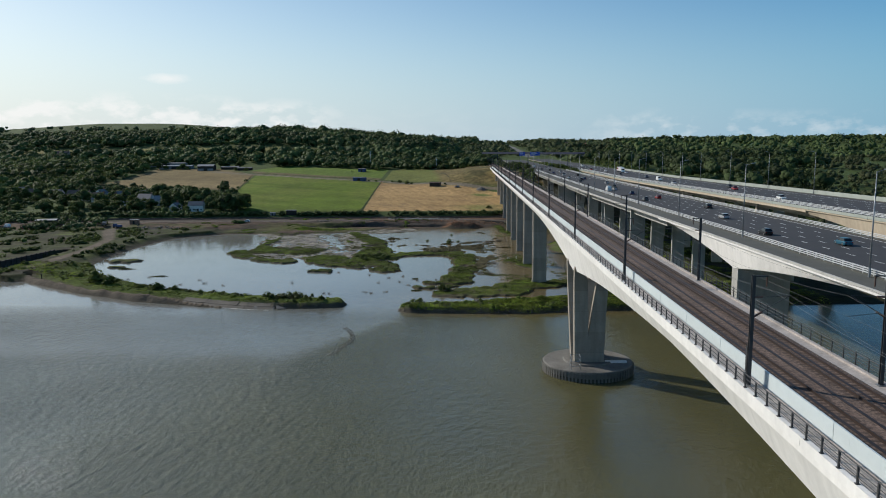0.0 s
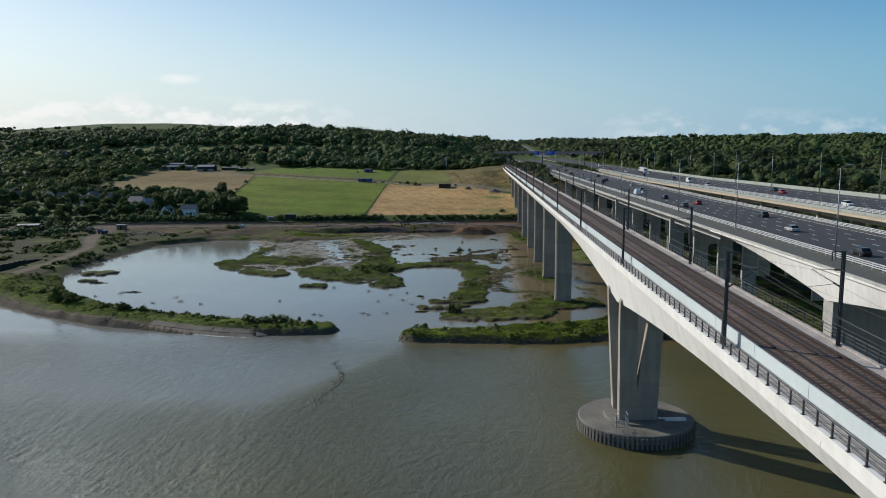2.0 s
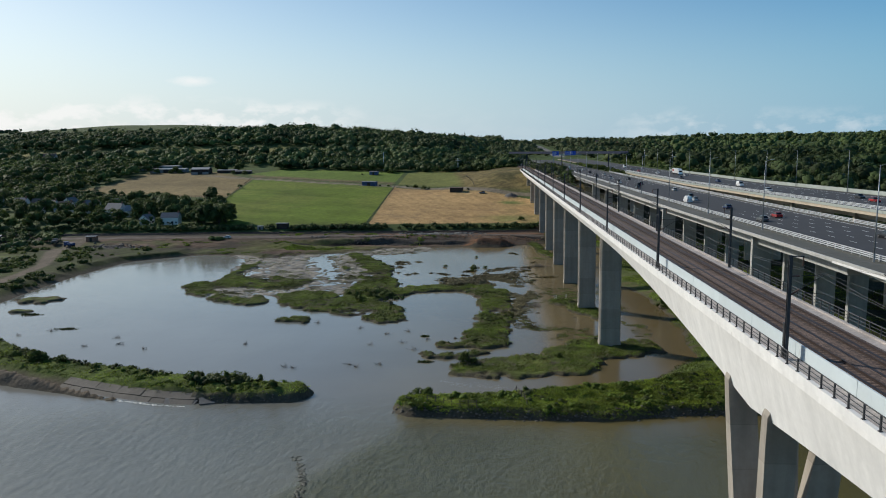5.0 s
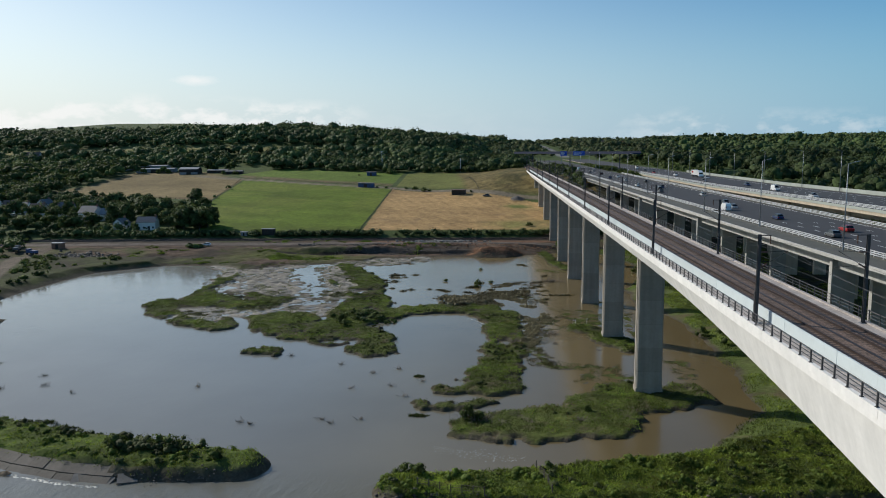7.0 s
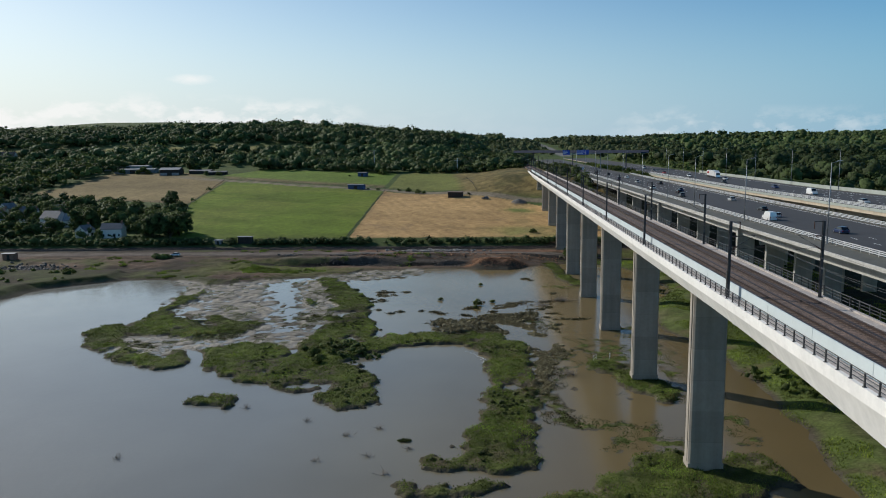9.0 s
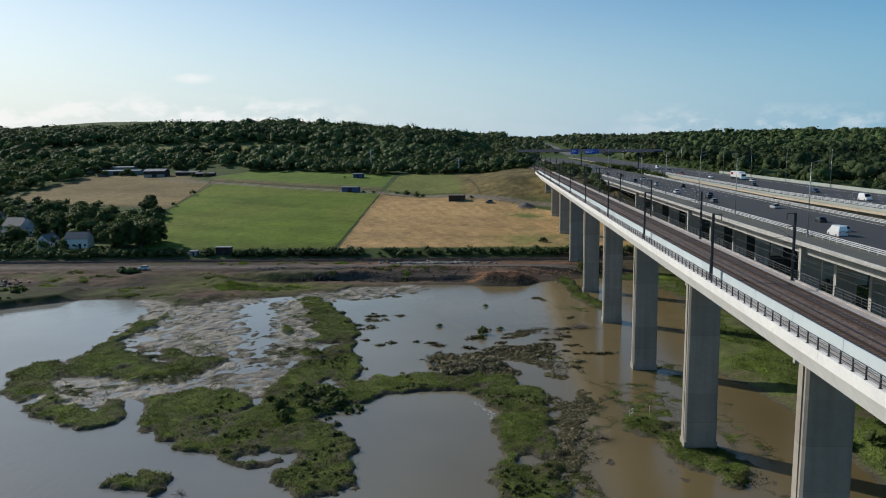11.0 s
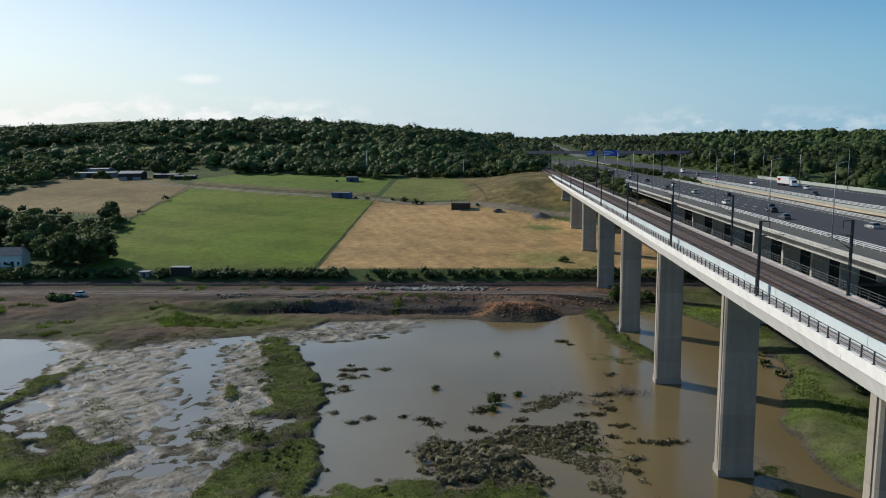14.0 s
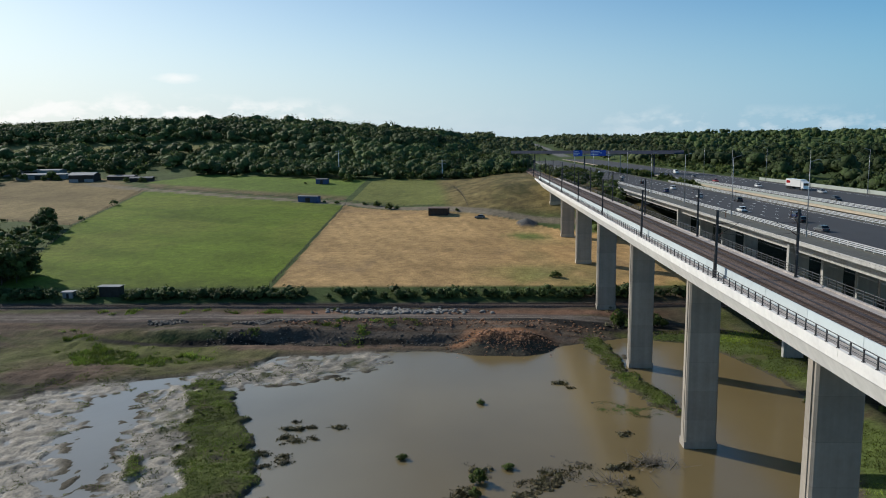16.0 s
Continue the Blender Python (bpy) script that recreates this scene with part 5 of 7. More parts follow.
# foliage of the far woods, with aerial haze mixed into its paler colour
HAZED_LEAF = leaf_material("haze_paled_foliage", (0.082, 0.105, 0.042), 0.2, 0.3, 2.2)
wx, wy = scatter(4300, -560, 26, 590, 900, hill_wood)
woodland("hillside_wood", "dense dark green broadleaf wood on the hillside", wx, wy, 2.4, 7.4, 6, 64, 0.55, WOOD_LEAF, 0.9, 0.75)
wx, wy = scatter(2200, -1700, 20, 880, 1500, lambda x, y: (y > 880) & (x > -1.1 * y))
woodland("ridge_wood", "distant dark wood along the ridge", wx, wy, 5, 11, 5, 36, 1.0, WOOD_LEAF, 0.75, 0.7)
wx, wy = scatter(1500, -900, -430, 420, 900, lambda x, y: fbm(x, y, 120, 3, 83) > -0.35)
woodland("valley_wood", "dark trees and hedges in the valley", wx, wy, 3, 7.5, 5, 50, 0.6, WOOD_LEAF, 0.9, 0.8)
wx, wy = scatter(2700, 150, 900, 380, 1000, lambda x, y: (x - 146 > 0.16 * (560 - y)) & (x < 0.47 * (y + 103) + 25 * vnoise(x, y, 50, 93)))
woodland("motorway_wood", "dense green wood beyond the motorway, coloured dark for its shaded side", wx, wy, 3.2, 9.0, 7, 90, 0.6, SHADED_LEAF, 1.0, 0.9)
wx, wy = scatter(260, 134, 165, 430, 900, lambda x, y: x > 132)
woodland("verge_scrub", "green bushes along the motorway verge", wx, wy, 1.4, 3.4, 3, 26, 0.35, SHRUB_LEAF, 0.95, 0.8)
wx, wy = scatter(2300, 160, 1150, 900, 2300, lambda x, y: (x > 0.2 * y + 10) & (x < 0.7 * y))
woodland("distant_wood", "far dark woods on the skyline", wx, wy, 7, 12, 3, 10, 1.4, WOOD_LEAF, 0.8, 0.8)
wx, wy = scatter(2000, -2400, 2600, 1900, 2900, lambda x, y: (np.hypot(x + 1180, (y - 2450) * 1.1) > 420))
woodland("skyline_wood", "far woods on the downs", wx, wy, 9, 18, 3, 6, 2.0, HAZED_LEAF, 0.6, 0.5)
wx, wy = scatter(1500, 140, 420, 150, 470, lambda x, y: (fbm(x, y, 40, 3, 84) > 0.02 - 0.002 * (y - 300)))
woodland("riverside_scrub", "green scrub and trees beside the motorway viaduct", wx, wy, 2.0, 4.2, 4, 24, 0.35, GREY_LEAF, 0.9, 0.8)
wx, wy = scatter(2400, -60, 420, 820, 2100, lambda x, y: (np.abs(x - np.interp(y, [1100, 1300, 1600, 2100], [110, 105, 105, 108])) > 17) & ((y > 1130) | (x < 44) | (x > 138)) & (x < 0.22 * y + 30) & (fbm(x, y, 90, 3, 89) > -0.6))
woodland("cutting_wood", "far trees beside the motorway cutting", wx, wy, 4, 9.5, 4, 24, 1.0, HAZED_LEAF, 0.85, 0.8)
wx, wy = scatter(1900, 160, 700, 300, 900, lambda x, y: (x > 0.42 * (y + 103)) & (fbm(x, y, 70, 3, 86) > -0.3))
woodland("eastern_scrub", "rough scrub and small trees beyond the motorway", wx, wy, 2.5, 5.5, 4, 40, 0.5, GREY_LEAF, 0.85, 0.75)

# ---- cars ----
def paint_material(name, color):
    return material(name, color, 0.28, 0.25, grain=((0.8, 0.04),))


GLASS_DARK = material("dark_car_glass", (0.012, 0.014, 0.016), 0.08)
TYRE = material("black_tyre", (0.015, 0.015, 0.015), 0.9)
RIM = material("alloy_rim", (0.35, 0.35, 0.36), 0.35, 0.8)
HEADLAMP = material("clear_headlamp", (0.7, 0.7, 0.7), 0.15)
TAILLAMP = material("red_tail_lamp", (0.30, 0.01, 0.01), 0.25)
PLASTIC = material("black_plastic", (0.02, 0.02, 0.022), 0.6)


def car(color_name, mat, length, width, height, van):
    """A car that faces +y, on z = 0."""
    root = thing("van" if van else "car", color_name + (" panel van" if van else " car") + " on the motorway asphalt", "van" if van else "car", group="motorway traffic")
    h, w = length / 2, width / 2
    belt = height * (0.60 if van else 0.62)
    def ring(y, wb, wt, z0, z1):
        return [(-wb, y, z0), (wb, y, z0), (wb, y, z0 + 0.55 * (z1 - z0)), (wt, y, z1), (-wt, y, z1), (-wb, y, z0 + 0.55 * (z1 - z0))]
    nose = belt * 0.86
    body = Build().loft([ring(-h, w * 0.86, w * 0.8, 0.32, belt * 0.92), ring(-h + 0.25, w, w * 0.92, 0.22, belt), ring(h - 1.5, w, w * 0.92, 0.22, belt), ring(h - 0.25, w * 0.97, w * 0.86, 0.22, nose * 0.88), ring(h, w * 0.8, w * 0.72, 0.35, nose * 0.75)])
    part("body", body, mat, root)
    back = -h + (0.08 if van else 0.25)
    front = h - (1.0 if van else 1.25)
    cab = Build().loft([[(-w * 0.88, back, belt - 0.01), (w * 0.88, back, belt - 0.01), (w * 0.88, front, belt - 0.01), (-w * 0.88, front, belt - 0.01)],
                        [(-w * 0.72, back + (0.12 if van else 0.55), height - 0.06), (w * 0.72, back + (0.12 if van else 0.55), height - 0.06), (w * 0.72, front - 0.75, height - 0.06), (-w * 0.72, front - 0.75, height - 0.06)]])
    part("cabin", cab, mat if van else GLASS_DARK, root, "" if van else "dark tinted cabin windows")
    part("roof", Build().box(-w * 0.73, w * 0.73, back + (0.1 if van else 0.5), front - 0.72, height - 0.07, height), mat, root)
    part("windscreen", Build().loft([[(-w * 0.80, front - 0.01, belt + 0.03), (w * 0.80, front - 0.01, belt + 0.03), (w * 0.80, front + 0.03, belt + 0.03), (-w * 0.80, front + 0.03, belt + 0.03)], [(-w * 0.68, front - 0.74, height - 0.1), (w * 0.68, front - 0.74, height - 0.1), (w * 0.68, front - 0.70, height - 0.1), (-w * 0.68, front - 0.70, height - 0.1)]]), GLASS_DARK, root)
    wheel = Build().tube((-0.11, 0, 0), (0.11, 0, 0), 0.33, n=12).data("wheel", [TYRE])
    rim = Build().tube((-0.12, 0, 0), (0.12, 0, 0), 0.2, n=10).data("rim", [RIM])
    for sx in (-1, 1):
        for y in (-h * 0.6, h * 0.62):
            o = part("wheel", wheel, TYRE, root, at=(sx * (w - 0.1), y, 0.33))
            part("rim", rim, RIM, o)
        part("headlight", Build().box(sx * w * 0.66 - 0.18, sx * w * 0.66 + 0.18, h - 0.13, h - 0.02, nose * 0.6, nose * 0.74), HEADLAMP, root)
        part("tail_light", Build().box(sx * w * 0.7 - 0.12, sx * w * 0.7 + 0.12, -h - 0.02, -h + 0.06, belt * 0.66, belt * 0.86), TAILLAMP, root)
        part("mirror", Build().box(sx * (w + 0.06) - 0.08, sx * (w + 0.06) + 0.08, front - 0.4, front - 0.3, belt, belt + 0.12), mat, root)
    return root


PAINTS = {"silver": (0.42, 0.43, 0.44), "black": (0.014, 0.014, 0.016), "white": (0.74, 0.74, 0.73), "dark blue": (0.015, 0.03, 0.09), "grey": (0.11, 0.115, 0.12), "red": (0.32, 0.015, 0.015), "teal blue": (0.02, 0.11, 0.17)}
PM = {k: paint_material(k.replace(" ", "_") + "_car_paint", v) for k, v in PAINTS.items()}
FLEET = {k: car(k, PM[k], 4.3, 1.8, 1.48, False) for k in PAINTS}
FLEET["white van"] = car("white", PM["white"], 5.4, 2.0, 2.3, True)
USED = set()


def park(kind, x, y, z, heading):
    m = pose(x, y, z, 0, 0, heading)
    if kind in USED:
        return copy_thing(FLEET[kind], m)
    USED.add(kind)
    FLEET[kind].matrix_basis = m
    return FLEET[kind]


NEAR_TRAFFIC = [("black", 65.6, 58), ("silver", 69.8, 96), ("teal blue", 73.5, 40), ("black", 77.0, 131), ("red", 73.4, 178), ("grey", 66, 168), ("dark blue", 69.8, 207), ("white van", 65.6, 236), ("silver", 70, 243), ("black", 73.5, 262),
                ("silver", 77.1, 300), ("grey", 66, 322), ("black", 69.9, 341), ("dark blue", 73.4, 352), ("white", 65.7, 369), ("black", 77.2, 404), ("silver", 69.7, 421), ("dark blue", 66, 452), ("white", 73.6, 470), ("black", 70, 512), ("grey", 66, 540), ("silver", 73, 572), ("white van", 66, 610), ("black", 77, -30), ("silver", 69.8, -72)]
FAR_TRAFFIC = [("white", 105, 142), ("red", 112.6, 205), ("black", 116.6, 222), ("silver", 105, 268), ("white van", 109, 312), ("dark blue", 112.7, 355), ("black", 105, 396), ("silver", 116.5, 430), ("white", 109, 470), ("red", 105, 512), ("grey", 109, 560), ("white van", 113, 610), ("black", 109, 84), ("silver", 116, 30)]
for kind, x, y in NEAR_TRAFFIC:
    park(kind, x, y, near_level(y), 0)
for kind, x, y in FAR_TRAFFIC:
    park(kind, x, y, far_level(y), 180)
for kind in FLEET:
    if kind not in USED:
        park(kind, 70, -120, near_level(-120), 0)
park("grey", -8, 461, float(ground(np.array([-8.0]), np.array([461.0]))[0]), 80)

# articulated lorry
lorry = thing("lorry", "white articulated lorry with a plain box trailer", "lorry", (117.0, 452, far_level(452)), 180, "motorway traffic")
part("trailer", Build().box(-1.27, 1.27, -7.5, 5.8, 1.2, 4.0), PM["white"], lorry)
part("trailer_mark", Build().box(-1.275, 1.275, -6.8, -3.6, 2.3, 3.4), TAILLAMP, lorry, "orange red lettering panel")
part("chassis", Build().box(-0.5, 0.5, -7.4, 8.0, 0.7, 1.2), PLASTIC, lorry)
part("cab", Build().loft([[(-1.22, 6.3, 0.6), (1.22, 6.3, 0.6), (1.22, 6.3, 3.5), (-1.22, 6.3, 3.5)], [(-1.2, 8.3, 0.6), (1.2, 8.3, 0.6), (1.15, 8.1, 3.0), (-1.15, 8.1, 3.0)]]), PM["white"], lorry)
part("windscreen", Build().box(-1.05, 1.05, 8.15, 8.3, 1.9, 2.8), GLASS_DARK, lorry)
for y in (-6.4, -5.2, -4.0, 5.0, 7.4):
    for sx in (-1.05, 1.05):
        part("wheel", Build().tube((sx - 0.17, y, 0.5), (sx + 0.17, y, 0.5), 0.5, n=12), TYRE, lorry)

# ---- bridge over the motorway, sign gantries ----
BLUE_STEEL = material("dark_blue_steel", (0.016, 0.026, 0.058), 0.85, 0.0, grain=((5, 0.15),))
SIGN_BLUE = material("blue_sign_face", (0.015, 0.07, 0.42), 0.45, grain=((2, 0.05),))
SIGN_WHITE = material("white_sign_bars", (0.75, 0.75, 0.75), 0.5)
over = thing("overbridge", "slender dark blue steel road bridge across the motorway", "bridge", (72, 640, -0.7), math.degrees(math.atan2(-150, 112)))
part("deck", Build().box(-86, 62, -4.5, 4.5, 40.7, 41.6), BLUE_STEEL, over)
for sy in (-4.4, 4.4):
    part("parapet", Build().box(-86, 62, sy - 0.06, sy + 0.06, 41.6, 42.7), BLUE_STEEL, over)
for x in (-64, -14, 44):
    part("pier", Build().box(x - 0.25, x + 0.25, -0.3, 0.3, 24, 40.7), BLUE_STEEL, over)
for gx, gy in ((62, 628),):
    g = thing("sign_gantry", "blue motorway direction signs on a steel gantry", "sign", (gx, gy, near_level(gy)))
    part("post", Build().box(-8.3, -7.9, -0.2, 0.2, -0.3, 12.2), GALV, g)
    part("post", Build().box(20.5, 20.9, -0.2, 0.2, -0.3, 12.2), GALV, g)
    part("beam", Build().box(-8.3, 20.9, -0.25, 0.25, 11.6, 12.3), GALV, g)
    for sx, sw in ((-9, 5.6), (1.8, 9.7)):
        sign = part("sign_panel", Build().box(sx, sx + sw, -0.5, -0.32, 11.4, 15.1), SIGN_BLUE, g)
        for bz, bw in ((14.1, 0.6), (13.2, 0.75), (12.2, 0.5)):
            part("text_bar", Build().box(sx + 0.5, sx + 0.5 + bw * (sw - 1), -0.54, -0.5, bz, bz + 0.36), SIGN_WHITE, sign)

# ---- buildings ----
RENDER_WALL = material("white_render_wall", (0.66, 0.65, 0.61), 0.85, grain=((2, 0.08),), streaks=0.1)
BRICK_WALL = material("brown_brick_wall", (0.24, 0.13, 0.085), 0.9, grain=((1.2, 0.15), (0.2, 0.2)))
SLATE = material("grey_slate_roof", (0.13, 0.13, 0.135), 0.75, grain=((1.5, 0.15), (0.3, 0.2)))
TILE = material("brown_tile_roof", (0.15, 0.10, 0.08), 0.85, grain=((1.5, 0.2), (0.3, 0.2)))
SHEET = material("grey_sheet_roof", (0.24, 0.245, 0.25), 0.55, 0.2, grain=((3, 0.15), (0.5, 0.1)), streaks=0.15)
TIMBER_DARK = material("dark_creosoted_timber", (0.035, 0.028, 0.022), 0.85, grain=((0.6, 0.3),), streaks=0.3)
BLUE_PAINT = material("faded_blue_paint", (0.025, 0.06, 0.16), 0.6, grain=((1.5, 0.2),), streaks=0.2)
FRAME_WHITE = material("white_window_frame", (0.7, 0.7, 0.68), 0.6)
HOUSE_GLASS = material("window_glass", (0.02, 0.024, 0.028), 0.08)


def level_at(x, y):
    return float(ground(np.array([float(x)]), np.array([float(y)]))[0])


def house(x, y, rz, w, d, h, wall_mat, roof_mat, label, chimney=True, n_win=3):
    """A house with its long front towards -y before turning."""
    z = level_at(x, y) - 0.15
    root = thing("house", label, "house", (x, y, z), rz, "houses by the river")
    b = Build().box(-w / 2, w / 2, -d / 2, d / 2, -0.8, h)
    for s in (-1, 1):
        b.face([(s * w / 2, -d / 2, h), (s * w / 2, d / 2, h), (s * w / 2, 0, h + d * 0.42)])
    part("wall", b, wall_mat, root)
    o, rise = 0.35, d * 0.42
    for s in (-1, 1):
        part("roof", Build().loft([[(-w / 2 - o, s * (d / 2 + o), h - o * 0.84), (w / 2 + o, s * (d / 2 + o), h - o * 0.84), (w / 2 + o, s * (d / 2 + o), h - o * 0.84 + 0.18), (-w / 2 - o, s * (d / 2 + o), h - o * 0.84 + 0.18)],
                                   [(-w / 2 - o, 0, h + rise), (w / 2 + o, 0, h + rise), (w / 2 + o, 0, h + rise + 0.18), (-w / 2 - o, 0, h + rise + 0.18)]]), roof_mat, root)
    if chimney:
        part("chimney", Build().box(w / 2 - 1.0, w / 2 - 0.2, -0.4, 0.4, h + rise * 0.5, h + rise + 1.1), BRICK_WALL, root)
    for k in range(n_win):
        cx = -w / 2 + w * (k + 0.5) / n_win
        for cz in ((1.4, h - 1.3) if h > 4.5 else (1.4,)):
            win = part("window", Build().box(cx - 0.55, cx + 0.55, -d / 2 - 0.06, -d / 2 + 0.02, cz - 0.6, cz + 0.6), FRAME_WHITE, root)
            part("pane", Build().box(cx - 0.45, cx + 0.45, -d / 2 - 0.075, -d / 2 - 0.055, cz - 0.5, cz + 0.5), HOUSE_GLASS, win)
    part("door", Build().box(-0.45 + w * 0.16, 0.45 + w * 0.16, -d / 2 - 0.07, -d / 2 + 0.02, 0, 2.05), TIMBER_DARK, root)
    return root


house(-181, 371, 4, 9.5, 5.5, 4.3, RENDER_WALL, SLATE, "long white rendered cottage with a slate roof", n_win=4)
house(-196, 373, 82, 6.5, 5.5, 3.4, RENDER_WALL, SLATE, "white gabled cottage beside the hedge", n_win=2)
house(-216, 402, 10, 12, 7, 3.6, RENDER_WALL, SHEET, "low white house with a pale grey roof", n_win=4)
house(-230, 404, -8, 10, 8, 4.5, RENDER_WALL, SLATE, "white house with a grey roof among trees")
house(-229, 388, 5, 12, 5, 2.8, RENDER_WALL, SHEET, "long low white outbuilding with a sheet roof", False)
for x, y, rz, wm, rm in ((-254, 421, 12, RENDER_WALL, SLATE), (-262, 432, 80, BRICK_WALL, SLATE), (-276, 428, 5, RENDER_WALL, TILE), (-291, 436, -6, RENDER_WALL, SLATE), (-305, 446, 10, BRICK_WALL, TILE), (-284, 447, 85, RENDER_WALL, SLATE),
                         (-322, 452, 0, RENDER_WALL, SLATE), (-344, 458, 14, RENDER_WALL, TILE), (-246, 434, 3, BRICK_WALL, SLATE), (-268, 412, -4, RENDER_WALL, SHEET), (-362, 470, 6, RENDER_WALL, SLATE)):
    house(x, y, rz, 8.5, 6.5, 4.2, wm, rm, "village house half hidden by trees")
for x, y, rz in ((232, 1560, 10), (246, 1575, 60), (262, 1570, 0), (280, 1590, 30), (212, 1600, -10)):
    house(x, y, rz, 11, 8, 5.0, BRICK_WALL, TILE, "distant brick house on the far hillside")
house(-455, 700, 10, 14, 8, 5.5, RENDER_WALL, TILE, "white farmhouse on the hillside")


def barn(name, label, x, y, rz, w, d, h, wall_mat, roof_mat, category="barn", pitch=0.16, band=None):
    z = level_at(x, y) - 0.2
    root = thing(name, label, category, (x, y, z), rz)
    rise = d * pitch
    b = Build().box(-w / 2, w / 2, -d / 2, d / 2, -1.2, h)
    for s in (-1, 1):
        b.face([(s * w / 2, -d / 2, h), (s * w / 2, d / 2, h), (s * w / 2, 0, h + rise)])
    part("wall", b, wall_mat, root)
    for s in (-1, 1):
        part("roof", Build().loft([[(-w / 2 - 0.3, s * (d / 2 + 0.3), h - 0.05), (w / 2 + 0.3, s * (d / 2 + 0.3), h - 0.05), (w / 2 + 0.3, s * (d / 2 + 0.3), h + 0.1), (-w / 2 - 0.3, s * (d / 2 + 0.3), h + 0.1)],
                                   [(-w / 2 - 0.3, 0, h + rise), (w / 2 + 0.3, 0, h + rise), (w / 2 + 0.3, 0, h + rise + 0.15), (-w / 2 - 0.3, 0, h + rise + 0.15)]]), roof_mat, root)
    if band:
        part("front_panel", Build().box(-w / 2 + 0.3, w / 2 - 0.3, -d / 2 - 0.05, -d / 2, -0.5, h * 0.45), band, root)
    part("door", Build().box(-w * 0.12, w * 0.12, -d / 2 - 0.08, -d / 2, -0.3, min(h * 0.8, 3.2)), TIMBER_DARK, root)
    return root


barn("barn", "dark timber barn with a pale grey sheet roof", -262, 618, 3, 16, 10, 4.4, TIMBER_DARK, SHEET, band=SHEET)
barn("farm_building", "long low grey farm building with a sheet roof", -318, 655, 2, 40, 10, 3.2, SHEET, SHEET, "farm building", 0.06)
barn("farm_building", "low grey stock shed behind the barn", -300, 636, 2, 34, 8, 3.0, SHEET, SHEET, "farm building", 0.08)
barn("stable", "long low dark stable block with a grey roof", -239, 622, -4, 18, 6, 2.3, TIMBER_DARK, SLATE, "stable")
barn("stable", "low dark field stable by the paddock", -221, 611, 8, 14, 5, 2.2, TIMBER_DARK, SLATE, "stable")
barn("field_shelter", "faded blue trailer shed on the field track", -93, 519, -20, 11.5, 3.0, 3.0, BLUE_PAINT, SHEET, "shed", 0.05)
barn("field_shelter", "small blue shed beside the paddock", -100, 585, -12, 7, 3.5, 2.8, BLUE_PAINT, SLATE, "shed", 0.1)
barn("field_shelter", "dark brown timber shed beside the field track", -25.5, 471, -12, 8.5, 3.4, 3.0, TIMBER_DARK, TILE, "shed", 0.08)
barn("container", "dark weathered container behind the hedge", -115, 361.5, -2, 6.2, 2.5, 2.9, TIMBER_DARK, SHEET, "container", 0.03)
barn("container", "small grey box cabin in the hedge", -127, 360.5, 0, 3.0, 2.2, 1.7, SHEET, SHEET, "cabin", 0.03)
barn("yard_shed", "low shed with a pale roof in the yard", -262, 335, 10, 12, 6, 2.8, TIMBER_DARK, SHEET, "shed", 0.1)
barn("yard_shed", "grey shed beside the boatyard", -300, 330, -5, 16, 8, 3.2, TIMBER_DARK, SHEET, "shed", 0.1)
barn("yard_shed", "long grey shed at the edge of the yard", -330, 352, 3, 24, 7, 3.2, SHEET, SHEET, "shed", 0.1)
barn("yard_cabin", "brown site cabin beside the haul road", -206, 333, 0, 5, 2.6, 2.7, BRICK_WALL, SHEET, "cabin", 0.03)


# machines in the yard
def dump_truck(x, y, rz, mat, label):
    root = thing("dump_truck", label, "truck", (x, y, level_at(x, y)), rz)
    part("bed", Build().box(-1.1, 1.1, -2.8, 0.9, 0.9, 1.9), mat, root)
    part("cab", Build().box(-1.0, 1.0, 1.1, 2.7, 0.7, 2.5), mat, root)
    part("windscreen", Build().box(-0.9, 0.9, 2.68, 2.74, 1.6, 2.3), GLASS_DARK, root)
    for yy in (-2, -0.9, 1.9):
        for sx in (-1, 1):
            part("wheel", Build().tube((sx - 0.2, yy, 0.5), (sx + 0.2, yy, 0.5), 0.5, n=10), TYRE, root)


dump_truck(-211, 321, 70, BLUE_PAINT, "blue tipper truck parked in the yard")
dump_truck(-222, 327, 20, PM["grey"], "grey tipper truck parked in the yard")
for x, y, k, rz in ((-246, 325, "white", 30), (-252, 322, "black", 35), (-238, 318, "silver", 80), (-270, 322, "red", 10), (-282, 326, "white van", 60), (-240, 392, "white van", 10), (-224, 395, "silver", 20), (-290, 425, "white", 0), (-138, 339, "white", 95)):
    park(k, x, y, level_at(x, y), rz)

# ---- fences ----
POST_WOOD = material("weathered_post", (0.11, 0.09, 0.07), 0.9, grain=((0.5, 0.3),))
fence_post = Build().box(-0.07, 0.07, -0.07, 0.07, -0.3, 1.25).data("post", [POST_WOOD])


def fence(label, pts, step=3.4):
    root = thing("fence", label, "fence", group="field fences")
    for (ax, ay), (bx, by) in zip(pts, pts[1:]):
        n_posts = max(2, int(math.hypot(bx - ax, by - ay) / step))
        xs, ys2 = np.linspace(ax, bx, n_posts), np.linspace(ay, by, n_posts)
        zs = ground(xs, ys2)
        for k in range(n_posts):
            part("post", fence_post, POST_WOOD, root, at=(float(xs[k]), float(ys2[k]), float(zs[k])))
        for h in (0.45, 0.8, 1.12):
            wb = Build()
            for k in range(n_posts - 1):
                wb.tube((xs[k], ys2[k], zs[k] + h), (xs[k + 1], ys2[k + 1], zs[k + 1] + h), 0.028, n=3)
            tagged(part("wire", wb, POST_WOOD, root), kind="stuff")


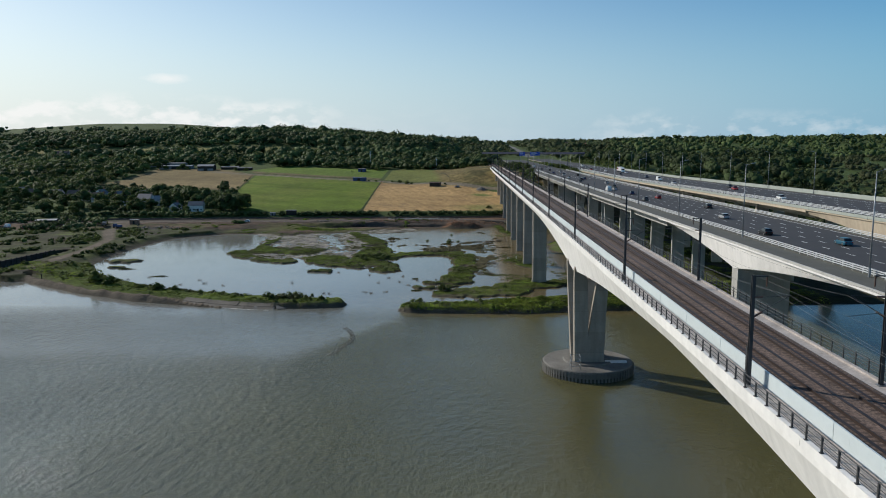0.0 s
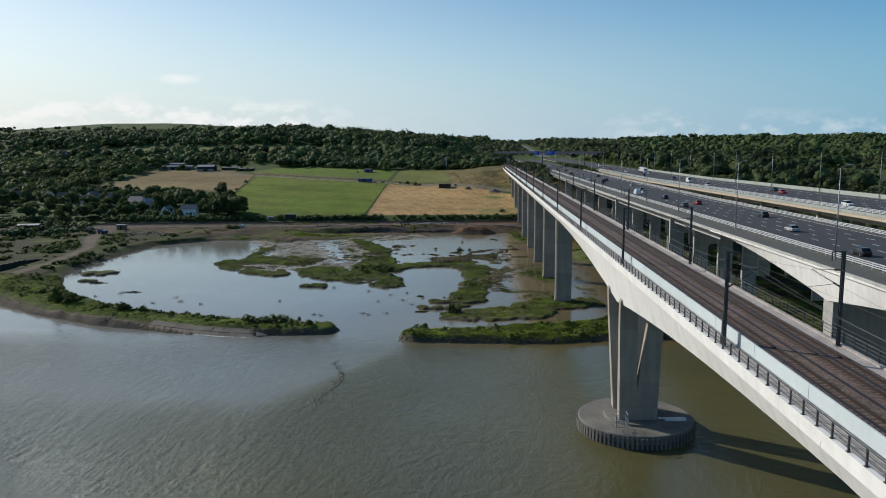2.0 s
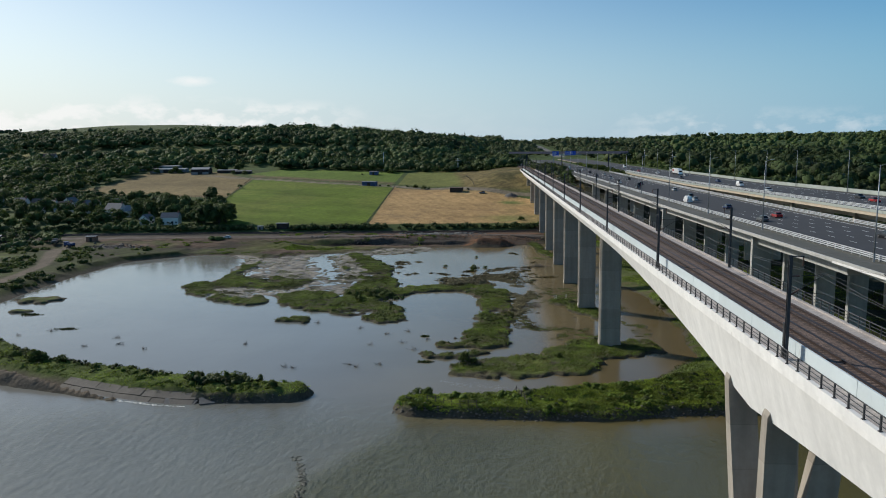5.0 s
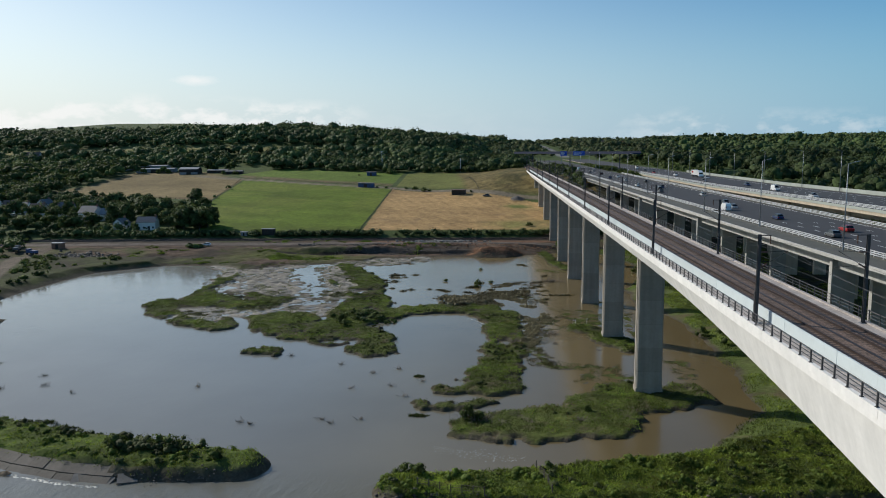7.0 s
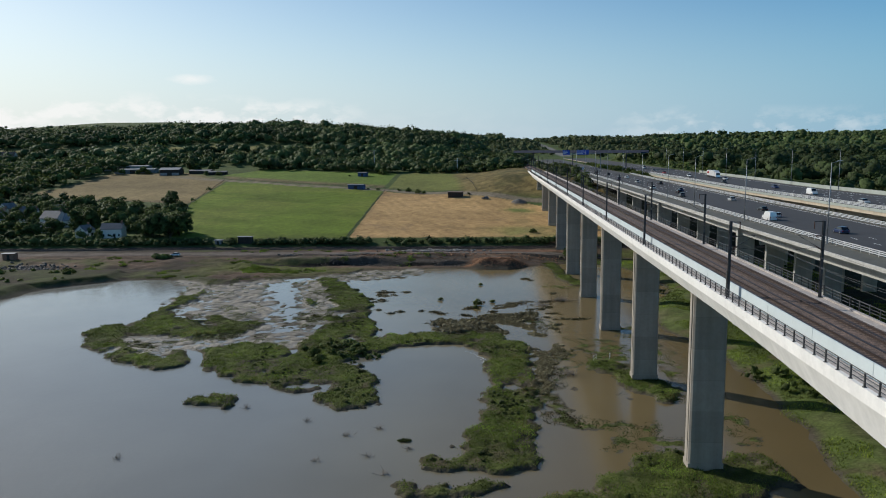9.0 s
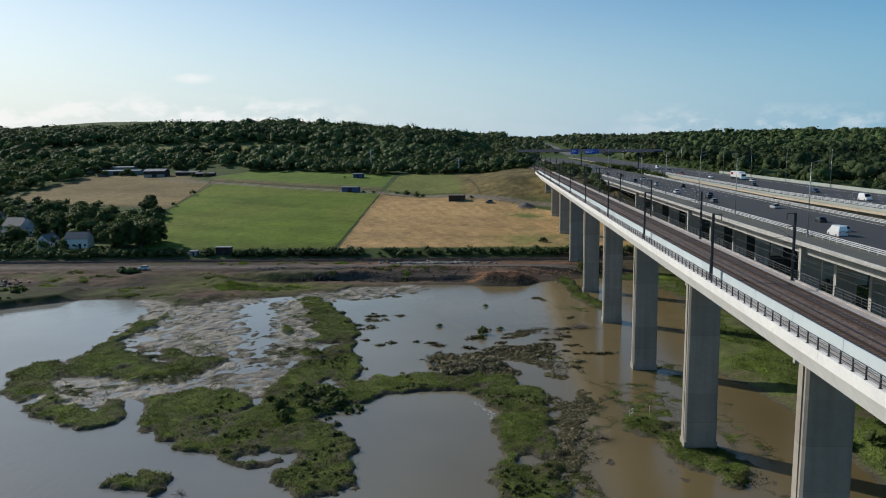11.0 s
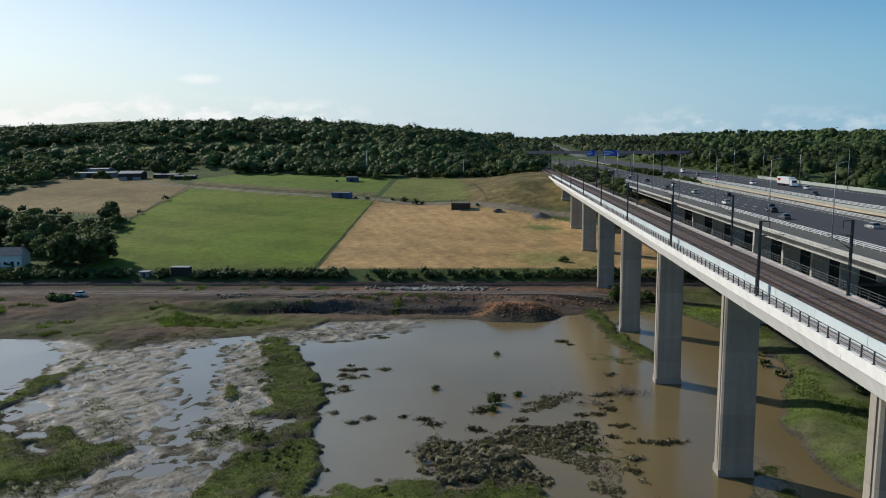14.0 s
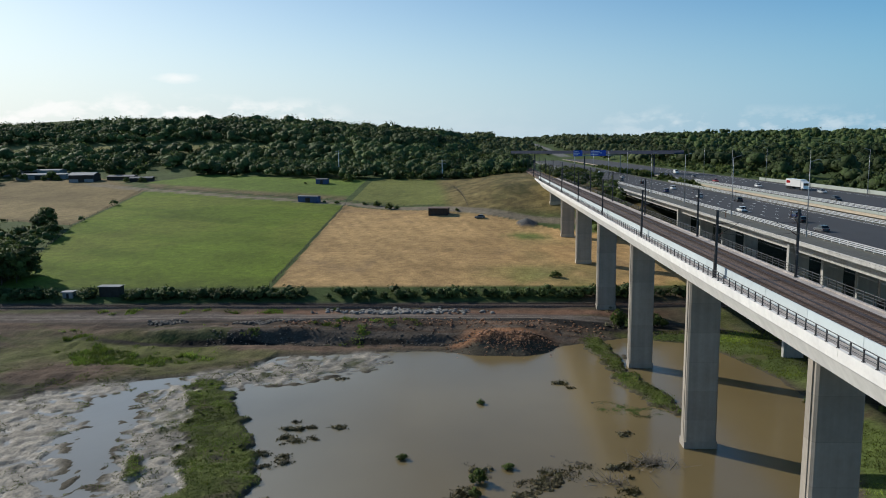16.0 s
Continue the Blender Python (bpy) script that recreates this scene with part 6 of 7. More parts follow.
fence("weathered post and rail fence between the pastures", [(-201, 570), (-182, 460), (-152, 366)])
fence("weathered post and rail fence beside the wheat", [(-72.5, 506), (-70, 366)])
fence("post and rail fence along the field track", [(-196, 572), (-132, 542), (-74, 518), (-28, 487)])
fence("post and rail fence above the field track", [(-21, 540), (-13, 478)])
fence("post and rail fence below the stubble field", [(-184, 462), (-226, 480), (-256, 491)])
fence("leaning wire fence across the grassy bar", [(1, 115), (3, 105)], 1.6)
fence("low dark fence at the edge of the grassy bar", [(-15, 105.5), (-6, 104)], 1.3)

# ---- poles ----
def mast_pole(x, y, h, label):
    root = thing("utility_pole", label, "pole", (x, y, level_at(x, y)))
    part("pole", Build().tube((0, 0, -0.5), (0, 0, h), 0.3, 0.18, n=7), WHITE_RAIL, root)
    for z in (h - 0.6, h - 2.2):
        part("crossarm", Build().box(-2.2, 2.2, -0.08, 0.08, z, z + 0.16), GALV, root)
        for sx in (-2, 0, 2):
            part("insulator", Build().tube((sx, 0, z - 0.5), (sx, 0, z), 0.07, n=5), INSUL, root)


mast_pole(-97, 622, 16.5, "pale slender power pole in front of the wood")
mast_pole(-30, 606, 11, "slender power pole at the wood's edge")

# ---- branch line below the fields ----
line = thing("branch_line", "single railway line with dark ballast below the fields", "railway")
part("ballast", Build().loft([[(-420, 351.9, 3.2), (-420, 352.4, 3.95), (-420, 354.9, 3.95), (-420, 355.4, 3.2)], [(120, 351.9, 3.2), (120, 352.4, 3.95), (120, 354.9, 3.95), (120, 355.4, 3.2)]]), BALLAST, line)
for dy in (-0.72, 0.72):
    part("rail", Build().box(-420, 120, 353.65 + dy - 0.04, 353.65 + dy + 0.04, 3.95, 4.12), RAIL, line)
sl = Build()
for k in range(750):
    x = -420 + 0.72 * k
    sl.box(x - 0.12, x + 0.12, 352.4, 354.9, 3.93, 4.0)
tagged(part("sleeper_run", sl, SLEEPER, line), kind="stuff")

# ---- stones, slabs, driftwood ----
ROCK = material("pale_rubble_stone", (0.20, 0.185, 0.165), 0.9, grain=((0.6, 0.25),), per_island=0.35)
DARK_ROCK = material("dark_rubble", (0.11, 0.095, 0.08), 0.9, grain=((0.6, 0.3),), per_island=0.35)
TWIG = material("grey_dead_wood", (0.17, 0.145, 0.115), 0.9, grain=((0.3, 0.3),))


def rocks(name, label, mat, x, y, r0, r1):
    r = rng.uniform(r0, r1, len(x))
    z = np.maximum(ground(x, y), -0.1) + r * 0.3
    jag = 1 + 0.25 * rng.normal(size=(len(x), 12))
    v = np.stack([x, y, z], -1)[:, None] + ICO_V[None] * (r[:, None] * jag)[..., None] * np.array([1.15, 1, 0.75])
    f = (ICO_F[None] + 12 * np.arange(len(x))[:, None, None]).reshape(-1, 3)
    return tagged(new(name, tri_mesh(name, v.reshape(-1, 3), f, [mat])), label, "rubble", kind="stuff")


rocks("rubble_heap", "heap of pale broken stone beside the branch line", ROCK, rng.normal(-29, 8, 620), 348.4 + rng.normal(0, 1.1, 620), 0.2, 0.62)
for hx, hy, hn in ((-88, 337, 160), (-58, 338.5, 220), (-66, 336, 120)):
    rocks("rubble_heap", "dark grey heap of broken rubble on the earthworks", DARK_ROCK, rng.normal(hx, 2.4, hn), rng.normal(hy, 0.9, hn), 0.12, 0.45)
rocks("rubble_heap", "dark rubble tipped down the earth bank", DARK_ROCK, rng.uniform(-75, 4, 420), rng.normal(328, 1.5, 420), 0.08, 0.28)
EARTH_ROCK = material("rusty_brown_spoil", (0.26, 0.135, 0.075), 0.95, grain=((0.8, 0.3),), per_island=0.4)
rocks("spoil_heap", "rusty brown heap of tipped earth and stones at the water", EARTH_ROCK, rng.normal(-3, 4.8, 1500), rng.normal(325.2, 2.3, 1500), 0.05, 0.24)
rocks("spoil_heap", "broken brown earth along the haul road", EARTH_ROCK, rng.uniform(-60, 22, 420), rng.normal(336, 2.4, 420), 0.08, 0.34)
rocks("rubble_heap", "dark spoil heaps beside the dirt road", DARK_ROCK, rng.normal(-190, 6, 300), rng.normal(318, 3, 300), 0.2, 0.7)
sx = rng.uniform(-60, -44, 110)
rocks("shore_stones", "stones along the foot of the river bar", DARK_ROCK, sx, np.interp(sx, [-60, -53, -44], [108.6, 107.8, 109]) + rng.normal(1.0, 0.7, 110), 0.06, 0.18)
sx = rng.uniform(-22, 60, 500)
rocks("shore_stones", "stones along the foot of the grassy bar", DARK_ROCK, sx, np.interp(sx, [-22, 0, 14, 30, 60], [104, 101.6, 101.6, 104, 107]) + rng.normal(0.6, 0.6, 500), 0.08, 0.26)
for k, (x, y, rz) in enumerate(((-64.5, 109.4, 12), (-61, 108.8, -14), (-57.5, 109.2, 20))):
    slab = new("concrete_slab", Build().box(-1.4, 1.4, -1.0, 1.0, -0.12, 0.08).data("concrete_slab", [BASE_CONC]))
    slab.matrix_basis = pose(x, y, max(0.1, level_at(x, y) + 0.02), 18, 2, rz)
    tagged(slab, "tilted broken concrete slab on the shore", "slab", "shore slabs")


def brushwood(x, y, n_twigs, spread, label):
    b = Build()
    for k in range(n_twigs):
        a = random.uniform(0, 2 * math.pi)
        r = random.gauss(0, spread)
        px, py = x + r * math.cos(a) * 1.5, y + r * math.sin(a)
        d = Vector((random.gauss(0, 1), random.gauss(0, 1), random.uniform(0.2, 1.1))).normalized() * random.uniform(0.7, 2.4) * min(1, 0.22 + spread * 0.55)
        b.tube((px, py, 0.05), (px + d.x, py + d.y, 0.15 + abs(d.z)), random.uniform(0.03, 0.06), 0.015, n=3)
    me = b.data("driftwood", [TWIG])
    tagged(new("driftwood", me), label, "driftwood", kind="stuff")


brushwood(16, 264, 150, 1.7, "tangled heap of grey dead branches in the water")
brushwood(9, 258, 70, 1.4, "flattened dead branches lying in the shallows")
brushwood(10, 193, 60, 1.2, "dead branches lying in the shallows")
for x, y in ((-30, 160), (-25, 152), (-22, 146), (-38, 166), (-19, 155), (-51, 172), (-96, 150), (-100, 156), (-104, 148), (-88, 146), (-122, 163), (-128, 158), (-35, 134), (-33, 132), (-28, 134), (-49, 132), (-47, 131), (-25, 163), (-33, 150), (-64, 150)):
    brushwood(x, y, 16, 0.35, "small dead bush standing in the lagoon")

# ---- bushes and trees of their own ----
def plant(name, label, category, h, r, leaves, leaf, lobes, mat, limbs, group, shape=1.0):
    root = thing(name, label, category, group=group)
    b = Build()
    th = h - r * shape
    if category == "tree":
        b.tube((0, 0, -0.4), (0, 0, th), 0.05 * h ** 0.9 * 0.5, 0.025 * h ** 0.9 * 0.5, n=7)
    for k in range(limbs):
        a = 2 * math.pi * k / limbs + random.uniform(-0.3, 0.3)
        z0 = th * random.uniform(0.45, 0.95) if category == "tree" else 0
        b.tube((0, 0, z0), (math.cos(a) * r * 0.75, math.sin(a) * r * 0.75, z0 + r * random.uniform(0.5, 1.0)), 0.018 * h, 0.006 * h, n=5)
    part("trunk" if category == "tree" else "stems", b, BARK, root)
    subs = 7
    ang, off = rng.uniform(0, 2 * math.pi, subs), r * rng.uniform(0.2, 0.75, subs)
    rr = r * rng.uniform(0.38, 0.62, subs)
    cz = h - r * shape + (r * shape) * rng.uniform(-0.55, 0.55, subs)
    if category == "bush":
        cz = rr * rng.uniform(0.5, 0.9, subs)
        rr[0], off[0], cz[0] = r * 0.62, 0.0, h - r * 0.6
    else:
        cz = h - r * shape + (r * shape) * rng.uniform(-0.75, 0.4, subs)
        rr[0], off[0], cz[0] = r * 0.72, 0.0, h - r * shape * 0.8
    v, f, nv = crown_arrays(off * np.cos(ang), off * np.sin(ang), cz, rr, rr * shape, max(3, lobes // 3), leaves // subs, leaf)
    part("crown" if category == "tree" else "foliage", tri_mesh("crown", v, f, [mat], None, nv), mat, root)
    return root


TREES = [plant("tree", "dark green broadleaf tree beside the houses", "tree", 8.2, 4.2, 1900, 0.26, 20, WOOD_LEAF, 6, "village trees"),
         plant("tree", "round green tree beside the houses", "tree", 6.6, 3.5, 1500, 0.24, 18, SHRUB_LEAF, 5, "village trees", 0.9),
         plant("tree", "tall dark tree among the houses", "tree", 9.8, 4.3, 2000, 0.27, 22, WOOD_LEAF, 7, "village trees", 1.15)]
BUSHES = [plant("bush", "green bush growing on the grassy bar", "bush", 2.6, 1.7, 900, 0.12, 9, SHRUB_LEAF, 5, "bushes on the shore", 0.8),
          plant("bush", "small dark bush growing on the shore", "bush", 1.7, 1.2, 600, 0.10, 8, SHRUB_LEAF, 4, "bushes on the shore", 0.75)]
first = set()


def stand(kind, x, y, scale, rz):
    z = max(level_at(x, y), 0.0) - 0.05
    if kind.name not in first:
        first.add(kind.name)
        kind.matrix_basis = pose(x, y, z, 0, 0, rz)
        return kind
    c = copy_thing(kind, pose(x, y, z, 0, 0, rz))
    c.scale = (scale * random.uniform(0.8, 1.25), scale * random.uniform(0.8, 1.25), scale * random.uniform(0.85, 1.15))
    return c


COTTAGE_TREES = [(-159, 371, 2), (-157, 375, 2), (-162, 370, 2), (-168, 371, 0), (-152, 376, 2), (-153, 380, 1), (-154, 371, 0), (-158, 379, 1), (-192, 396, 2), (-183, 396, 2), (-200, 408, 2), (-211, 396, 0), (-190, 384, 1), (-165, 375, 0), (-154, 379, 0), (-171, 378, 2), (-163, 385, 1), (-150, 372, 1), (-176, 386, 0), (-186, 388, 0)]
GARDEN_TREES = [(-201, 386, 2), (-209, 390, 2), (-197, 400, 2), (-188, 405, 0), (-205, 412, 2), (-178, 402, 1), (-168, 396, 1), (-221, 414, 2), (-236, 416, 0), (-243, 410, 1), (-247, 398, 0), (-255, 392, 1), (-262, 402, 0), (-240, 380, 1), (-250, 376, 0), (-268, 384, 1), (-281, 414, 0), (-275, 396, 2), (-296, 424, 1), (-312, 432, 0)]
LANE_TREES = [(-330, 440, 2), (-300, 400, 1), (-212, 424, 2), (-198, 420, 0), (-218, 432, 2), (-234, 438, 0), (-262, 444, 1), (-276, 456, 0), (-300, 462, 2), (-320, 470, 0), (-352, 446, 1), (-372, 458, 0), (-290, 380, 0), (-312, 385, 1), (-335, 398, 0), (-356, 410, 1), (-226, 372, 1), (-262, 366, 1), (-282, 364, 0)]
for x, y, k in COTTAGE_TREES + GARDEN_TREES + LANE_TREES:
    stand(TREES[k], x, y, random.uniform(0.95, 1.4), random.uniform(0, 360))
BAR_BUSHES = [(-57, 117.5, 0, 1.2), (-64, 117.5, 0, 1.1), (-54.5, 117, 0, 0.95), (-46, 113, 1, 1.0), (-98, 129, 0, 0.8), (-103, 130, 1, 1.1), (-133, 145, 0, 1.9), (-126, 140, 0, 1.5), (-130, 143, 0, 1.4), (-105, 130, 0, 1.1), (-145, 157, 1, 1.3), (-128, 146, 1, 1.0), (-112, 134, 1, 1.0), (-88, 125, 1, 0.9), (-17, 111.5, 0, 1.0), (-15, 110, 1, 1.0), (3, 113, 1, 0.7)]
ISLAND_BUSHES = [(-9, 134, 0, 1.0), (-7, 133.5, 1, 1.1), (12, 138, 1, 0.8), (-46, 203, 0, 0.9), (-42, 205, 0, 0.75), (-49, 207, 1, 1.0), (-44, 199, 1, 1.1), (-38, 207, 1, 0.8), (-9.5, 257.5, 0, 0.85), (-10, 254, 1, 0.8), (-21, 265, 1, 0.75), (-9, 289, 1, 0.7), (-5, 262, 1, 0.7), (-57, 505, 0, 1.2), (-50, 495, 0, 1.2), (-46, 493, 1, 1.3)]
FIELD_BUSHES = [(-64, 509, 1, 1.0), (14, 375, 0, 0.9), (30, 338, 0, 1.8), (35, 340, 0, 1.6), (26, 341, 0, 1.5), (62, 250, 0, 1.2), (70, 228, 1, 1.2), (58, 262, 1, 1.1), (66, 290, 0, 1.3), (-78, 513, 1, 0.9), (-85, 516, 1, 0.8), (-18, 474, 1, 0.9), (-218, 604, 0, 1.6), (-285, 626, 0, 1.6), (-110, 583, 1, 1.0)]
for x, y, k, s in BAR_BUSHES + ISLAND_BUSHES + FIELD_BUSHES:
    stand(BUSHES[k], x, y, s, random.uniform(0, 360))

for k in range(110):
    x, y = random.uniform(-400, -150), random.uniform(366, 480)
    xy = np.array([x]), np.array([y])
    if inside(*xy, TAN_FIELD)[0] or inside(*xy, GREEN_FIELD)[0] or y > 462 + 0.02 * (-x - 150):
        continue
    stand(TREES[k % 3], x, y, random.uniform(0.7, 1.15), random.uniform(0, 360))

FARM_TREES = [(-253, 632, 0, 1.5), (-250, 636, 1, 1.3), (-291, 630, 1, 1.0), (-306, 624, 1, 0.9), (-318, 630, 0, 1.1), (-232, 632, 1, 1.3)]
for x, y, k, s in FARM_TREES:
    stand(TREES[k], x, y, s, random.uniform(0, 360))
for x, y, s in ((-229, 606, 1.5), (-295, 627, 1.4), (-86, 594, 2.2)):
    stand(BUSHES[0], x, y, s, random.uniform(0, 360))

# hedges, scrub and wood edges
hx = np.concatenate([rng.uniform(-420, 60, 640), rng.uniform(-160, -70, 120)])
hy = 359.5 + rng.normal(0, 0.9, len(hx)) + np.where(hx < -230, 4, 0)
keep = (fbm(hx, hx * 0 + 5, 16, 3, 95) > -0.25) & ~((np.abs(hx + 115) < 4.5) | (np.abs(hx + 127) < 3))
woodland("hedge", "overgrown dark green hedge below the fields", hx[keep], hy[keep], 1.0, 2.2, 3, 44, 0.26, WOOD_LEAF, 0.85, 0.6)
wx, wy = scatter(2400, -460, -160, 300, 525, lambda x, y: (fbm(x, y, 30, 3, 96) > -0.12) & ((y > 357) | ((x < -225) & (fbm(x, y, 22, 3, 94) > 0.05))) & ~inside(x, y, TAN_FIELD) & ~inside(x, y, GREEN_FIELD))
woodland("garden_scrub", "green scrub and gardens round the houses", wx, wy, 1.2, 3.4, 5, 40, 0.4, WOOD_LEAF, 0.9, 0.7)
wx, wy = scatter(900, -560, -318, 450, 660, lambda x, y: (x < -300 - 0.25 * np.clip(540 - y, 0, 90)) & ~inside(x, y, TAN_FIELD))
woodland("copse", "dense green copse beside the stubble field", wx, wy, 3.2, 7.5, 6, 60, 0.5, SHRUB_LEAF, 0.95, 0.85)
wx, wy = scatter(500, -900, -300, 300, 480, lambda x, y: (x < -345) & (fbm(x, y, 60, 3, 97) > -0.1))
woodland("western_trees", "dark trees along the river valley", wx, wy, 3.0, 5.5, 4, 36, 1.0, WOOD_LEAF, 0.95, 0.85)
wx, wy = scatter(260, 33, 54, 430, 640, lambda x, y: fbm(x, y, 18, 3, 98) > -0.2)
woodland("bank_scrub", "green scrub between the railway and the motorway", wx, wy, 2.0, 3.8, 6, 40, 0.5, SHRUB_LEAF, 0.95, 0.8)
wx, wy = scatter(200, 86, 94, 440, 760, lambda x, y: fbm(x, y, 18, 3, 98) > -0.1)
woodland("bank_scrub", "green scrub between the carriageways", wx, wy, 1.2, 2.2, 4, 30, 0.5, SHRUB_LEAF, 0.9, 0.7)
wx, wy = scatter(420, 46, 130, 150, 335, lambda x, y: fbm(x, y, 26, 3, 99) > 0.22)
woodland("marsh_scrub", "low scrub under the motorway viaduct", wx, wy, 0.8, 2.0, 3, 30, 0.35, SHRUB_LEAF, 0.8, 0.6)
wx, wy = scatter(120, -60, 24, 596, 616, lambda x, y: x > -400)
woodland("wood_edge", "bramble and young trees at the wood's foot", wx, wy, 1.6, 3.0, 4, 36, 0.6, SHRUB_LEAF, 0.85, 0.7)

wx, wy = scatter(3000, -330, -158, 160, 322, lambda x, y: (wet_fields(x, y)[5] > 2) & (fbm(x, y, 13, 4, 87) > -0.1) & (np.abs(stroke(x, y, [(-176, 175, 3), (-178, 220, 3), (-186, 260, 3), (-206, 300, 4), (-214, 342, 4)]) - 3) > 4.5) & (stroke(x, y, [(-193, 150, 8), (-191, 185, 6.5), (-190, 205, 5), (-188, 222, 2.5)]) < -2))
woodland("shore_scrub", "low dark scrub on the shore west of the lagoon", wx, wy, 0.4, 2.4, 3, 40, 0.28, SHRUB_LEAF, 0.55, 0.3)
wx, wy = scatter(60, -147, -137, 333, 337, lambda x, y: np.hypot((x + 142) / 4, (y - 335) / 1.5) < 1)
woodland("weedy_scrub", "dark bramble clump on the earthworks", wx, wy, 0.8, 1.5, 3, 40, 0.25, WOOD_LEAF, 0.8, 0.6)

# ---- grass, reeds and sedge ----
def tufts(name, label, mat, x, y, z, h0, h1, blades, spread, wide=0.05):
    n = len(x)
    lush = np.clip(1 + 0.9 * fbm(x, y, 4.5, 3, 105), 0.35, 1.7)
    h = rng.uniform(h0, h1, (n, blades)) * lush[:, None]
    a = rng.uniform(0, 2 * math.pi, (n, blades))
    bx = x[:, None] + rng.normal(0, spread, (n, blades))
    by = y[:, None] + rng.normal(0, spread, (n, blades))
    w = wide * (0.8 + 1.2 * rng.random((n, blades)))
    dx, dy = np.cos(a) * w, np.sin(a) * w
    lean = rng.normal(0, 0.7, (n, blades, 2)) * h[..., None]
    zz = np.broadcast_to(z[:, None], (n, blades))
    v = np.stack([np.stack([bx - dx, by - dy, zz - 0.05], -1), np.stack([bx + dx, by + dy, zz - 0.05], -1), np.stack([bx + lean[..., 0], by + lean[..., 1], zz + h], -1)], 2).reshape(-1, 3)
    f = np.arange(len(v)).reshape(-1, 3)
    own = np.exp(0.8 * fbm(x, y, 2.2, 3, 106) + 0.9 * fbm(x, y, 7, 3, 107))
    return tagged(new(name, tri_mesh(name, v, f, [mat], np.repeat(own, blades * 3))), label, "grass", kind="stuff")


BAR_GRASS = leaf_material("bright_bank_grass", (0.180, 0.232, 0.032), 0.18, 0.3)
DARK_GRASS = leaf_material("dark_rank_grass", (0.090, 0.112, 0.024), 0.2, 0.22)
DRY_GRASS = leaf_material("dry_yellow_grass", (0.135, 0.118, 0.040), 0.2, 0.4)
MARSH_GRASS = leaf_material("olive_marsh_grass", (0.106, 0.150, 0.026), 0.18, 0.4)
SEDGE_MAT = leaf_material("brown_green_sedge", (0.060, 0.056, 0.026), 0.3, 0.35)
FILM_MAT = leaf_material("dark_green_water_weed", (0.060, 0.082, 0.024), 0.3, 0.3)
TONGUE = [-175, -128, -75, -45, -20, 80], [62, 28, 7, 3, -3, -3]
tx, ty = scatter(70000, -185, 95, 98, 190, lambda x, y: stroke(x, y, BAR_WEST) > -0.5)
tx2, ty2 = scatter(70000, -25, 95, 98, 145, lambda x, y: stroke(x, y, BAR_EAST) > -0.5)
tx, ty = np.concatenate([tx, tx2]), np.concatenate([ty, ty2])
bar = wet_fields(tx, ty)[0]
k = (bar > 0.9 + 1.6 * fbm(tx, ty, 3, 3, 101)) & (ty > 101.5 + np.interp(tx, *TONGUE)) & ((tx > -60) | (revet(tx, ty) > 1.7))
tx, ty = tx[k], ty[k]
pick = fbm(tx, ty, 6, 4, 108) + 0.25 * rng.normal(size=len(tx))
for name, label, mat, k in (("bank_grass", "long bright green grass on the river bars", BAR_GRASS, (pick > -0.2) & (pick < 0.75)), ("rank_grass", "dark rank grass and nettles on the river bars", DARK_GRASS, pick <= -0.2), ("dry_grass", "yellowing seeding grass on the river bars", DRY_GRASS, pick >= 0.75)):
    tufts(name, label, mat, tx[k], ty[k], ground(tx[k], ty[k]), 0.08, 0.34, 5, 0.28)
tx, ty = scatter(250000, -112, 36, 128, 334, lambda x, y: np.max([stroke(x, y, s) for s in GRASSY], axis=0) > -2)
gr = wet_fields(tx, ty)[1]
k = gr > 0.25 + 1.0 * fbm(tx, ty, 2.4, 3, 102)
tx, ty = tx[k], ty[k]
pick = fbm(tx, ty, 7, 4, 109) + 0.2 * rng.normal(size=len(tx))
for name, label, mat, k in (("marsh_grass", "dense olive green marsh grass on the islands", MARSH_GRASS, (pick > -0.25) & (pick < 0.6)), ("rank_grass", "dark rank grass on the marsh islands", DARK_GRASS, pick <= -0.25), ("dry_grass", "pale dead grass on the marsh islands", DRY_GRASS, pick >= 0.6)):
    tufts(name, label, mat, tx[k], ty[k], ground(tx[k], ty[k]), 0.06, 0.28, 3, 0.28)
tx, ty = scatter(260000, -112, 42, 140, 300, lambda x, y: np.max([stroke(x, y, s) for s in SEDGE], axis=0) > -4)
sd = wet_fields(tx, ty)[2]
k = (sd > 0.0) & (fbm(tx, ty, 1.5, 3, 110) > -0.25)
tx, ty = tx[k][:80000], ty[k][:80000]
wet = tx > 9
tufts("sedge", "thin brown green sedge standing in shallow water", SEDGE_MAT, tx[~wet], ty[~wet], np.maximum(ground(tx[~wet], ty[~wet]), -0.05), 0.06, 0.28, 3, 0.25)
tufts("water_weed", "dark green weed spread thinly over the flooded marsh", FILM_MAT, tx[wet], ty[wet], np.maximum(ground(tx[wet], ty[wet]), -0.03), 0.03, 0.16, 3, 0.25)
tx, ty = scatter(120000, 12, 110, 112, 336, lambda x, y: (fbm(x, y, 20, 4, 75) < 0.25) & (fbm(x, y, 7, 4, 49) < 0.3))
ea = wet_fields(tx, ty)[6]
k = ea > 0.3 + 0.8 * fbm(tx, ty, 3, 3, 111)
tx, ty = tx[k][:60000], ty[k][:60000]
pick = fbm(tx, ty, 9, 4, 112) + 0.2 * rng.normal(size=len(tx))
tufts("rough_grass", "rough green grass on the marsh below the viaducts", BAR_GRASS, tx[pick > 0], ty[pick > 0], ground(tx[pick > 0], ty[pick > 0]), 0.1, 0.4, 3, 0.3)
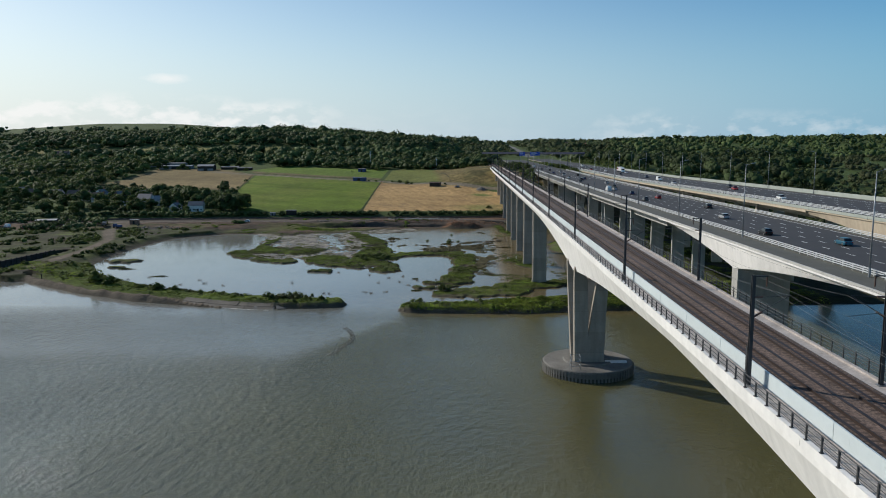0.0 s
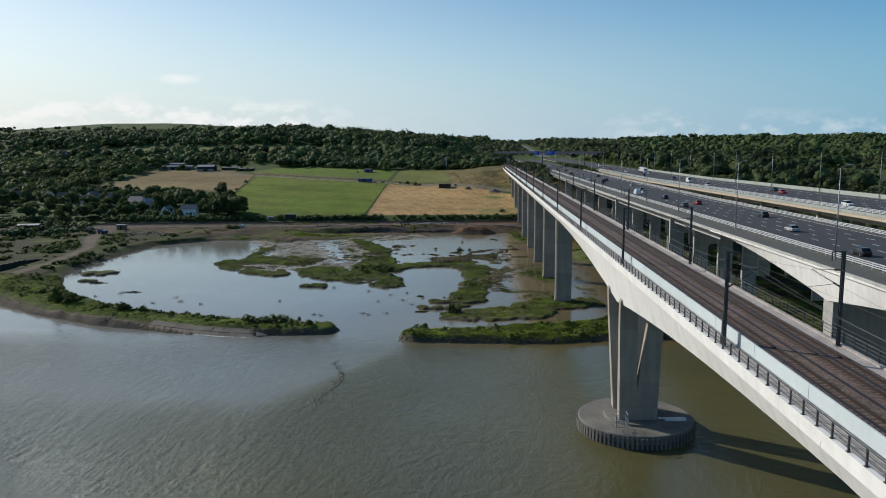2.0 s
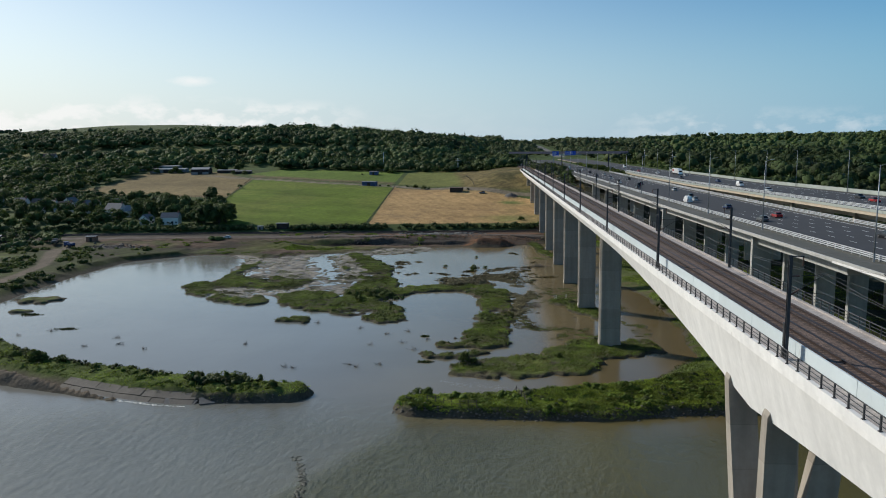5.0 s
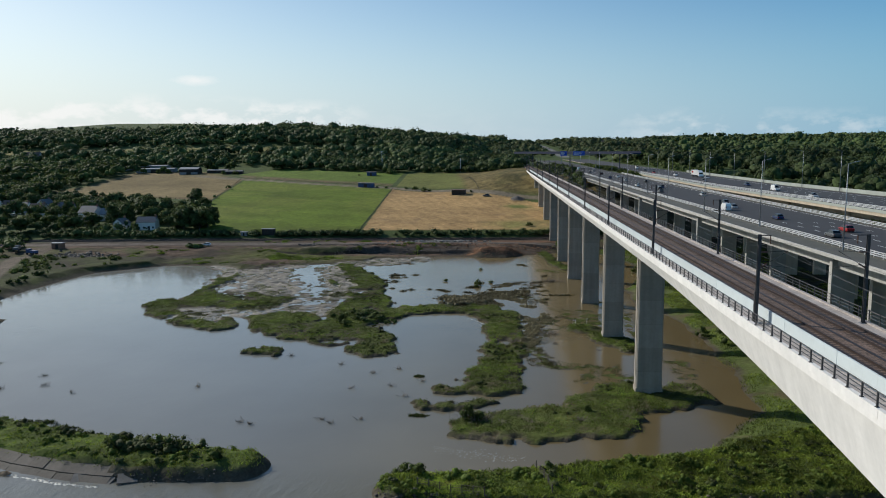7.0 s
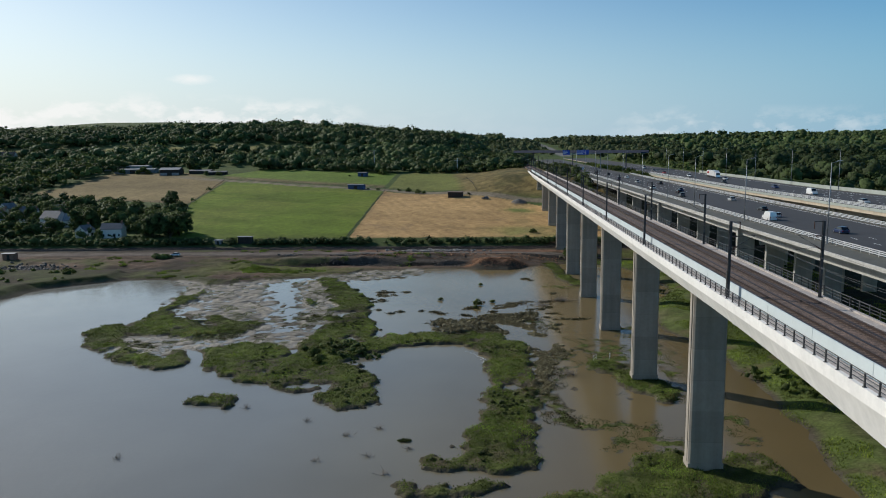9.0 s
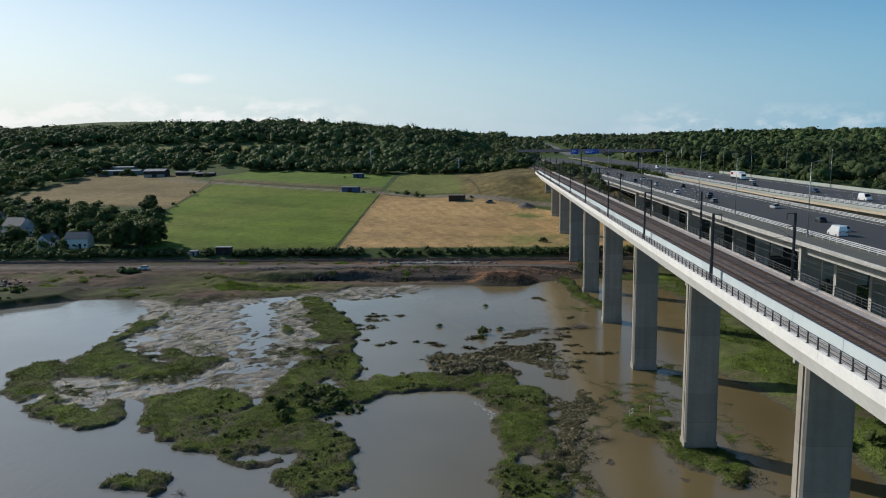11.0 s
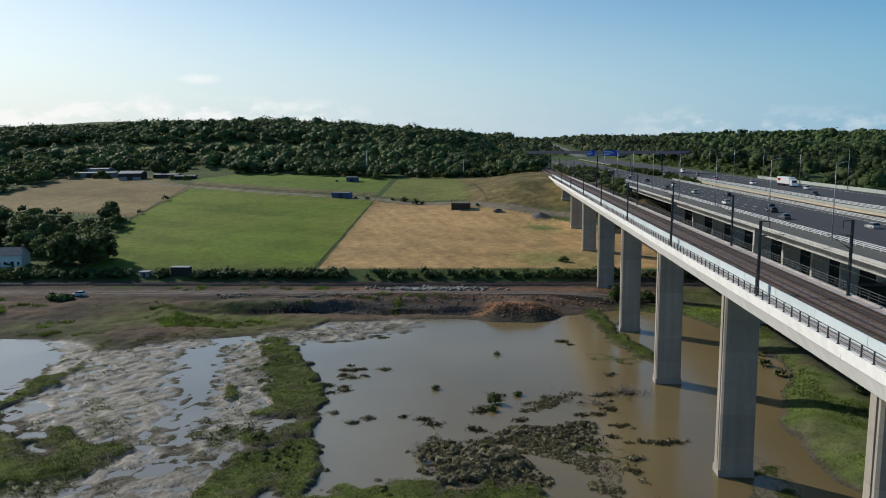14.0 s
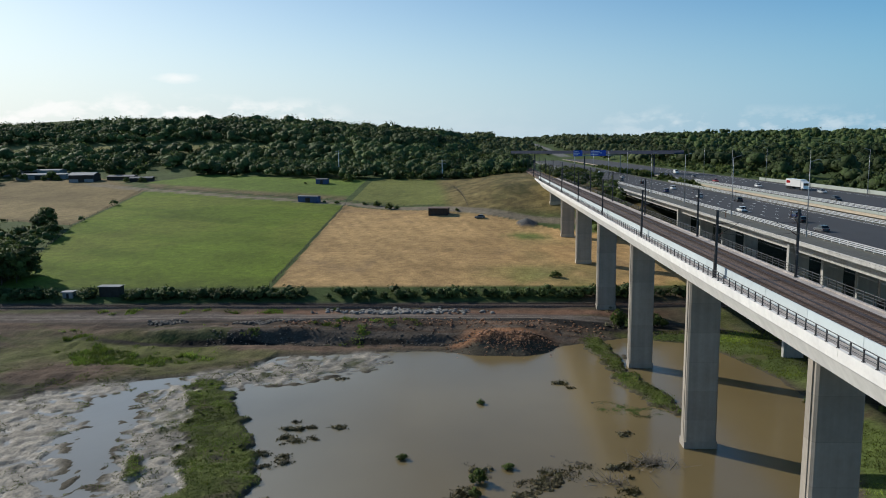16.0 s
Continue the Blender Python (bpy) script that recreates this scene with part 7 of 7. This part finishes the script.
tufts("rank_grass", "dark rank grass on the marsh below the viaducts", DARK_GRASS, tx[pick <= 0], ty[pick <= 0], ground(tx[pick <= 0], ty[pick <= 0]), 0.1, 0.4, 3, 0.3)
# stray tufts on the mud flats
tx, ty = scatter(60000, -115, -30, 205, 318, lambda x, y: np.max([stroke(x, y, s) for s in MUD], axis=0) > -3)
k = (ground(tx, ty) > 0.02) & (fbm(tx, ty, 2.6, 4, 117) > 0.08) & (fbm(tx, ty, 14, 3, 118) > -0.25)
tx, ty = tx[k], ty[k]
tufts("mud_tufts", "small scattered tufts of grass on the mud flats", DARK_GRASS, tx, ty, ground(tx, ty), 0.05, 0.22, 3, 0.2)
# weeds on the earthworks
tx, ty = scatter(42000, -165, -14, 300, 351, lambda x, y: (wet_fields(x, y)[4] > 1.0) & (np.abs(y - 343) > 3.5) & (np.minimum(np.hypot((x + 92) / 32, (y - 318) / 11), 0.95) + 0.9 * fbm(x, y, 8, 4, 113) + 0.5 * fbm(x, y, 2.2, 3, 119) < 0.55))
tufts("weeds", "yellow green weeds on the bare earthworks", MARSH_GRASS, tx, ty, ground(tx, ty), 0.15, 0.7, 4, 0.35, 0.09)
# isolated clumps in the pool
cx, cy = rng.uniform(-45, 20, 190), rng.uniform(225, 318, 190)
k = (fbm(cx, cy, 22, 3, 103) > -0.15) & (wet_fields(cx, cy)[1] < -1.0) & (cy < 312)
cx, cy = cx[k], cy[k]
m = rng.integers(6, 70, len(cx))
tx, ty = np.repeat(cx, m), np.repeat(cy, m)
grow = np.repeat(np.sqrt(m / 30), m)
tx, ty = tx + rng.normal(0, 0.5, len(tx)) * grow, ty + rng.normal(0, 0.4, len(ty)) * grow
tufts("sedge_clumps", "small dark clumps of sedge in the pool", SEDGE_MAT, tx, ty, np.zeros(len(tx)), 0.1, 0.35, 4, 0.15, 0.08)


POOL = cx[m > 30], cy[m > 30], m[m > 30]
# low hummocks and shrubs that break up the grass
def hummocks(name, label, mat, x, y, r0, r1, squash=0.6, lobes=3, leaves=60, leaf=0.075):
    return woodland(name, label, x, y, r0, r1, lobes, leaves, leaf, mat, squash, 0.35)


DARK_SHRUB = leaf_material("dark_shrub_foliage", (0.055, 0.070, 0.022), 0.3, 0.3)
SEDGE_SHRUB = leaf_material("olive_brown_scrub", (0.185, 0.170, 0.105), 0.3, 0.3)
hx, hy = scatter(9000, -180, 60, 98, 190, lambda x, y: (wet_fields(x, y)[0] > 1.2) & (fbm(x, y, 7, 3, 114) > 0.16) & ((x > -60) | (revet(x, y) > 2.6)))
hummocks("bank_scrub", "low dark hummocks of bramble in the bank grass", DARK_SHRUB, hx[:900], hy[:900], 0.25, 0.8)
hx, hy = scatter(9000, -25, 60, 98, 140, lambda x, y: (wet_fields(x, y)[0] > 1.0) & (fbm(x, y, 5, 3, 121) > 0.05))
hummocks("grass_hummocks", "green hummocks of rank grass on the bar", MARSH_GRASS, hx[:420], hy[:420], 0.35, 0.9, 0.45)
hx, hy = scatter(6000, -170, -44, 105, 190, lambda x, y: (wet_fields(x, y)[0] > 1.2) & (revet(x, y) > 2.4) & (fbm(x, y, 5, 3, 122) > 0.1))
hummocks("grass_hummocks", "green hummocks of rank grass on the western bar", MARSH_GRASS, hx[:400], hy[:400], 0.3, 0.8, 0.5)
hx = rng.uniform(-150, -62, 260)
hy = np.interp(hx, [-153, -128, -104, -75, -57], [171, 148, 132.5, 124, 121]) + rng.normal(0, 0.9, 260)
k = fbm(hx, hy, 8, 3, 115) > -0.1
hummocks("shore_scrub", "low dark shrubs along the lagoon's edge", DARK_SHRUB, hx[k], hy[k], 0.4, 1.0, 0.7)
hx = np.concatenate([np.repeat(POOL[0], 5) + rng.normal(0, 0.6, 5 * len(POOL[0])), rng.normal(-9.5, 0.9, 14), rng.normal(27, 1.6, 30), rng.normal(32, 2.5, 30)])
hy = np.concatenate([np.repeat(POOL[1], 5) + rng.normal(0, 0.4, 5 * len(POOL[0])), rng.normal(261, 0.6, 14), rng.normal(340, 1.2, 30), rng.normal(347, 2.0, 30)])
hummocks("pool_clumps", "rounded olive clumps standing in the shallow pool and on the shore", SEDGE_SHRUB, hx, hy, 0.25, 0.75, 0.8)
hx, hy = scatter(2600, -26, 8, 222, 252, lambda x, y: np.max([stroke(x, y, s) for s in SEDGE[:3]], axis=0) + 3 * fbm(x, y, 5, 3, 120) > 0.2)
hummocks("sedge_scrub", "low olive brown scrub standing in the shallow pool", SEDGE_SHRUB, hx[:420], hy[:420], 0.3, 0.9, 0.5, 1, 60, 0.15)
SEDGE_MATS = [   # low brown mats and the bushy rise beside the long island
    [(-19, 230, 2), (-13, 231, 6), (-7, 227, 3)],
    [(-6, 240, 2.5), (0, 238, 4), (4, 232, 3)],
    [(4, 214, 1.5), (6, 204, 2.5), (5, 192, 2.5), (4, 180, 3)],
    [(8, 235, 2), (12, 228, 1.5)], [(9, 217, 1.5), (10, 206, 2)], [(5, 226, 1.5), (8, 220, 1)],
    [(-4, 254, 2), (2, 258, 1.5)], [(6, 248, 1.5), (8, 243, 1)],
]
hx, hy = scatter(60000, -24, 18, 172, 264, lambda x, y: np.max([stroke(x, y, p) for p in SEDGE_MATS], axis=0) + 3.4 * fbm(x, y, 5, 4, 33) + 1.2 * fbm(x, y, 1.6, 3, 25) > 1.3)
hummocks("sedge_mat", "low grey brown sedge mats in the shallow flood", SEDGE_SHRUB, hx[:2300], hy[:2300], 0.18, 0.6, 0.3, 0, 60, 0.11)
hx, hy = rng.normal(-12.5, 3.2, 120), rng.normal(231, 2.4, 120)
hummocks("sedge_bush", "rounded grey brown bush of sedge at the island's edge", SEDGE_SHRUB, hx, hy, 0.6, 1.5, 0.8, 3, 90, 0.14)
hx, hy = scatter(9000, -105, 36, 130, 300, lambda x, y: (wet_fields(x, y)[1] > 0.9) & (fbm(x, y, 8, 3, 116) > 0.22))
hummocks("marsh_scrub", "low dark hummocks on the marsh islands", DARK_SHRUB, hx[:420], hy[:420], 0.2, 0.6)
hx, hy = rng.normal(-57, 2.6, 60), rng.normal(117, 1.1, 60)
hummocks("bank_thicket", "dark thicket of bushes on the river bar", DARK_SHRUB, hx, hy, 0.5, 1.2, 1.0)
hx = np.concatenate([rng.normal(-40, 2.6, 70), rng.normal(-36, 2.0, 40)])
hy = np.concatenate([rng.normal(212, 2.0, 70), rng.normal(205, 1.6, 40)])
hummocks("island_shrubs", "grey green shrubs in the middle of the island", SHRUB_LEAF, hx, hy, 0.4, 1.2, 0.85)
brushwood(-7.5, 133.6, 260, 1.15, "grey leafless shrub at the water's edge")
brushwood(10.5, 133.2, 150, 0.8, "small grey leafless shrub on the marsh island")
brushwood(-3.5, 131.8, 110, 0.7, "grey leafless twigs at the island's end")

# paved slope of the western bar
SLOPE_CONC = material("silted_slope_paving", (0.095, 0.082, 0.066), 0.85, grain=((3, 0.25), (0.5, 0.2)), bump=0.3, bump_scale=0.3, per_object=0.14)
revetment = thing("revetment", "silt-stained concrete paving on the river side of the bar", "revetment", kind="structure")
slab_mesh = Build().box(-1.497, 1.497, -1.025, 1.025, -0.14, 0.0).data("paving_slab", [SLOPE_CONC])
xs = -61.5
while xs > -92:
    sl = float(np.interp(xs - 1, REVET_X, REVET_Y) - np.interp(xs + 1, REVET_X, REVET_Y)) / -2
    ang = math.atan(sl)
    ym = float(np.interp(xs, REVET_X, REVET_Y))
    for u in (-1.03, 1.03):
        o = part("paving_slab", slab_mesh, SLOPE_CONC, revetment)
        o.matrix_basis = pose(xs - math.sin(ang) * u, ym + math.cos(ang) * u, 0.52 + 0.40 * u + random.uniform(-0.025, 0.025), 21.8 + random.uniform(-1, 1), random.uniform(-1.5, 1.5), math.degrees(ang))
    xs -= 3.0 * math.cos(ang)

# broken water and foam
FOAM = material("pale_foam", (0.5, 0.49, 0.45), 0.6, grain=((0.4, 0.1),))


def foam(label, x, y, r0, r1):
    r = rng.uniform(r0, r1, len(x))
    jag = 1 + 0.35 * rng.normal(size=(len(x), 12))
    v = np.stack([x, y, np.zeros(len(x))], -1)[:, None] + ICO_V[None] * (r[:, None] * jag)[..., None] * np.array([1.8, 0.7, 0.06])
    f = (ICO_F[None] + 12 * np.arange(len(x))[:, None, None]).reshape(-1, 3)
    tagged(new("foam", tri_mesh("foam", v.reshape(-1, 3), f, [FOAM])), label, "foam", kind="stuff")


t = rng.random(240) ** 0.8
foam("broken white water where the creek runs out", -14 + 13 * t + rng.normal(0, 0.7, 240), 122.6 - 4.5 * t + rng.normal(0, 0.9, 240), 0.02, 0.07)
hx = rng.uniform(-150, -61, 700)
foam("thin line of foam along the foot of the bar", hx, np.interp(hx, REVET_X, REVET_Y) - 2.0 * np.sqrt(1 + 0.3) - 0.1 + rng.normal(0, 0.2, 700), 0.06, 0.2)
t = rng.random(160)
foam("pale scum at the edge of the pool", np.interp(t, [0, 0.4, 1], [-11.5, -7.6, -6.6]) + rng.normal(0, 0.25, 160), np.interp(t, [0, 0.4, 1], [210, 204, 196]) + rng.normal(0, 0.25, 160), 0.03, 0.12)

# old gate frames left in the flood
for x, y, rz in ((17, 203, 60), (20.5, 204.5, 75)):
    g = thing("gate_frame", "thin pale metal frame standing in the flooded marsh", "frame", (x, y, 0), rz)
    for a, c in (((-0.9, 0, -0.4), (-0.9, 0, 1.3)), ((0.9, 0, -0.4), (0.9, 0, 1.1)), ((-0.9, 0, 1.25), (0.9, 0, 1.05)), ((-0.9, 0, 0.5), (0.9, 0, 0.4))):
        part("bar", Build().tube(a, c, 0.045, n=5), WHITE_RAIL, g)

# dark weed mats and clumps in the lagoon
for x, y, a, c in ((-140, 182, 2.6, 0.9), (-119, 165, 2.6, 0.9), (-84, 130.5, 2.2, 0.9), (-79, 128, 2.4, 0.8), (-74, 125.5, 3.0, 0.8), (-69, 124, 2.4, 0.8), (-18, 136, 1.5, 0.6), (-20, 158, 0.9, 0.4)):
    k = 90
    tx, ty = x + rng.normal(0, a * 0.5, k), y + rng.normal(0, c * 0.5, k)
    tufts("weed_mat", "dark mat of weed lying in the shallow lagoon", DARK_SHRUB, tx, ty, np.zeros(k) - 0.02, 0.1, 0.5, 5, 0.15, 0.09)

# quay of the old dock
quay = thing("quay_wall", "dark timber quay wall of a small dock", "quay")
part("wall", Build().loft([[(-200.6, 158, -1.2), (-200, 158, -1.2), (-200, 158, 2.5), (-200.6, 158, 2.5)], [(-192.6, 221, -1.2), (-192, 221, -1.2), (-192, 221, 2.5), (-192.6, 221, 2.5)]]), TIMBER_DARK, quay)
for k in range(22):
    t = k / 21
    part("pile", Build().tube((-199.8 + 8 * t, 158.2 + 62.6 * t, -1.2), (-199.8 + 8 * t, 158.2 + 62.6 * t, 2.9), 0.17, n=6), TIMBER_DARK, quay)
for x, y, h in ((-178, 158.5, 3.6), (-158, 153.5, 3.2)):
    post = new("mooring_post", Build().tube((0, 0, -1.5), (0, 0, h), 0.2, 0.17, n=8).data("mooring_post", [TIMBER_DARK]))
    post.matrix_basis = pose(x, y, 0)
    tagged(post, "dark timber mooring post standing in the river", "post", "mooring posts")

# weed adrift on the river
DRIFT = material("wet_black_weed", (0.045, 0.045, 0.030), 0.7, grain=((0.4, 0.3),))
wt = rng.random(260)
wx = np.interp(wt, [0, 0.25, 0.55, 0.8, 1], [-34, -30.5, -30.5, -32, -33.5]) + rng.normal(0, 0.35, 260)
wy = np.interp(wt, [0, 0.25, 0.55, 0.8, 1], [86, 77, 70, 64.5, 60]) + rng.normal(0, 0.45, 260)
rocks_v = np.stack([wx, wy, np.full(260, 0.01)], -1)[:, None] + ICO_V[None] * (rng.uniform(0.09, 0.34, (260, 1)) * (1 + 0.3 * rng.normal(size=(260, 12))))[..., None] * np.array([1.2, 1, 0.12])
tagged(new("drifting_weed", tri_mesh("drifting_weed", rocks_v.reshape(-1, 3), (ICO_F[None] + 12 * np.arange(260)[:, None, None]).reshape(-1, 3), [DRIFT])), "dark weed drifting in a line on the river", "weed", kind="stuff")
